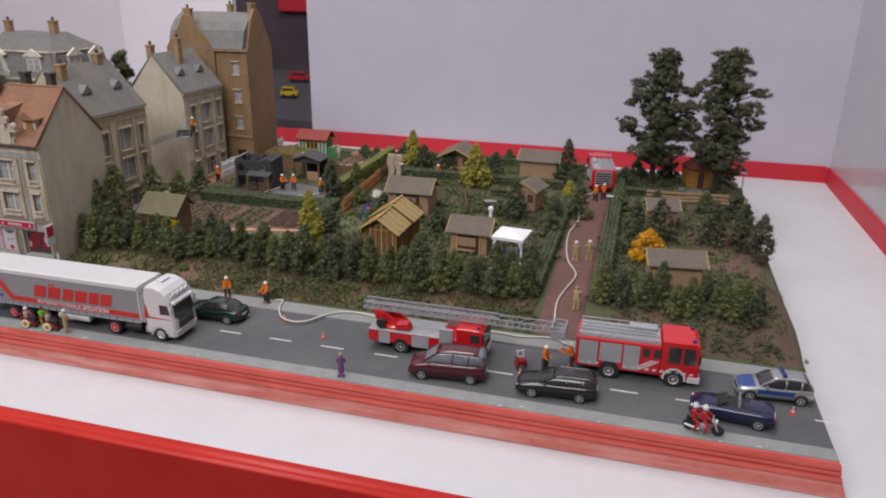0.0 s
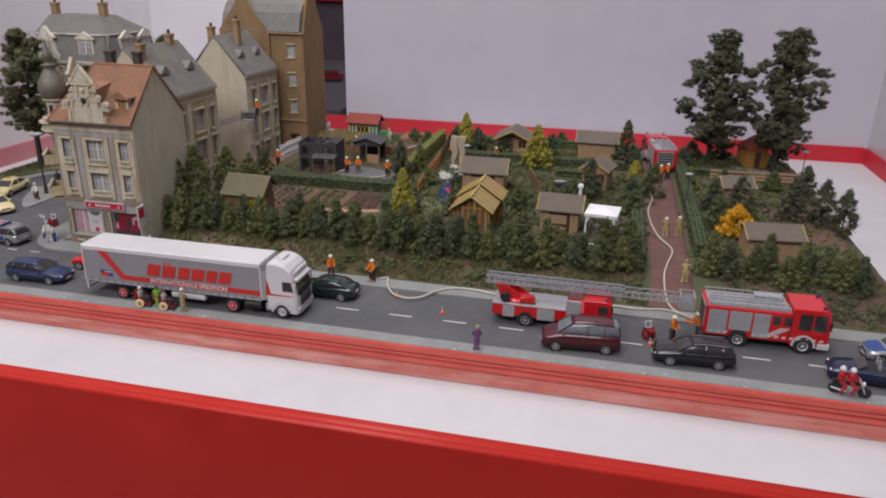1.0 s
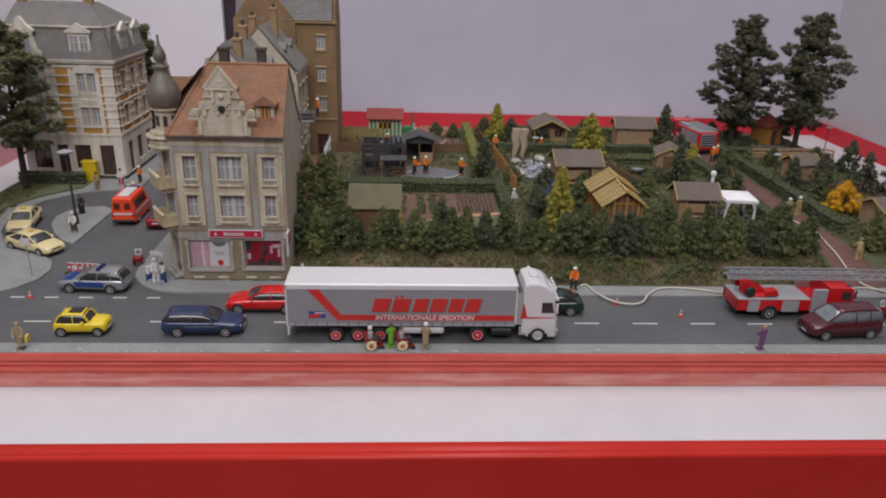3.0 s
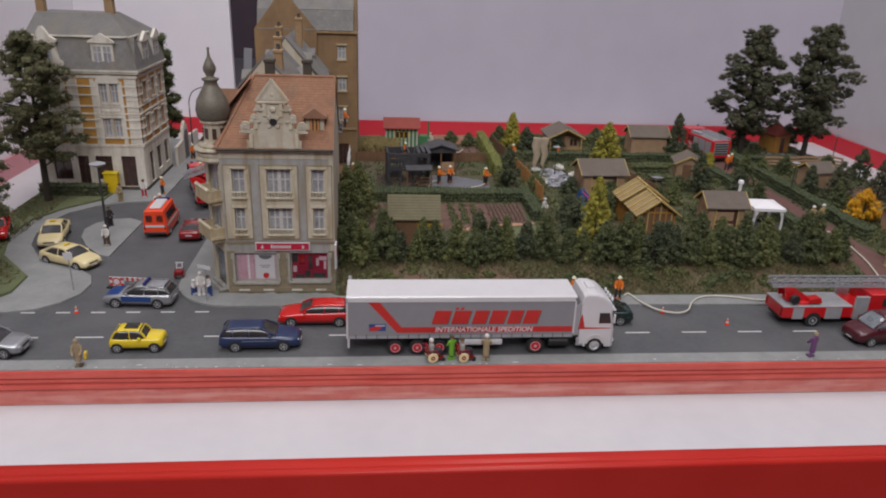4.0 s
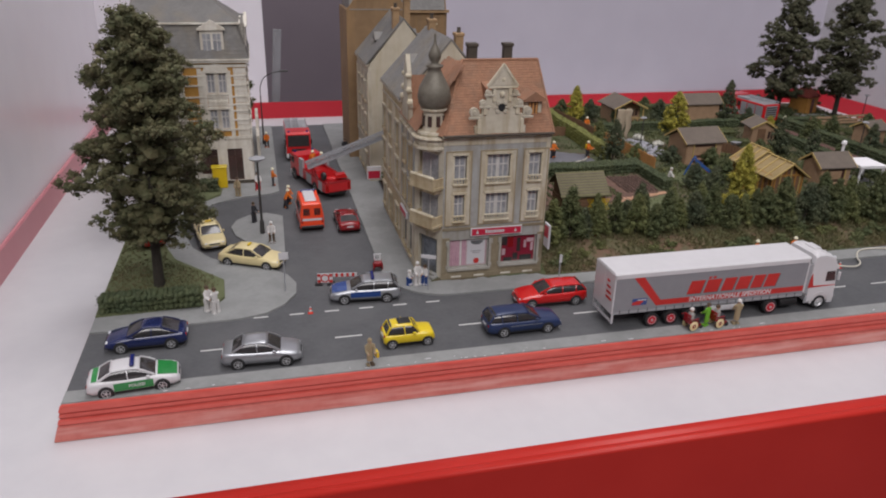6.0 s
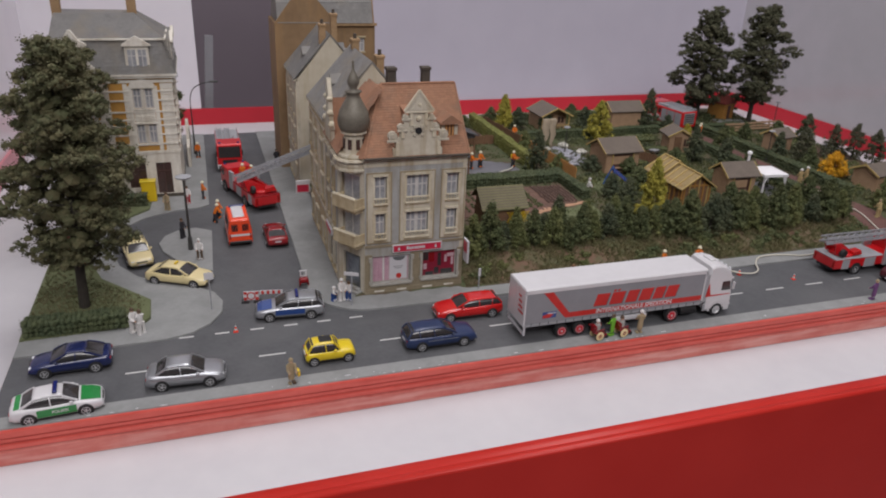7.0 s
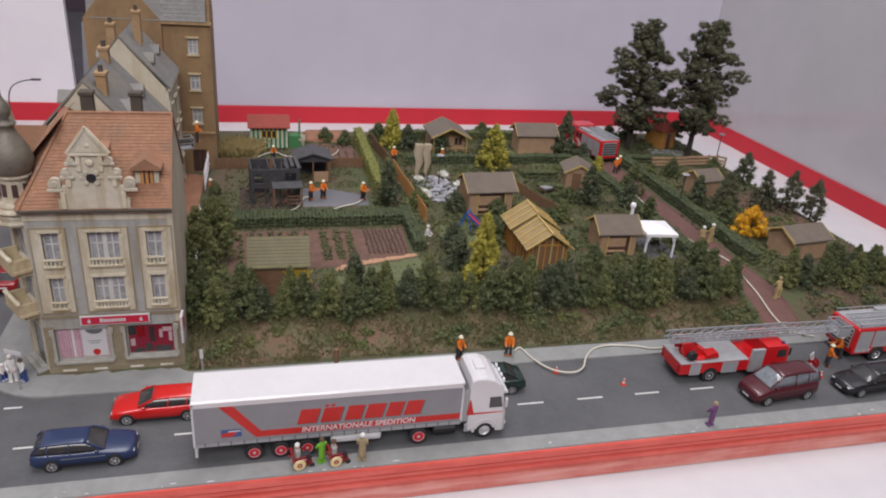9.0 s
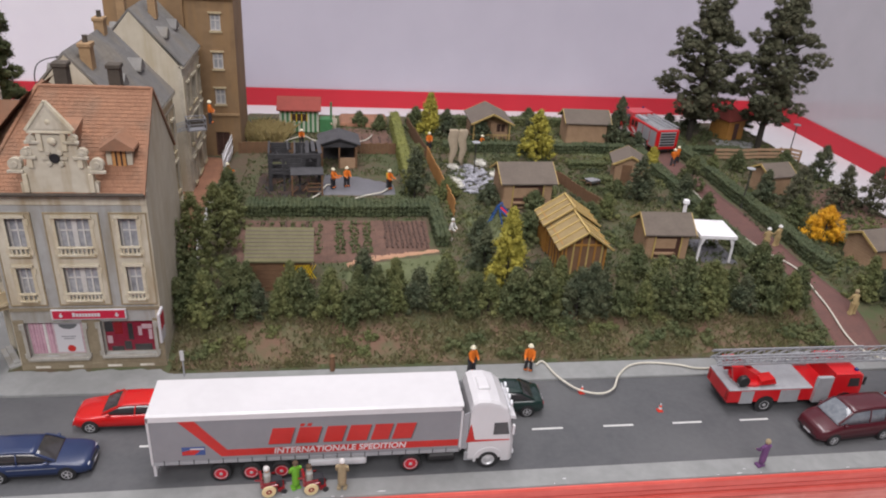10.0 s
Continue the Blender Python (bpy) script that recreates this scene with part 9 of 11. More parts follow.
# hoses
def hose(label, pts, z=None):
    P = [(x, y, (gz(x, y) + 0.20 if z is None else z)) for x, y in pts]
    ob = cable("fire_hose", P, 0.06, M_HOSE)
    return tagged(ob, label, "hose")


hose("pale fire hose curling over the pavement and road", [(-5.6, 5.0), (-5.1, 5.3), (-4.7, 4.0), (-3.9, 2.75), (-2.8, 2.3), (-1.9, 2.7), (-1.2, 3.8), (-0.2, 4.7), (1.1, 4.9), (2.7, 4.6), (4.0, 4.2), (7.0, 4.5), (10.7, 4.8), (12.6, 4.7), (14.6, 5.1), (16.2, 4.2)], 0.22)
hose("pale fire hose winding up the garden path", [(15.6, 4.4), (14.9, 5.6), (14.6, 6.8), (14.5, 8.7), (14.8, 10.8), (15.3, 13.8), (14.4, 16.6), (13.9, 19.9), (13.75, 23.6), (14.2, 27.1), (13.9, 30.7), (13.6, 34.6), (14.6, 36.4), (14.9, 38.6)])
hose("pale fire hose by the burnt hut", [(-20.2, 25.25), (-18.8, 25.45), (-17.9, 26.3), (-17.5, 27.6), (-17.2, 28.4), (-16.7, 28.4)])
hose("pale fire hose across the wet paving", [(-15.6, 25.15), (-14.2, 26.4), (-12.9, 26.9), (-12.3, 27.7)])
hose("pale fire hose over the back bed", [(-21.1, 39.2), (-20.2, 40.4), (-19.3, 40.8), (-18.0, 39.4), (-14.0, 39.6), (-12.9, 41.6)])


# ---- figurines: each one plain painted mesh ----
def figure(kind, coat, legs, hat, at, rz=0, h=1.75, arm=0.35, bend=0.0, skirt=False, hatbrim=False, extra=None, group=""):
    """A small standing figurine as a single mesh."""
    label, cat = kind
    bm = B()
    k = h / 1.86
    w = 0.205 * k
    for s in (-1, 1):
        if not skirt:
            loft(bm, [[(x + s * 0.11 * k + 0.05 * s * (1 - z), y + (0.10 * s * bend if z < 0.5 else 0), z * k) for x, y in ((-0.09 * q, -0.10 * q), (0.09 * q, -0.10 * q), (0.09 * q, 0.10 * q), (-0.09 * q, 0.10 * q))] for z, q in ((0.0, 1.15), (0.12, 0.9), (0.5, 0.95), (0.88, 1.25))], 1)
        bbox(bm, s * 0.13 * k - 0.09, -0.20, 0, s * 0.13 * k + 0.09, 0.10, 0.11, 0.03, 1)
    ring = 8
    torso = ((0.30, 0.9, 0.9), (0.55, 1.0, 0.95)) if skirt else ((0.72, 1.08, 1.0),)
    prof = [*((z, a, b) for z, a, b in torso), (0.92, 0.95, 0.95), (1.18, 1.05, 1.0), (1.40, 1.08, 0.85), (1.49, 0.55, 0.55)]
    loft(bm, [[(w * a * math.cos(2 * math.pi * i / ring), w * 0.72 * b * math.sin(2 * math.pi * i / ring) - bend * max(0, z - 0.9) * 0.5, z * k) for i in range(ring)] for z, a, b in prof], 0)
    yb_ = -bend * 0.28
    for s in (-1, 1):
        sh = Vector((s * 0.22 * k, yb_, 1.36 * k))
        el = sh + Vector((s * 0.035, -0.05 - arm * 0.2, -0.32 * k))
        ha = el + Vector((-s * 0.05, -arm * 0.55, -0.26 * k + arm * 0.35))
        rod(bm, sh, el, 0.085 * k, 0.075 * k, 6, 0)
        rod(bm, el, ha, 0.075 * k, 0.06 * k, 6, 0)
        lathe(bm, [(0.02, -0.06), (0.06, 0.0), (0.02, 0.06)], 6, tuple(ha), "z", 3)
    lathe(bm, [(0.05, 1.47 * k), (0.10, 1.55 * k), (0.115, 1.63 * k), (0.08, 1.72 * k), (0.02, 1.75 * k)], 8, (0, yb_ - 0.02, 0), "z", 3)
    if hat is not None:
        lathe(bm, [(0.15 if hatbrim else 0.135, 1.62 * k), (0.17 if hatbrim else 0.138, 1.635 * k), (0.125, 1.72 * k), (0.07, 1.79 * k), (0.01, 1.81 * k)], 10, (0, yb_ - 0.01, 0), "z", 2)
    if extra == "bag":
        bbox(bm, 0.30, -0.18, 0.42, 0.48, 0.22, 0.78, 0.03, 4)
    if extra == "tank":
        rod(bm, (0, 0.20, 0.95 * k), (0, 0.20, 1.38 * k), 0.10, 0.10, 8, 4)
    mats = (legs, hat or M_BROWNCLOTH, M_SKIN, M_SIGNYELLOW if extra else M_BLACK)
    ob = part("figurine", bm, coat, None, materials=mats)
    ob.matrix_basis = spot(*at, rz)
    return tagged(ob, label, cat, group)


FF = "orange-coated firefighter figurine with a pale helmet"


def fireman(where, at, rz, **k):
    return figure((f"orange-coated firefighter figurine {where}", "figurine"), M_ORANGE, M_DARKCLOTH, M_HELMET, at, rz, hatbrim=True, group="firefighter figurines", **k)


def G(x, y, d=0.03):
    return (x, y, gz(x, y) + d)


fireman("on the pavement behind the lorry", (-9.3, 4.75, PV), 30)
fireman("holding a hose on the pavement", (-6.1, 4.75, PV), -20, arm=0.7)
fireman("standing on the road beside the engine", (14.75, 1.2, 0), 60)
fireman("working at the rear of the fire engine", (16.3, 2.0, 0), -100, bend=0.5, arm=0.8)
fireman("aiming a hose at the burnt hut", G(-16.7, 28.1, 0.1), 60, arm=0.9)
fireman("standing close to a comrade at the burnt hut", G(-15.6, 28.5, 0.1), 20, arm=0.6)
fireman("with breathing gear on the wet paving", G(-12.2, 27.9, 0.1), 40, extra="tank", arm=0.7)
fireman("crouching behind the burnt hut", G(-19.6, 39.2), 10, bend=0.6, h=1.5)
fireman("beside the white fence", G(-25.0, 29.2), 80, arm=0.6)
fireman("by the orange fence", G(-7.7, 38.2), 0)
fireman("crouching on the back lawn", G(-2.7, 38.4), 40, bend=0.5, h=1.5)
fireman("kneeling behind the garden engine", G(16.4, 38.3, 0.1), 10, bend=0.6, h=1.4)
fireman("on the path below the garden engine", G(15.2, 34.4, 0.1), 160)
fireman("on the path next to a comrade", G(15.95, 35.2, 0.1), 200)
fireman("on the side street pavement", (-42.85, 28.3, PV), 90)
fireman("bending beside the rescue van", (-42.0, 22.4, 0), 100, bend=0.8)
fireman("near the rescue van", (-41.7, 23.4, 0), 60)
fireman("in yellow at the end of the side street", (-43.1, 41.6, PV), 0)
fireman("standing on the ladder truck's deck", (-39.17, 28.37, 1.58), 200)
fireman("sitting at the ladder controls", (-38.38, 28.53, 1.58), 180, h=1.5)
fireman("in the rescue cage", (-25.55, 26.35, 7.2), 90)
for x, y, rz in ((14.9, 17.2, 170), (15.95, 17.5, 200)):
    figure(("khaki-coated firefighter figurine walking up the path", "figurine"), M_KHAKI, M_KHAKI, M_WHITECLOTH, G(x, y, 0.1), rz, hatbrim=True, group="firefighter figurines")
figure(("khaki-coated figurine crouching on the lower path", "figurine"), M_KHAKI, M_KHAKI, M_TAN, G(15.85, 8.3, 0.1), 180, bend=0.4)
figure(("woman figurine in a purple coat on the pavement", "figurine"), M_PURPLE, M_PURPLE, M_TAN, (3.2, -3.42, PV), 190, skirt=True, h=1.68)
figure(("old man figurine in a tan coat with an orange bag", "figurine"), M_TAN, M_BROWNCLOTH, M_TAN, (-38.75, -3.45, PV), 10, extra="bag", h=1.7, skirt=True)
figure(("figurine in a pale trench coat beside the lorry", "figurine"), M_TAN, M_TAN, M_WHITECLOTH, (-16.4, -3.4, PV), 170, skirt=True)
figure(("woman figurine in a bright green coat", "figurine"), M_LIMECLOTH, M_LIMECLOTH, M_BROWNCLOTH, (-18.35, -3.25, PV), 200, skirt=True, h=1.6)
for x, y in ((-47.4, 4.55), (-46.95, 4.2)):
    figure(("embracing figurine in white clothes by the hedge", "figurine"), M_WHITECLOTH, M_WHITECLOTH, M_BROWNCLOTH, (x, y, PV), 40 if x < -47 else 220, arm=0.6)
figure(("father figurine in pale clothes outside the bank", "figurine"), M_WHITECLOTH, M_WHITECLOTH, M_WHITECLOTH, (-34.25, 5.6, PV), 20)
figure(("child figurine outside the bank", "figurine"), M_WHITECLOTH, M_POLBLUE, M_WHITECLOTH, (-34.75, 5.75, PV), 40, h=1.1)
figure(("companion figurine in light blue outside the bank", "figurine"), M_WHITECLOTH, M_POLBLUE, M_BROWNCLOTH, (-33.75, 5.55, PV), -30, h=1.5)
figure(("man figurine with a white shirt by the street lamp", "figurine"), M_WHITECLOTH, M_BROWNCLOTH, M_WHITECLOTH, (-43.35, 14.7, PV), 0)
figure(("dark-clothed figurine leaning by the street lamp", "figurine"), M_DARKCLOTH, M_DARKCLOTH, M_BROWNCLOTH, (-44.6, 19.2, PV), 60)
figure(("tan figurine by the yellow booth", "figurine"), M_TAN, M_TAN, M_BROWNCLOTH, (-45.9, 25.9, PV), -20)
figure(("pair figurine in white near the tenement", "figurine"), M_WHITECLOTH, M_REDCLOTH, M_BROWNCLOTH, (-44.2, 27.2, PV), 20)
figure(("dark figurine on the far pavement of the side street", "figurine"), M_DARKCLOTH, M_DARKCLOTH, M_BROWNCLOTH, (-35.2, 37.6, PV), 180)
figure(("pale gardener figurine beside the bed hedge", "figurine"), M_WHITECLOTH, M_TAN, M_WHITECLOTH, G(-8.5, 18.7), 60, bend=0.4)
figure(("grey statue figurine in the back bed", "figurine"), M_STONE, M_STONE, M_STONE, G(-16.6, 42.6), 0, h=1.9)


wbw = thing("wheelbarrow", "small grey wheelbarrow on the garden soil", "wheelbarrow", (5.4, 29.0, gz(5.4, 29.0) + 0.03), 25)
bm = B()
hexa(bm, [(-0.4, -0.25, 0.35), (0.35, -0.25, 0.35), (0.35, 0.25, 0.35), (-0.4, 0.25, 0.35), (-0.6, -0.4, 0.68), (0.6, -0.4, 0.62), (0.6, 0.4, 0.62), (-0.6, 0.4, 0.68)])
part("tray", bm, M_TARP, wbw)
bm = B()
lathe(bm, [(0.12, -0.06), (0.22, -0.05), (0.22, 0.05), (0.12, 0.06)], 12, (0.75, 0, 0.22), "y")
part("wheel", bm, M_RUBBER, wbw)
for q in (-1, 1):
    bm = B()
    rod(bm, (0.75, q * 0.10, 0.22), (-1.1, q * 0.38, 0.62), 0.04, n=6)
    rod(bm, (-0.4, q * 0.3, 0.4), (-0.45, q * 0.32, 0.0), 0.035, n=6)
    part("handle", bm, M_FENCE, wbw)

# ---- street clutter ----
def cone(at, label):
    c = thing("traffic_cone", label, "traffic cone", at, group="traffic cones")
    c.scale = (0.78, 0.78, 0.78)
    bm = B()
    bbox(bm, -0.20, -0.20, 0, 0.20, 0.20, 0.05, 0.02)
    part("base", bm, M_MARK, c)
    bm = B()
    lathe(bm, [(0.15, 0.05), (0.125, 0.18)], 12)
    lathe(bm, [(0.095, 0.33), (0.06, 0.48)], 12)
    part("cone_body", bm, M_ORANGERED, c)
    bm = B()
    lathe(bm, [(0.125, 0.18), (0.095, 0.33)], 12)
    lathe(bm, [(0.06, 0.48), (0.035, 0.58)], 12)
    part("white_band", bm, M_CARWHITE, c)


for at in ((-3.65, 2.7, 0), (0.05, 1.0, 0), (28.75, 0.32, 0), (-41.4, 3.25, 0), (13.4, 0.1, 0)):
    cone(at, "small red and white traffic cone on the road")


def reel(at, rz, label):
    r = thing("hose_trolley", label, "hose trolley", at, rz)
    for s in (-1, 1):
        bm = B()
        lathe(bm, [(0.10, -0.05), (0.36, -0.05), (0.40, 0), (0.36, 0.05), (0.10, 0.05)], 14, (s * 0.38, 0, 0.40), "x")
        part("wheel", bm, M_DRED, r)
    bm = B()
    lathe(bm, [(0.30, -0.28), (0.30, 0.28)], 12, (0, 0, 0.62), "x")
    lathe(bm, [(0.45, -0.32), (0.45, -0.28)], 12, (0, 0, 0.62), "x")
    lathe(bm, [(0.45, 0.28), (0.45, 0.32)], 12, (0, 0, 0.62), "x")
    part("hose_drum", bm, M_DRED, r)
    bm = B()
    for s in (-1, 1):
        beam(bm, (s * 0.3, 0, 0.5), (s * 0.22, 0.25, 1.45), 0.07)
    beam(bm, (-0.35, 0.25, 1.45), (0.35, 0.25, 1.45), 0.08)
    beam(bm, (-0.3, 0.12, 1.0), (0.3, 0.12, 1.0), 0.06)
    part("handle", bm, M_CARWHITE, r)
    r.matrix_basis = spot(*at, rz, 0.78)


reel((13.3, 0.9, 0), 30, "red and white hose reel trolley on the road")
reel((-36.4, 8.6, 0), 0, "red and white hose reel trolley by the kerb")


def wheelchair(at, rz, coat, hat):
    w = thing("wheelchair", "red wheelchair with cream wheels on the pavement", "wheelchair", at, rz, group="wheelchairs")
    for s in (-1, 1):
        bm = B()
        lathe(bm, [(0.22, -0.03), (0.28, -0.04), (0.31, 0), (0.28, 0.04), (0.22, 0.03)], 16, (0, s * 0.32, 0.31), "y")
        t = part("wheel", bm, M_CREAM, w)
        bm = B()
        lathe(bm, [(0.21, -0.02), (0.05, -0.04), (0.05, 0.04), (0.21, 0.02)], 12, (0, s * 0.32, 0.31), "y")
        part("hub", bm, M_DRED, t)
        bm = B()
        lathe(bm, [(0.06, -0.03), (0.13, -0.02), (0.13, 0.02), (0.06, 0.03)], 10, (0.62, s * 0.26, 0.13), "y")
        part("caster", bm, M_RUBBER, w)
    bm = B()
    bbox(bm, -0.28, -0.26, 0.42, 0.42, 0.26, 0.54, 0.03)
    bbox(bm, -0.34, -0.26, 0.50, -0.24, 0.26, 1.02, 0.03)
    bbox(bm, 0.36, -0.24, 0.12, 0.66, 0.24, 0.30, 0.04)
    part("seat", bm, M_DRED, w)
    bm = B()
    for s in (-1, 1):
        beam(bm, (-0.3, s * 0.26, 0.95), (-0.55, s * 0.26, 1.0), 0.05)
        beam(bm, (-0.3, s * 0.29, 0.74), (0.3, s * 0.29, 0.74), 0.05)
    part("handle", bm, M_DRED, w)
    bm = B()
    bbox(bm, -0.18, -0.19, 0.55, 0.12, 0.19, 1.12, 0.07, 0)
    bbox(bm, 0.0, -0.17, 0.54, 0.52, 0.17, 0.72, 0.05, 1)
    bbox(bm, 0.42, -0.16, 0.22, 0.58, 0.16, 0.66, 0.04, 1)
    lathe(bm, [(0.05, 1.10), (0.12, 1.2), (0.12, 1.3), (0.04, 1.4)], 8, (-0.03, 0, 0), "z", 2)
    lathe(bm, [(0.14, 1.28), (0.12, 1.38), (0.02, 1.45)], 8, (-0.04, 0, 0), "z", 3)
    f = part("figurine", bm, coat, None, materials=(M_DARKCLOTH, M_SKIN, hat))
    f.matrix_basis = spot(*at, rz)
    tagged(f, "seated figurine in a red wheelchair", "figurine")


wheelchair((-19.5, -3.35, PV), 10, M_GREYBAND, M_WHITECLOTH)
wheelchair((-17.75, -3.35, PV), 10, M_GREYBAND, M_BROWNCLOTH)

# motorcycle with two riders
mc = thing("motorcycle", "silver and black motorcycle on the pavement edge", "motorcycle", (23.75, -3.2, 0.1), -10)
for x in (-0.72, 0.72):
    bm = B()
    lathe(bm, [(0.22, -0.05), (0.31, -0.06), (0.34, 0), (0.31, 0.06), (0.22, 0.05)], 16, (x, 0, 0.34), "y")
    t = part("wheel", bm, M_RUBBER, mc)
    bm = B()
    lathe(bm, [(0.21, -0.02), (0.04, -0.04), (0.04, 0.04), (0.21, 0.02)], 12, (x, 0, 0.34), "y")
    part("rim", bm, M_RIM, t)
bm = B()
bbox(bm, -0.35, -0.16, 0.30, 0.35, 0.16, 0.62, 0.05)
part("engine", bm, M_ALU, mc)
bm = B()
loft(bm, [[(x, y * w, z + dz) for y, dz in ((-0.16, 0), (-0.1, 0.14), (0.1, 0.14), (0.16, 0), (0, -0.05))] for x, z, w in ((-0.9, 0.72, 0.6), (-0.3, 0.70, 1.0), (0.15, 0.74, 1.1), (0.5, 0.78, 0.7))])
part("tank_and_seat", bm, M_BLACKCAR, mc)
bm = B()
for s in (-1, 1):
    rod(bm, (0.72, s * 0.09, 0.34), (0.45, s * 0.09, 0.95), 0.04, n=6)
    rod(bm, (-0.2, s * 0.2, 0.3), (-0.95, s * 0.2, 0.42), 0.06, n=6)
rod(bm, (0.42, -0.34, 0.98), (0.42, 0.34, 0.98), 0.03, n=6)
part("fork", bm, M_RIM, mc)
bm = B()
lathe(bm, [(0.04, 0), (0.12, 0.05), (0.12, 0.14)], 10, (0.52, 0, 0.86), "x")
part("headlight", bm, M_LAMP, mc)
for x, c, t in ((-0.05, M_REDCLOTH, "front"), (-0.55, M_REDCLOTH, "rear")):
    bm = B()
    bbox(bm, x - 0.14, -0.2, 0.82, x + 0.16, 0.2, 1.38, 0.08, 0)
    for s in (-1, 1):
        rod(bm, (x, s * 0.18, 0.86), (x + 0.32, s * 0.26, 0.66), 0.10, 0.085, 7, 0)
        rod(bm, (x + 0.32, s * 0.26, 0.66), (x + 0.12, s * 0.27, 0.22), 0.085, 0.07, 7, 0)
        rod(bm, (x, s * 0.22, 1.3), (x + 0.42, s * 0.26, 1.02), 0.08, 0.06, 7, 0)
    lathe(bm, [(0.06, 1.38), (0.16, 1.47), (0.17, 1.58), (0.09, 1.70), (0.01, 1.72)], 10, (x + 0.03, 0, 0), "z", 1)
    f = part("figurine", bm, c, None, materials=(M_CARWHITE,))
    f.matrix_basis = spot(23.75, -3.2, 0.1, -10)
    tagged(f, f"{t} rider figurine in red leathers and white helmet", "figurine")

# barrier with no-entry disc
br = thing("road_barrier", "red and white road barrier with a round sign", "road barrier", (-40.15, 7.1, 0), -8)
bm = B()
box(bm, -0.5, -0.03, 0.12, 0.5, 0.03, 0.78)
part("board", bm, M_CARWHITE, br)
bm = B()
for k in (-1, 1):
    for z in (0.14, 0.56):
        box(bm, k * 0.38 - 0.11, -0.04, z, k * 0.38 + 0.11, -0.031, z + 0.2)
lathe(bm, [(0.30, -0.045), (0.30, -0.031)], 18, (0, 0, 0.45), "y")
part("red_marks", bm, M_MARK, br)
bm = B()
lathe(bm, [(0.21, -0.055), (0.21, -0.046)], 18, (0, 0, 0.45), "y")
part("disc", bm, M_CARWHITE, br, "white round sign face")
bm = B()
box(bm, 0.55, -0.03, 0.55, 2.1, 0.03, 0.80)
part("bar", bm, M_CARWHITE, br)
bm = B()
for k in range(4):
    box(bm, 0.68 + 0.36 * k, -0.04, 0.55, 0.86 + 0.36 * k, -0.031, 0.80)
tagged(part("red_band", bm, M_MARK, br), kind="stuff")
bm = B()
for x in (-0.4, 0.4, 1.9):
    box(bm, x - 0.25, -0.25, 0, x + 0.25, 0.25, 0.10)
    box(bm, x - 0.03, -0.02, 0.1, x + 0.03, 0.02, 0.6)
part("foot", bm, M_BLACK, br)

bx = thing("yellow_booth", "bright yellow street booth on the pavement", "booth", (-47.45, 28.6, PV), 0)
bm = B()
bbox(bm, -0.62, -0.35, 0, 0.62, 0.35, 1.85, 0.06)
part("body", bm, M_SIGNYELLOW, bx)
bm = B()
bbox(bm, -0.68, -0.42, 1.85, 0.68, 0.42, 1.98, 0.03)
part("lid", bm, M_YELLOW, bx)


def post_sign(at, h, label, w=0.7, hh=0.24, m=M_CARWHITE, rz=0):
    s = thing("street_sign", label, "street sign", at, rz)
    bm = B()
    rod(bm, (0, 0, 0), (0, 0, h), 0.045, n=8)
    part("post", bm, M_DECK, s)
    bm = B()
    bbox(bm, -w / 2, -0.07, h - hh, w / 2, -0.046, h, 0.01)
    part("plate", bm, m, s)
    return s


post_sign((-33.7, 4.75, PV), 2.5, "white street name plate on a slim post", 1.0, 0.26, rz=-25)
post_sign((-42.75, 6.4, PV), 2.7, "white give-way plate on a slim grey post", 0.6, 0.5)
post_sign((-24.4, 5.1, PV), 1.6, "small white plate on a slim post", 0.2, 0.6)
hb = thing("wall_sign", "white sign with a red field beside the street wall", "sign", (-34.35, 22.2, 2.2), 0)
bm = B()
bbox(bm, -0.75, -0.06, 0, 0.45, 0.06, 1.15, 0.03)
part("board", bm, M_CARWHITE, hb)
bm = B()
box(bm, -0.65, -0.075, 0.1, 0.35, -0.061, 0.75)
part("field", bm, M_SIGNRED, hb)
bm = B()
box(bm, 0.45, -0.03, 0.3, 0.6, 0.03, 0.4)
part("bracket", bm, M_DECK, hb)
st_ = thing("garden_post", "short brown wooden post on the verge", "post", (-16.8, 5.2, PV), 0)
bm = B()
lathe(bm, [(0.13, 0), (0.16, 0.5), (0.12, 0.85), (0.16, 0.95), (0.04, 1.05)], 9)
part("post", bm, M_FENCE, st_)


# ---- plants ----
ICO = [(0, 0, 1), (0.894, 0, 0.447), (0.276, 0.851, 0.447), (-0.724, 0.526, 0.447), (-0.724, -0.526, 0.447), (0.276, -0.851, 0.447), (0.724, 0.526, -0.447), (-0.276, 0.851, -0.447), (-0.894, 0, -0.447), (-0.276, -0.851, -0.447), (0.724, -0.526, -0.447), (0, 0, -1)]
ICOF = [(0, 1, 2), (0, 2, 3), (0, 3, 4), (0, 4, 5), (0, 5, 1), (1, 6, 2), (2, 7, 3), (3, 8, 4), (4, 9, 5), (5, 10, 1), (6, 7, 2), (7, 8, 3), (8, 9, 4), (9, 10, 5), (10, 6, 1), (11, 7, 6), (11, 8, 7), (11, 9, 8), (11, 10, 9), (11, 6, 10)]


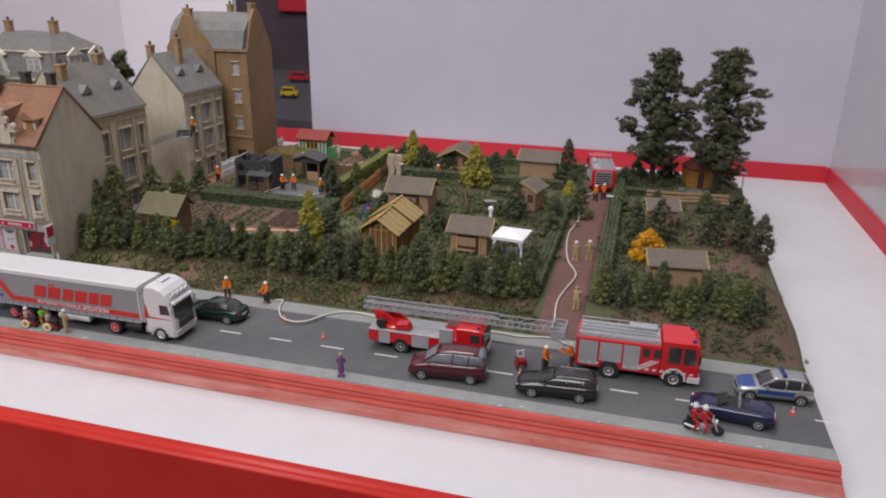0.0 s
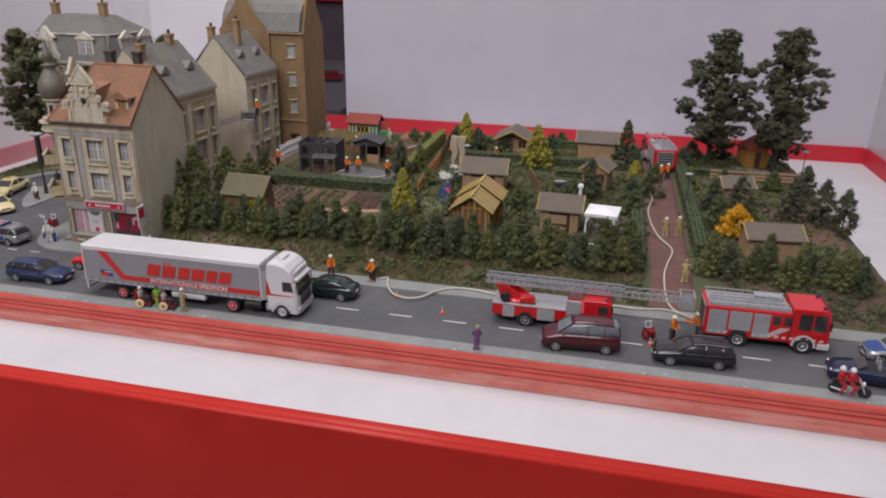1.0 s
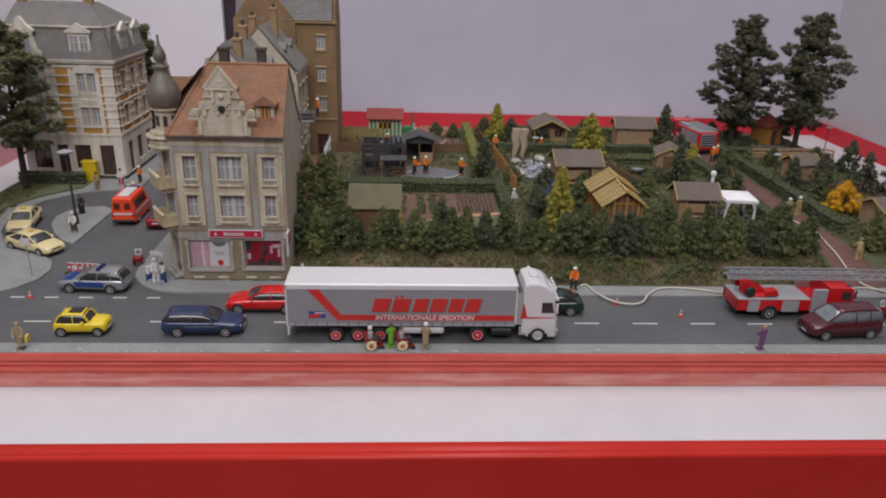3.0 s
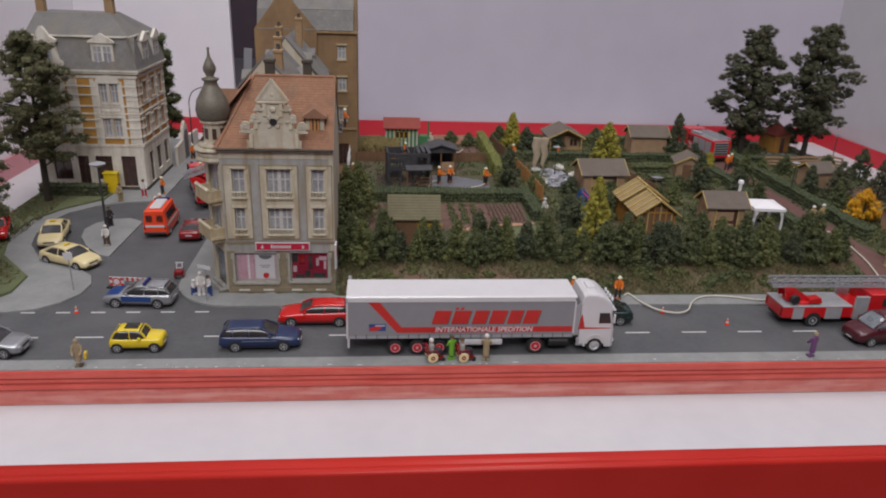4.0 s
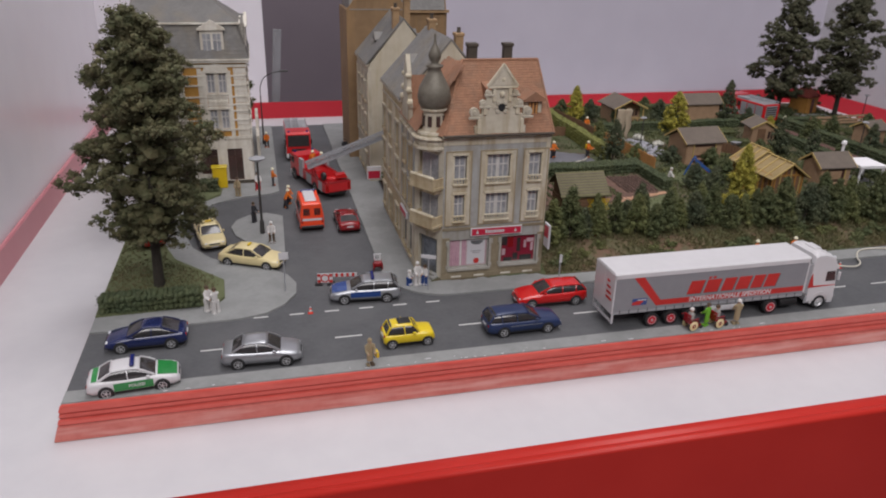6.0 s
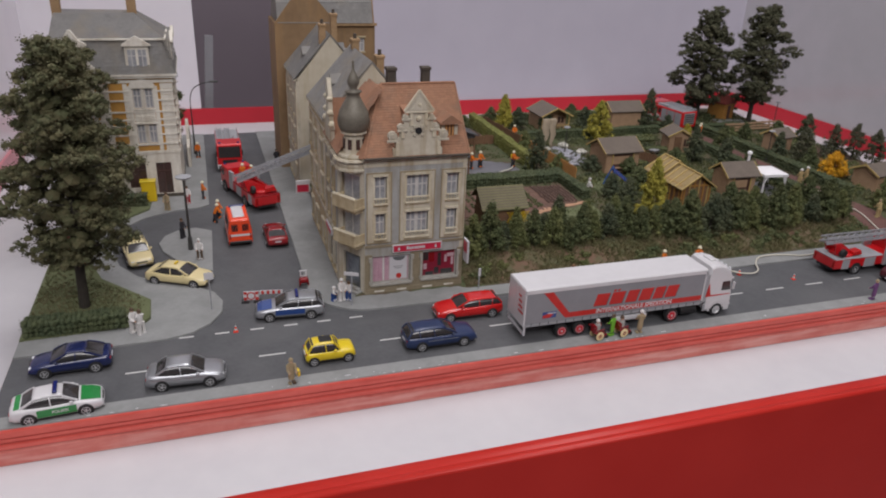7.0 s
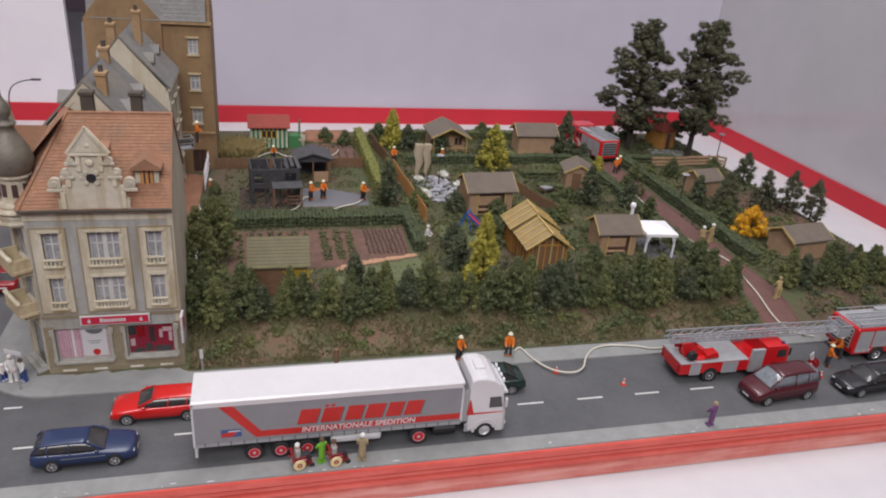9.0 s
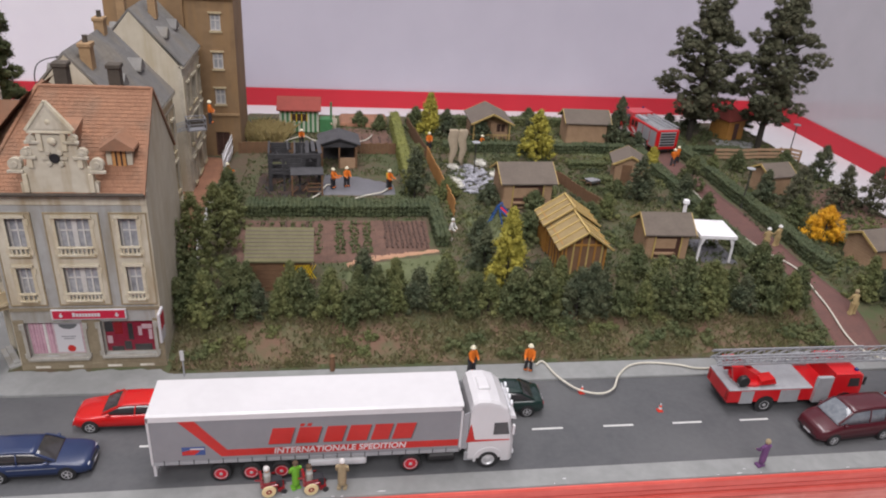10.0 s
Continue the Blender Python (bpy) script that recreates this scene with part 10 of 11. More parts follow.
def leaf_mesh(name, centres, radii, material, rng, per=26, leaf=0.17, core=0.72, flat=1.0):
    """Clumps of small separate leaves, each clump round a lumpy heart."""
    C, R = np.asarray(centres, float), np.asarray(radii, float)
    n = len(C)
    idx = np.repeat(np.arange(n), per)
    d = rng.normal(size=(len(idx), 3))
    d /= np.linalg.norm(d, axis=1)[:, None]
    p = C[idx] + d * (R[idx] * rng.uniform(0.55, 1.36, len(idx)))[:, None] * (1, 1, flat)
    nrm = d * 0.7 + (0, 0, 0.4) + rng.normal(size=(len(idx), 3)) * 0.62
    a = np.cross(nrm, rng.normal(size=(len(idx), 3)))
    a /= np.linalg.norm(a, axis=1)[:, None]
    b = np.cross(nrm, a)
    b /= np.linalg.norm(b, axis=1)[:, None]
    s = leaf * rng.uniform(0.6, 1.35, len(idx))[:, None]
    quad = np.stack([p - a * s * 0.55, p + b * s * 0.45, p + a * s * 0.55, p - b * s * 0.45], 1).reshape(-1, 3)
    faces = np.arange(len(quad)).reshape(-1, 4).tolist()
    base = np.asarray(ICO)
    hearts = []
    for c, r in zip(C, R):
        hearts.append(c + base * (r * core) * rng.uniform(0.75, 1.15, (12, 1)) * (1, 1, flat))
    off = len(quad)
    verts = np.concatenate([quad, *hearts]) * U
    for k in range(n):
        faces += [(off + 12 * k + i, off + 12 * k + j, off + 12 * k + l) for i, j, l in ICOF]
    me = bpy.data.meshes.new(name)
    me.from_pydata(verts.tolist(), [], faces)
    me.materials.append(material)
    return me


def crown(parent, me, label=""):
    ob = new("crown", me)
    ob.parent = parent
    if label:
        tagged(ob, label)
    return ob


def bush_points(rng, h, r, n, top=0.35, base=0.25):
    """Clump centres of an upright bush: wide below, narrowing, with an uneven outline."""
    out, rad = [], []
    for _ in range(n):
        t = rng.uniform(0, 1) ** 0.85
        w = r * ((1 - t) ** 0.75 * (1 - top) + top * (1 - t ** 3)) * rng.uniform(0.35, 1.08)
        a = rng.uniform(0, 2 * math.pi)
        out.append((w * math.cos(a), w * math.sin(a), base + t * (h - base - 0.25)))
        rad.append(rng.uniform(0.17, 0.40) * (1.1 - 0.45 * t))
    return out, rad


def bush(label, at, h, r, material, seed, n=46, name="bush", category="bush", group="", per=30, leaf=0.17, top=0.35):
    rng = np.random.default_rng(seed)
    t = thing(name, label, category, at, group=group)
    bm = B()
    rod(bm, (0, 0, -0.1), (0.05, 0.03, h * 0.55), 0.10, 0.04, 7)
    for k in range(3):
        a = k * 2.1 + seed
        rod(bm, (0, 0, h * (0.15 + 0.1 * k)), (r * 0.6 * math.cos(a), r * 0.6 * math.sin(a), h * (0.35 + 0.12 * k)), 0.045, 0.02, 5)
    part("trunk", bm, M_BARK, t)
    crown(t, leaf_mesh("crown", *bush_points(rng, h, r, int(n * 2.3), top), material, rng, int(per * 1.4), leaf * 0.52, 0.62))
    return t


# the row of small trees above the verge
kinds = []
row = []
rngp = random.Random(21)
for i in range(29):
    x = -25.0 + i * 1.34 + rngp.uniform(-0.25, 0.25)
    row.append((x, 8.85 + rngp.uniform(-0.4, 0.5), rngp.choice((0.78, 0.86, 0.92, 1.0, 1.14))))
for i in range(16):
    row.append((-24.4 + i * 2.35 + rngp.uniform(-0.5, 0.5), 10.2 + rngp.uniform(-0.3, 0.6), rngp.uniform(0.62, 0.95)))
for i in range(9):
    row.append((17.9 + i * 1.2 + rngp.uniform(-0.3, 0.3), 9.4 + rngp.uniform(-0.7, 0.8), rngp.uniform(0.72, 1.0)))
for i in range(5):
    row.append((24.6 + (i % 3) * 1.3, 11.3 + 1.1 * (i // 3) + rngp.uniform(-0.3, 0.3), rngp.uniform(0.5, 0.7)))
for x, y, q in ((25.6, 9.2, 0.75), (26.8, 9.9, 0.8), (27.9, 10.8, 0.72), (27.2, 11.9, 0.6), (23.4, 9.4, 0.85)):
    row.append((x, y, q))
MK = [M_LEAF, M_LEAF2, M_LEAF, M_LEAF3, M_LEAF2, M_LEAF]
for i, (x, y, s) in enumerate(row):
    at = (x, y, gz(x, y) - 0.05)
    if i < 6:
        kinds.append(bush("dark green flocked small tree in the verge row", at, 3.05 + 0.30 * (i % 3), 0.86 + 0.12 * (i % 2), MK[i], 40 + i, 52, "small_tree", "tree", "verge trees", 34, 0.18, 0.24))
        kinds[-1].matrix_basis = spot(*at, rngp.uniform(0, 360), s)
        kinds[-1].scale = (s, s, s)
    else:
        src = kinds[(i * 5 + i // 6) % 6]
        s0 = src.scale[0]
        copy_thing(src, spot(*at, rngp.uniform(0, 360), s / s0))

# single conifers and shrubs in the plots
LONE = [
    (-5.9, 12.1, 5.6, 1.35, M_LIME, "yellow-green upright conifer behind the tree row"), (2.2, 36.0, 4.9, 1.9, M_LIME, "yellow-green conifer on the back lawn"),
    (11.6, 40.2, 5.2, 1.55, M_LEAF3, "dark pointed conifer by the pale cabin"), (-10.3, 26.2, 4.5, 1.3, M_LEAF3, "dark dense conifer beside the wet paving"),
    (-9.6, 31.0, 3.2, 0.8, M_LEAF2, "green conifer beside the lime hedge"), (8.4, 26.0, 4.1, 1.25, M_LEAF3, "dark conifer in front of the mossy cabin"),
    (14.2, 28.6, 3.5, 1.35, M_LEAF, "large green shrub beside the path"), (12.6, 33.4, 2.4, 0.7, M_LIME, "yellow flowering shrub beside the path"),
    (-8.4, 44.0, 2.6, 1.2, M_LEAF, "green conifer by the back fence"), (-7.1, 43.0, 4.4, 1.2, M_LIME, "tall yellow-green conifer at the back"), (-5.5, 42.3, 2.9, 1.3, M_LEAF3, "dark shrub by the back fence"),
    (-2.3, 40.9, 2.5, 1.25, M_LEAF3, "dark shrub beside the porch cabin"), (3.3, 41.6, 2.9, 1.2, M_LEAF3, "dark shrub beside the porch cabin"), (4.0, 39.0, 1.6, 0.8, M_LEAF, "low green shrub on the lawn"),
    (-24.9, 13.2, 6.0, 1.8, M_LEAF2, "leafy green bush beside the bank"), (-24.2, 17.2, 5.0, 1.7, M_LEAF2, "leafy green bush behind the houses"), (-23.9, 20.8, 3.6, 1.3, M_LEAF2, "leafy green bush behind the houses"), (-24.4, 24.8, 3.2, 1.1, M_LEAF, "leafy green bush behind the houses"), (-25.6, 11.4, 5.4, 1.3, M_LEAF, "tall bush against the gable"),
    (-3.0, 18.6, 2.6, 1.0, M_LEAF, "green bush on the play lawn"), (-1.2, 23.4, 2.1, 1.2, M_LEAF, "green bush in front of the bench cabin"), (-4.4, 25.4, 1.9, 1.1, M_LEAF3, "dark bush beside the bench cabin"), (-7.6, 26.4, 1.9, 1.1, M_LEAF2, "green bush by the board fence"), (6.8, 27.0, 1.6, 0.9, M_LEAF, "green bush by the mossy cabin"), (-6.6, 17.6, 2.6, 0.9, M_LEAF3, "dark green bush by the hedge end"), (-6.9, 14.4, 3.2, 1.0, M_LEAF3, "dark green bush behind the tree row"), (2.4, 20.6, 2.4, 0.9, M_LEAF, "green bush between two cabins"), (3.0, 13.0, 2.6, 1.0, M_LEAF, "green bush by the pine hut"), (4.4, 22.6, 2.2, 0.9, M_LEAF2, "green bush beyond the brown cabin"),
    (-14.9, 12.0, 3.0, 0.7, M_LEAF3, "slim dark conifer by the small lawn"), (-9.9, 11.6, 2.8, 0.9, M_LEAF2, "green bush by the small lawn"),
    (12.4, 22.0, 2.6, 0.9, M_LEAF, "green bush at the path hedge"), (12.2, 25.6, 2.8, 0.9, M_LEAF3, "dark conifer at the path hedge"), (11.9, 13.0, 2.8, 1.1, M_LEAF, "green bush beside the white tent"),
    (19.2, 20.6, 3.0, 1.0, M_LEAF, "round green shrub by the hedge"), (19.4, 25.6, 3.2, 1.0, M_LEAF3, "dark shrub on the east plot"), (25.8, 24.4, 4.1, 1.2, M_LEAF5, "small fruit tree on the east plot"), (28.1, 23.6, 4.3, 1.25, M_LEAF5, "dark fruit tree at the model edge"), (29.3, 21.8, 4.2, 1.05, M_LEAF5, "dark fruit tree at the model edge"), (21.4, 24.0, 4.0, 1.35, M_LEAF5, "small fruit tree on bare earth"), (28.2, 31.0, 3.6, 1.0, M_LEAF3, "dark fruit tree near the fence"), (25.8, 33.2, 2.4, 1.0, M_LEAF, "green shrub below the fence"), (21.2, 33.4, 2.2, 0.9, M_LEAF, "green shrub below the fence"),
    (17.9, 32.0, 2.2, 0.8, M_LEAF2, "green shrub beside the path"), (12.7, 37.6, 2.4, 0.9, M_LEAF3, "dark shrub beside the garden engine"), (17.8, 41.0, 2.4, 1.0, M_LEAF3, "dark shrub beside the garden engine"), (19.0, 44.6, 2.4, 1.2, M_LEAF3, "dark shrub under the big trees"), (28.6, 46.0, 2.6, 1.2, M_LEAF3, "dark shrub under the big trees"), (22.4, 46.6, 2.2, 1.2, M_LEAF3, "dark shrub under the big trees"),
    (-12.0, 43.8, 1.8, 0.8, M_LEAF, "low green shrub behind the bed"), (-14.0, 45.0, 1.6, 0.9, M_LEAF, "low green shrub behind the bed"), (14.2, 46.8, 2.0, 1.0, M_LEAF3, "dark shrub at the back edge"), (4.0, 46.6, 2.0, 1.0, M_LEAF, "green shrub at the back edge"),
]
for i, (x, y, h, r, m, lab) in enumerate(LONE):
    bush(lab, (x, y, gz(x, y) - 0.05), h, r, m, 200 + i, int(20 + (16 if m is M_LIME else 9) * h), per=30, leaf=0.17, top=0.25 if m is M_LIME else 0.9 if "fruit" in lab else 0.35, name="conifer" if "conifer" in lab else "shrub", category="conifer" if "conifer" in lab else "shrub")
g_ = bush("bright golden-yellow flowering bush on the east plot", (20.5, 18.6, gz(20.5, 18.6) - 0.05), 2.9, 1.5, M_GOLD, 77, 60, name="flowering_bush", per=44, leaf=0.16, top=0.7)
for i, (x, y) in enumerate(((-6.4, 28.4), (-6.6, 29.4), (-3.6, 33.6), (-2.6, 31.0), (-6.2, 32.6))):
    bush("small white flowering bush at the rock garden", (x, y, gz(x, y)), 0.7, 0.5, M_BLOSSOM, 300 + i, 12, name="flowering_bush", per=24, leaf=0.13, top=0.8)


def big_tree(label, at, h, spread, material, seed, low=0.28, lean=(0, 0), pads=26, name="tree", per=40):
    """A tall dense crown of ragged boughs: pads of clumps round a filled middle."""
    rng = np.random.default_rng(seed)
    t = thing(name, label, "tree", at)
    bm = B()
    trunk_top = Vector((lean[0], lean[1], h * 0.78))
    rod(bm, (0, 0, -0.15), (lean[0] * 0.3, lean[1] * 0.3, h * 0.3), 0.34, 0.24, 10)
    rod(bm, (lean[0] * 0.3, lean[1] * 0.3, h * 0.3), trunk_top, 0.24, 0.07, 9)
    C, R = [], []

    def wide(u):
        return spread * (0.62 + 0.34 * math.sin(math.pi * min(1, 0.12 + u))) * (1 if u < 0.72 else 1 - 2.5 * (u - 0.72)) * (1 if u > 0.10 else 0.55)

    for k in range(pads):
        u = (k + 0.5) / pads
        z = h * (low + (0.96 - low) * u)
        a = k * 2.4 + rng.uniform(-0.5, 0.5)
        w = wide(u) * (rng.uniform(0.45, 0.88) if k % 3 else rng.uniform(0.85, 1.04))
        c = Vector((lean[0] * u + w * math.cos(a), lean[1] * u + w * math.sin(a), z))
        s = Vector((lean[0] * u * 0.8, lean[1] * u * 0.8, max(h * low * 0.8, z - 1.2)))
        rod(bm, s, c, 0.085, 0.03, 6)
        rx, rz_ = rng.uniform(0.95, 1.45) * spread / 3.6 * (1.1 - 0.35 * u), rng.uniform(0.42, 0.72) * h / 15
        for _ in range(30):
            d = rng.normal(size=3)
            d = d / np.linalg.norm(d) * rng.uniform(0.3, 1.0) ** 0.5
            C.append((c.x + d[0] * rx, c.y + d[1] * rx, c.z + d[2] * rz_))
            R.append(rng.uniform(0.18, 0.38))
    for _ in range(int(pads * 7)):
        u = rng.uniform(0.02, 0.97)
        w, a = wide(u) * 0.52 * math.sqrt(rng.uniform(0, 1)), rng.uniform(0, 2 * math.pi)
        C.append((lean[0] * u + w * math.cos(a), lean[1] * u + w * math.sin(a), h * (low + (0.97 - low) * u)))
        R.append(rng.uniform(0.45, 0.75))
    part("trunk", bm, M_BARK, t)
    crown(t, leaf_mesh("crown", C, R, material, rng, per, 0.115, 0.70, 0.8))
    return t


big_tree("tall dark broadleaf tree at the garden's back corner", (20.6, 42.6, gz(20.6, 42.6)), 14.8, 3.9, M_LEAF5, 5, 0.16, (0.3, 0), 32)
big_tree("tall dark broadleaf tree beside the pine gazebo", (26.9, 39.8, gz(26.9, 39.8)), 15.5, 3.8, M_LEAF5, 9, 0.18, (0.2, 0.2), 32)
big_tree("tall dark green street-corner tree on the turf", (-50.6, 8.4, PV + 0.1), 17.4, 3.8, M_LEAF4, 14, 0.19, (0.5, 0.2), 42)
big_tree("dark green tree in front of the tenement", (-52.0, 25.4, PV + 0.1), 15.0, 3.8, M_LEAF4, 23, 0.26, (0.2, 0), 24)
big_tree("slender dark tree behind the tenement", (-45.9, 41.9, PV), 13.6, 2.1, M_LEAF, 31, 0.18, (0, 0), 22)


def hedge(label, x0, y0, x1, y1, h, material, seed, group=""):
    """A clipped hedge filling a rectangle of the plan."""
    rng = np.random.default_rng(seed)
    cx, cy = (x0 + x1) / 2, (y0 + y1) / 2
    z0 = gz(cx, cy) if cx > -33 else PV + 0.1
    t = thing("hedge", label, "hedge", (cx, cy, z0), group=group)
    C, R = [], []
    nx, ny, nz = max(1, round((x1 - x0) / 0.30)), max(1, round((y1 - y0) / 0.30)), max(1, round(h / 0.32))
    for i in range(nx):
        for j in range(ny):
            for k in range(nz):
                x, y = x0 + (x1 - x0) * (i + 0.5) / nx, y0 + (y1 - y0) * (j + 0.5) / ny
                dz = (gz(x, y) if cx > -33 else z0) - z0
                C.append((x - cx + rng.uniform(-.05, .05), y - cy + rng.uniform(-.05, .05), dz + h * (k + 0.5) / nz + rng.uniform(-.03, .03)))
                R.append(rng.uniform(0.22, 0.27))
    ob = crown(t, leaf_mesh("foliage", C, R, material, rng, 26, 0.085, 0.88))
    ob.name = "foliage"
    return t


hedge("clipped dark green hedge between bed and burnt hut", -23.0, 22.6, -9.4, 24.2, 0.95, M_HEDGE, 1)
hedge("clipped dark green hedge along the bed's end", -9.6, 17.6, -8.7, 24.6, 0.95, M_HEDGE, 2)
hedge("clipped yellow-green hedge between two plots", -10.9, 27.0, -10.1, 45.2, 1.5, M_HEDGELIME, 3)
hedge("clipped dark hedge along the garden path", 16.9, 13.2, 17.9, 41.5, 1.1, M_HEDGE, 4)
hedge("clipped green hedge along the garden path", 12.2, 9.6, 13.2, 40.0, 0.9, M_HEDGE, 5)
hedge("low dark hedge across the back lawns", -6.4, 37.4, 11.6, 38.3, 0.9, M_HEDGE, 6)
hedge("low dark hedge across the middle plots", 4.6, 33.0, 8.2, 33.9, 0.8, M_LEAF, 7)
hedge("low dark hedge across the middle plots", 4.8, 29.4, 8.0, 30.2, 0.7, M_LEAF, 8)
hedge("low clipped hedge round the turf corner", -53.6, 4.95, -47.9, 6.1, 1.0, M_HEDGE, 9)
hedge("low clipped hedge in front of the tenement", -53.4, 26.9, -47.6, 27.8, 1.1, M_LEAF3, 10)
hedge("low green hedge at the back edge", -9.0, 45.8, 13.0, 46.7, 0.9, M_LEAF, 11)
hedge("low dark hedge on the east plot", 18.0, 37.6, 24.0, 38.4, 0.8, M_HEDGE, 12)


def scatter(name, label, category, n, region, material, seed, leaf=0.2, r=(0.10, 0.26), per=9, lift=0.06, keep=None, drift=-0.15):
    """Low tufts strewn over a stretch of ground, joined in one object."""
    rng = np.random.default_rng(seed)
    C, R = [], []
    while len(C) < n:
        x, y = rng.uniform(region[0], region[2]), rng.uniform(region[1], region[3])
        if keep and not keep(x, y):
            n -= 0.34
            continue
        if noise.noise((x * 0.55, y * 0.55, seed * 3.7)) + 0.5 * noise.noise((x * 1.6, y * 1.6, seed)) < drift:
            n -= 0.34
            continue
        q = rng.uniform(*r)
        C.append((x, y, gz(x, y) + lift * q))
        R.append(q)
    me = leaf_mesh(name, C, R, material, rng, per, leaf, 0.5, 0.7)
    ob = new(name, me)
    return tagged(ob, label, category, kind="stuff")


def off_path(x, y):
    return not 13.2 < x < 16.8




def blades(name, label, n, region, material, seed, h=(0.12, 0.3), w=0.05, keep=None, drift=-0.1, base=None):
    """Thin upright blades of grass in drifts, joined in one object."""
    rng = np.random.default_rng(seed)
    verts, faces = [], []
    tries = 0
    while len(faces) < n and tries < n * 4:
        tries += 1
        x, y = rng.uniform(region[0], region[2]), rng.uniform(region[1], region[3])
        if (keep and not keep(x, y)) or noise.noise((x * 0.5, y * 0.5, seed * 3.7)) + 0.6 * noise.noise((x * 1.7, y * 1.7, seed)) < drift + rng.normal() * 0.15:
            continue
        q, a = rng.uniform(*h), rng.uniform(0, 6.283)
        z = (gz(x, y) if base is None else base) - 0.01
        c, d = w * math.cos(a), w * math.sin(a)
        lx, ly = rng.normal() * q * 0.45, rng.normal() * q * 0.45
        k = len(verts)
        verts += [((x - c) * U, (y - d) * U, z * U), ((x + c) * U, (y + d) * U, z * U), ((x + lx * 0.4 + c * 0.5) * U, (y + ly * 0.4 + d * 0.5) * U, (z + q * 0.65) * U), ((x + lx) * U, (y + ly) * U, (z + q) * U)]
        faces.append((k, k + 1, k + 2, k + 3))
    me = bpy.data.meshes.new(name)
    me.from_pydata(verts, [], faces)
    me.materials.append(material)
    return tagged(new(name, me), label, "grass", kind="stuff")


def low_growth(name, label, centres, material, seed, spread=0.45, n=12, size=(0.12, 0.26)):
    """Low spreading growth in separate patches."""
    rng = np.random.default_rng(seed)
    C, R = [], []
    for x, y in centres:
        for _ in range(n):
            a, b = x + rng.normal() * spread, y + rng.normal() * spread * 0.6
            q = rng.uniform(*size)
            C.append((a, b, gz(a, b) + q * rng.uniform(0.2, 1.5)))
            R.append(q)
    return tagged(new(name, leaf_mesh(name, C, R, material, rng, 34, 0.09, 0.66)), label, "shrubs", kind="stuff")


blades("verge_grass", "dry yellowish grass on the verge bank", 15000, (-25.2, 5.5, 13.1, 9.4), M_VERGEGRASS, 3, (0.12, 0.34), 0.05, off_path, -0.05)
blades("verge_grass", "dull green grass on the verge bank", 9000, (-25.2, 5.5, 13.1, 9.6), M_WEED, 5, (0.10, 0.30), 0.055, off_path, 0.02)
blades("slope_grass", "thin grass on the bare slope", 3500, (16.8, 5.6, 29.6, 17.0), M_WEED, 6, (0.10, 0.28), 0.05, off_path, 0.18)
rngv = random.Random(17)
low_growth("slope_growth", "dark low growth on the bare slope", [(rngv.uniform(18.5, 29.0), rngv.uniform(6.0, 9.2)) for _ in range(15)], M_LEAF3, 71, 0.5, 10, (0.10, 0.24))
low_growth("slope_growth", "brownish weeds on the bare slope", [(rngv.uniform(18.5, 29.4), rngv.uniform(5.9, 12)) for _ in range(40)], M_WEED, 72, 0.7, 10, (0.06, 0.16))
low_growth("verge_shrubs", "low dark green shrubs dotted over the verge bank", [(x, rngv.uniform(5.9, 8.0)) for x in (rngv.uniform(-24.5, 24) for _ in range(22)) if off_path(x, 0)], M_LEAF, 61, 0.30, 16, (0.14, 0.30))
low_growth("verge_shrubs", "low mid green shrubs dotted over the verge bank", [(x, rngv.uniform(5.8, 8.2)) for x in (rngv.uniform(-24.5, 20) for _ in range(14)) if off_path(x, 0)], M_LEAF2, 62, 0.26, 14, (0.10, 0.24))
low_growth("garden_shrubs", "dark low growth over the middle plots", [p for p in ((rngv.uniform(-8, 29), rngv.uniform(11, 46)) for _ in range(110)) if off_path(*p)], M_LEAF3, 65, 0.8, 10, (0.08, 0.22))
low_growth("garden_shrubs", "low green growth between the cabins", [p for p in ((rngv.uniform(-8, 29), rngv.uniform(10, 46)) for _ in range(90)) if off_path(*p)], M_LEAF, 63, 0.6, 12, (0.12, 0.30))
low_growth("garden_shrubs", "low pale green growth between the cabins", [p for p in ((rngv.uniform(-8, 29), rngv.uniform(10, 46)) for _ in range(60)) if off_path(*p)], M_LEAF2, 64, 0.6, 12, (0.10, 0.26))


def free_ground(x, y):
    return off_path(x, y) and not (-23.4 < x < -9.6 and 15.4 < y < 22) and not (-18.2 < x < -11.5 and 26.5 < y < 31) and not (-17.6 < x < -10.6 and 37.6 < y < 42)


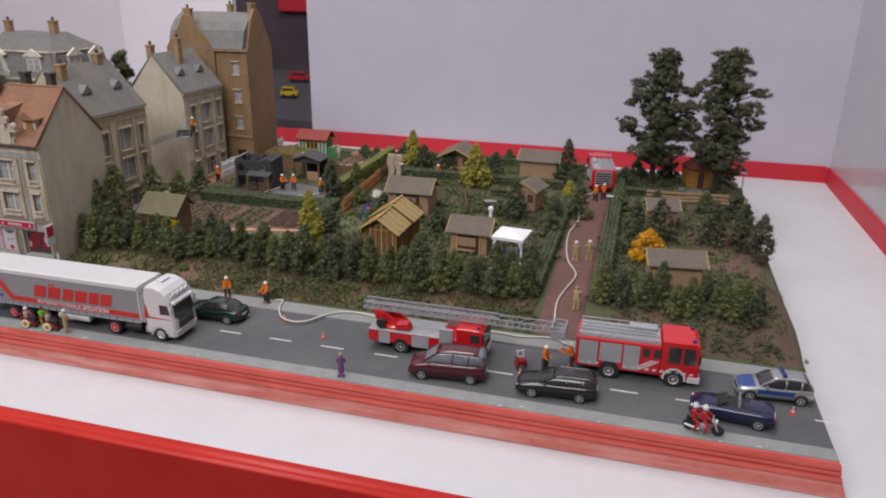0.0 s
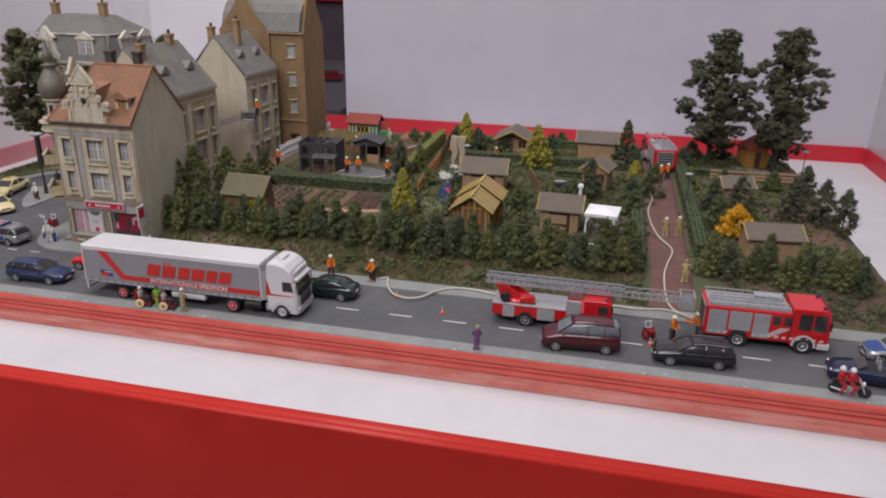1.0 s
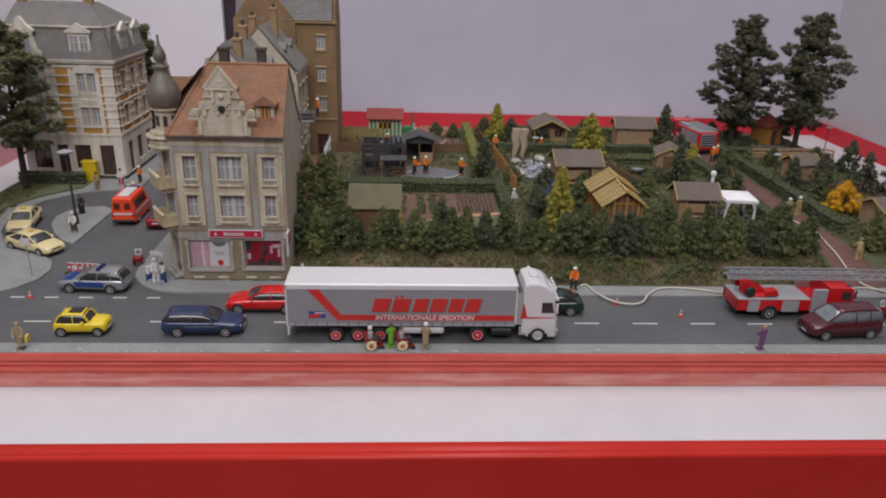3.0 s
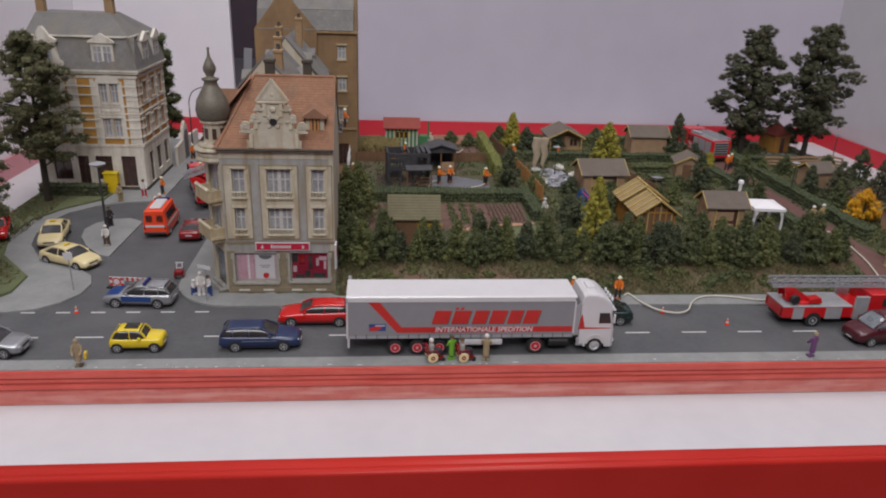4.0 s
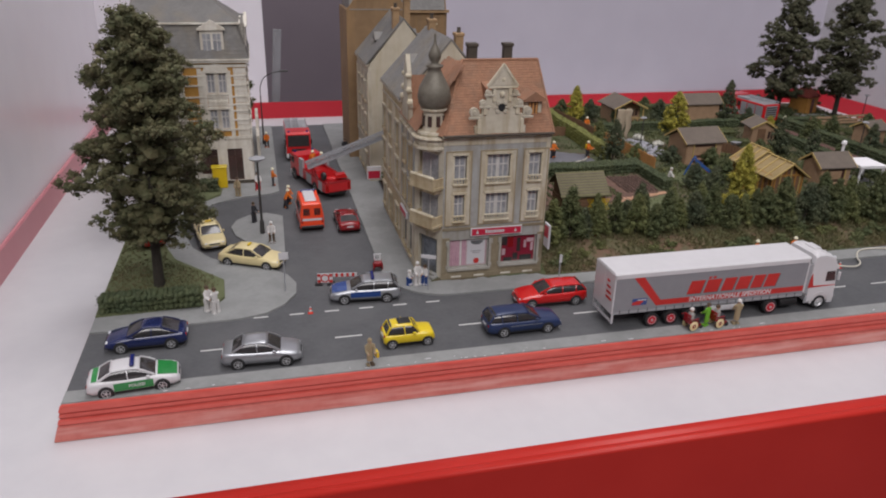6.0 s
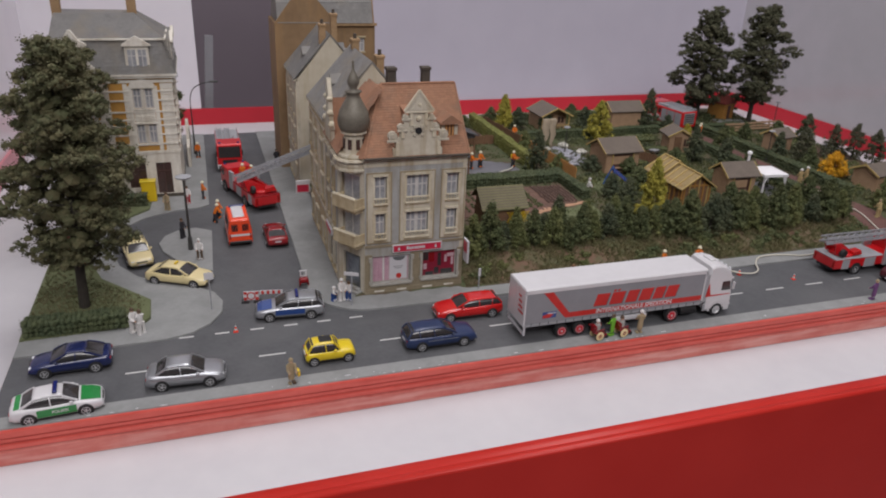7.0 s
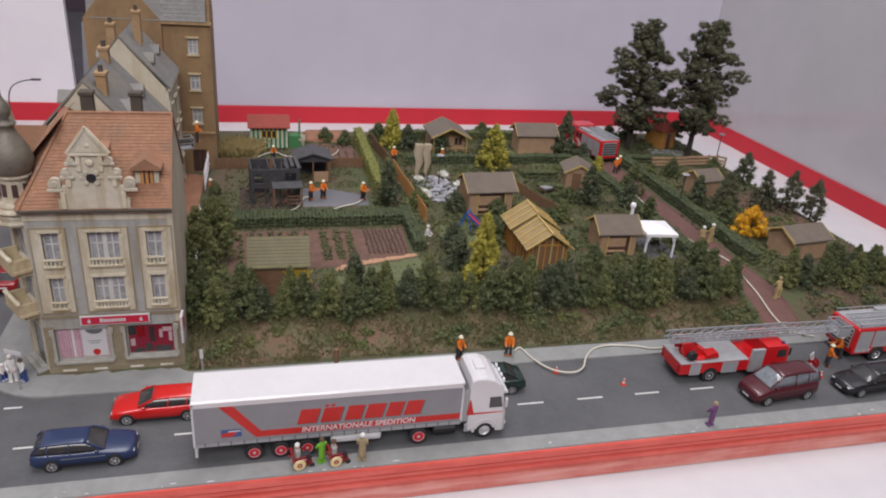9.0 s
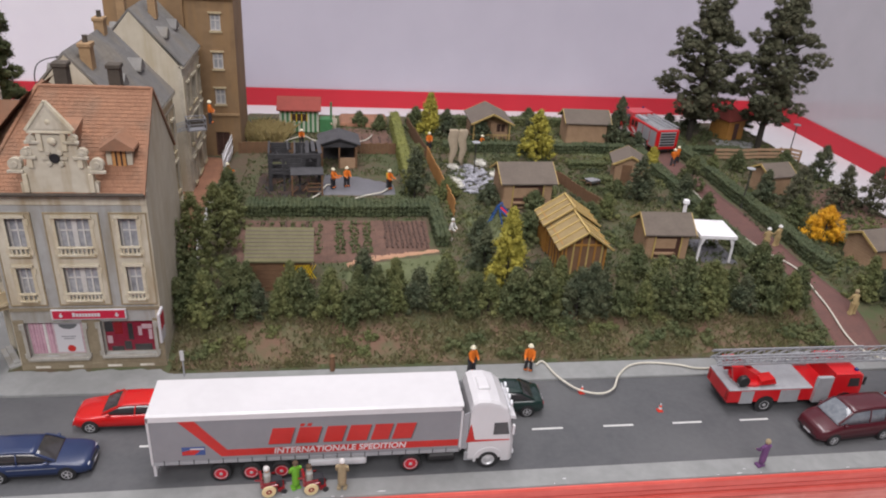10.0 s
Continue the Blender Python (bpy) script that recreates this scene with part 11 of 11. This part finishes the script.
scatter("garden_growth", "low green plants over the plots", "plants", 3600, (-24.0, 9.8, 29.6, 47.6), M_WEED, 4, 0.06, (0.05, 0.13), 12, keep=free_ground)
scatter("garden_growth", "low dark plants over the plots", "plants", 1300, (-24.0, 9.8, 29.6, 47.6), M_LEAF, 5, 0.08, (0.07, 0.22), 18, keep=free_ground)
scatter("garden_growth", "low plants on the east slope", "plants", 260, (17.6, 8.0, 29.6, 34.0), M_LEAF2, 6, 0.17, (0.14, 0.42), 14)
blades("garden_grass", "rough green grass between the cabins", 26000, (-24.0, 9.8, 29.6, 46.6), M_TURFBLADE, 14, (0.12, 0.34), 0.055, free_ground, -0.12)
blades("garden_grass", "mid green grass between the cabins", 9000, (-9.0, 9.8, 13.0, 46.6), M_LEAF2, 15, (0.08, 0.24), 0.05, free_ground, 0.1)
blades("dry_grass", "tall dry straw-coloured grass", 1900, (-24.5, 39.3, -20.9, 42.6), M_STRAW, 7, (0.6, 1.5), 0.045, None, -0.6)
scatter("back_bed_rows", "green seedlings behind the striped shed", "plants", 60, (-18.2, 42.0, -15.4, 43.2), M_LEAF2, 12, 0.14, (0.10, 0.2), 10)

# rows of young plants in the front bed
rng_ = np.random.default_rng(8)
C, R = [], []
for x in (-22.4, -21.7, -21.0, -20.3, -19.6, -18.9, -18.3, -17.7, -16.4, -16.1, -15.4, -15.1, -14.5, -14.2):
    for k in range(9):
        y = 16.6 + k * 0.56
        C.append((x + rng_.uniform(-.08, .08), y + rng_.uniform(-.1, .1), gz(x, y) + 0.16))
        R.append(rng_.uniform(0.16, 0.28))
ob = new("young_plants", leaf_mesh("young_plants", C, R, M_LEAF, rng_, 14, 0.14, 0.6))
tagged(ob, "rows of young green vegetables in the bed", "plants", kind="stuff")

# turf on the street corner
C, R = [], []
for _ in range(420):
    x, y = rng_.uniform(-53.7, -47.2), rng_.uniform(6.0, 27.0)
    if x > -50.4 + (y - 12.8) * -0.2 and y > 9.5:
        continue
    C.append((x, y, PV + 0.16))
    R.append(rng_.uniform(0.06, 0.16))
blades("turf_grass", "short dull green turf on the street corner", 5000, (-53.7, 6.0, -47.0, 27.5), M_WEED, 21, (0.06, 0.18), 0.05, lambda x, y: x < -50.6 or (y < 12 and x < -46.9 - max(0, y - 8.6) * 0.9), -0.3, PV + 0.14)
ob = new("turf_tufts", leaf_mesh("turf_tufts", C, R, M_WEED, rng_, 16, 0.08, 0.6, 0.6))
tagged(ob, "dull green tufts over the street-corner turf", "grass", kind="stuff")
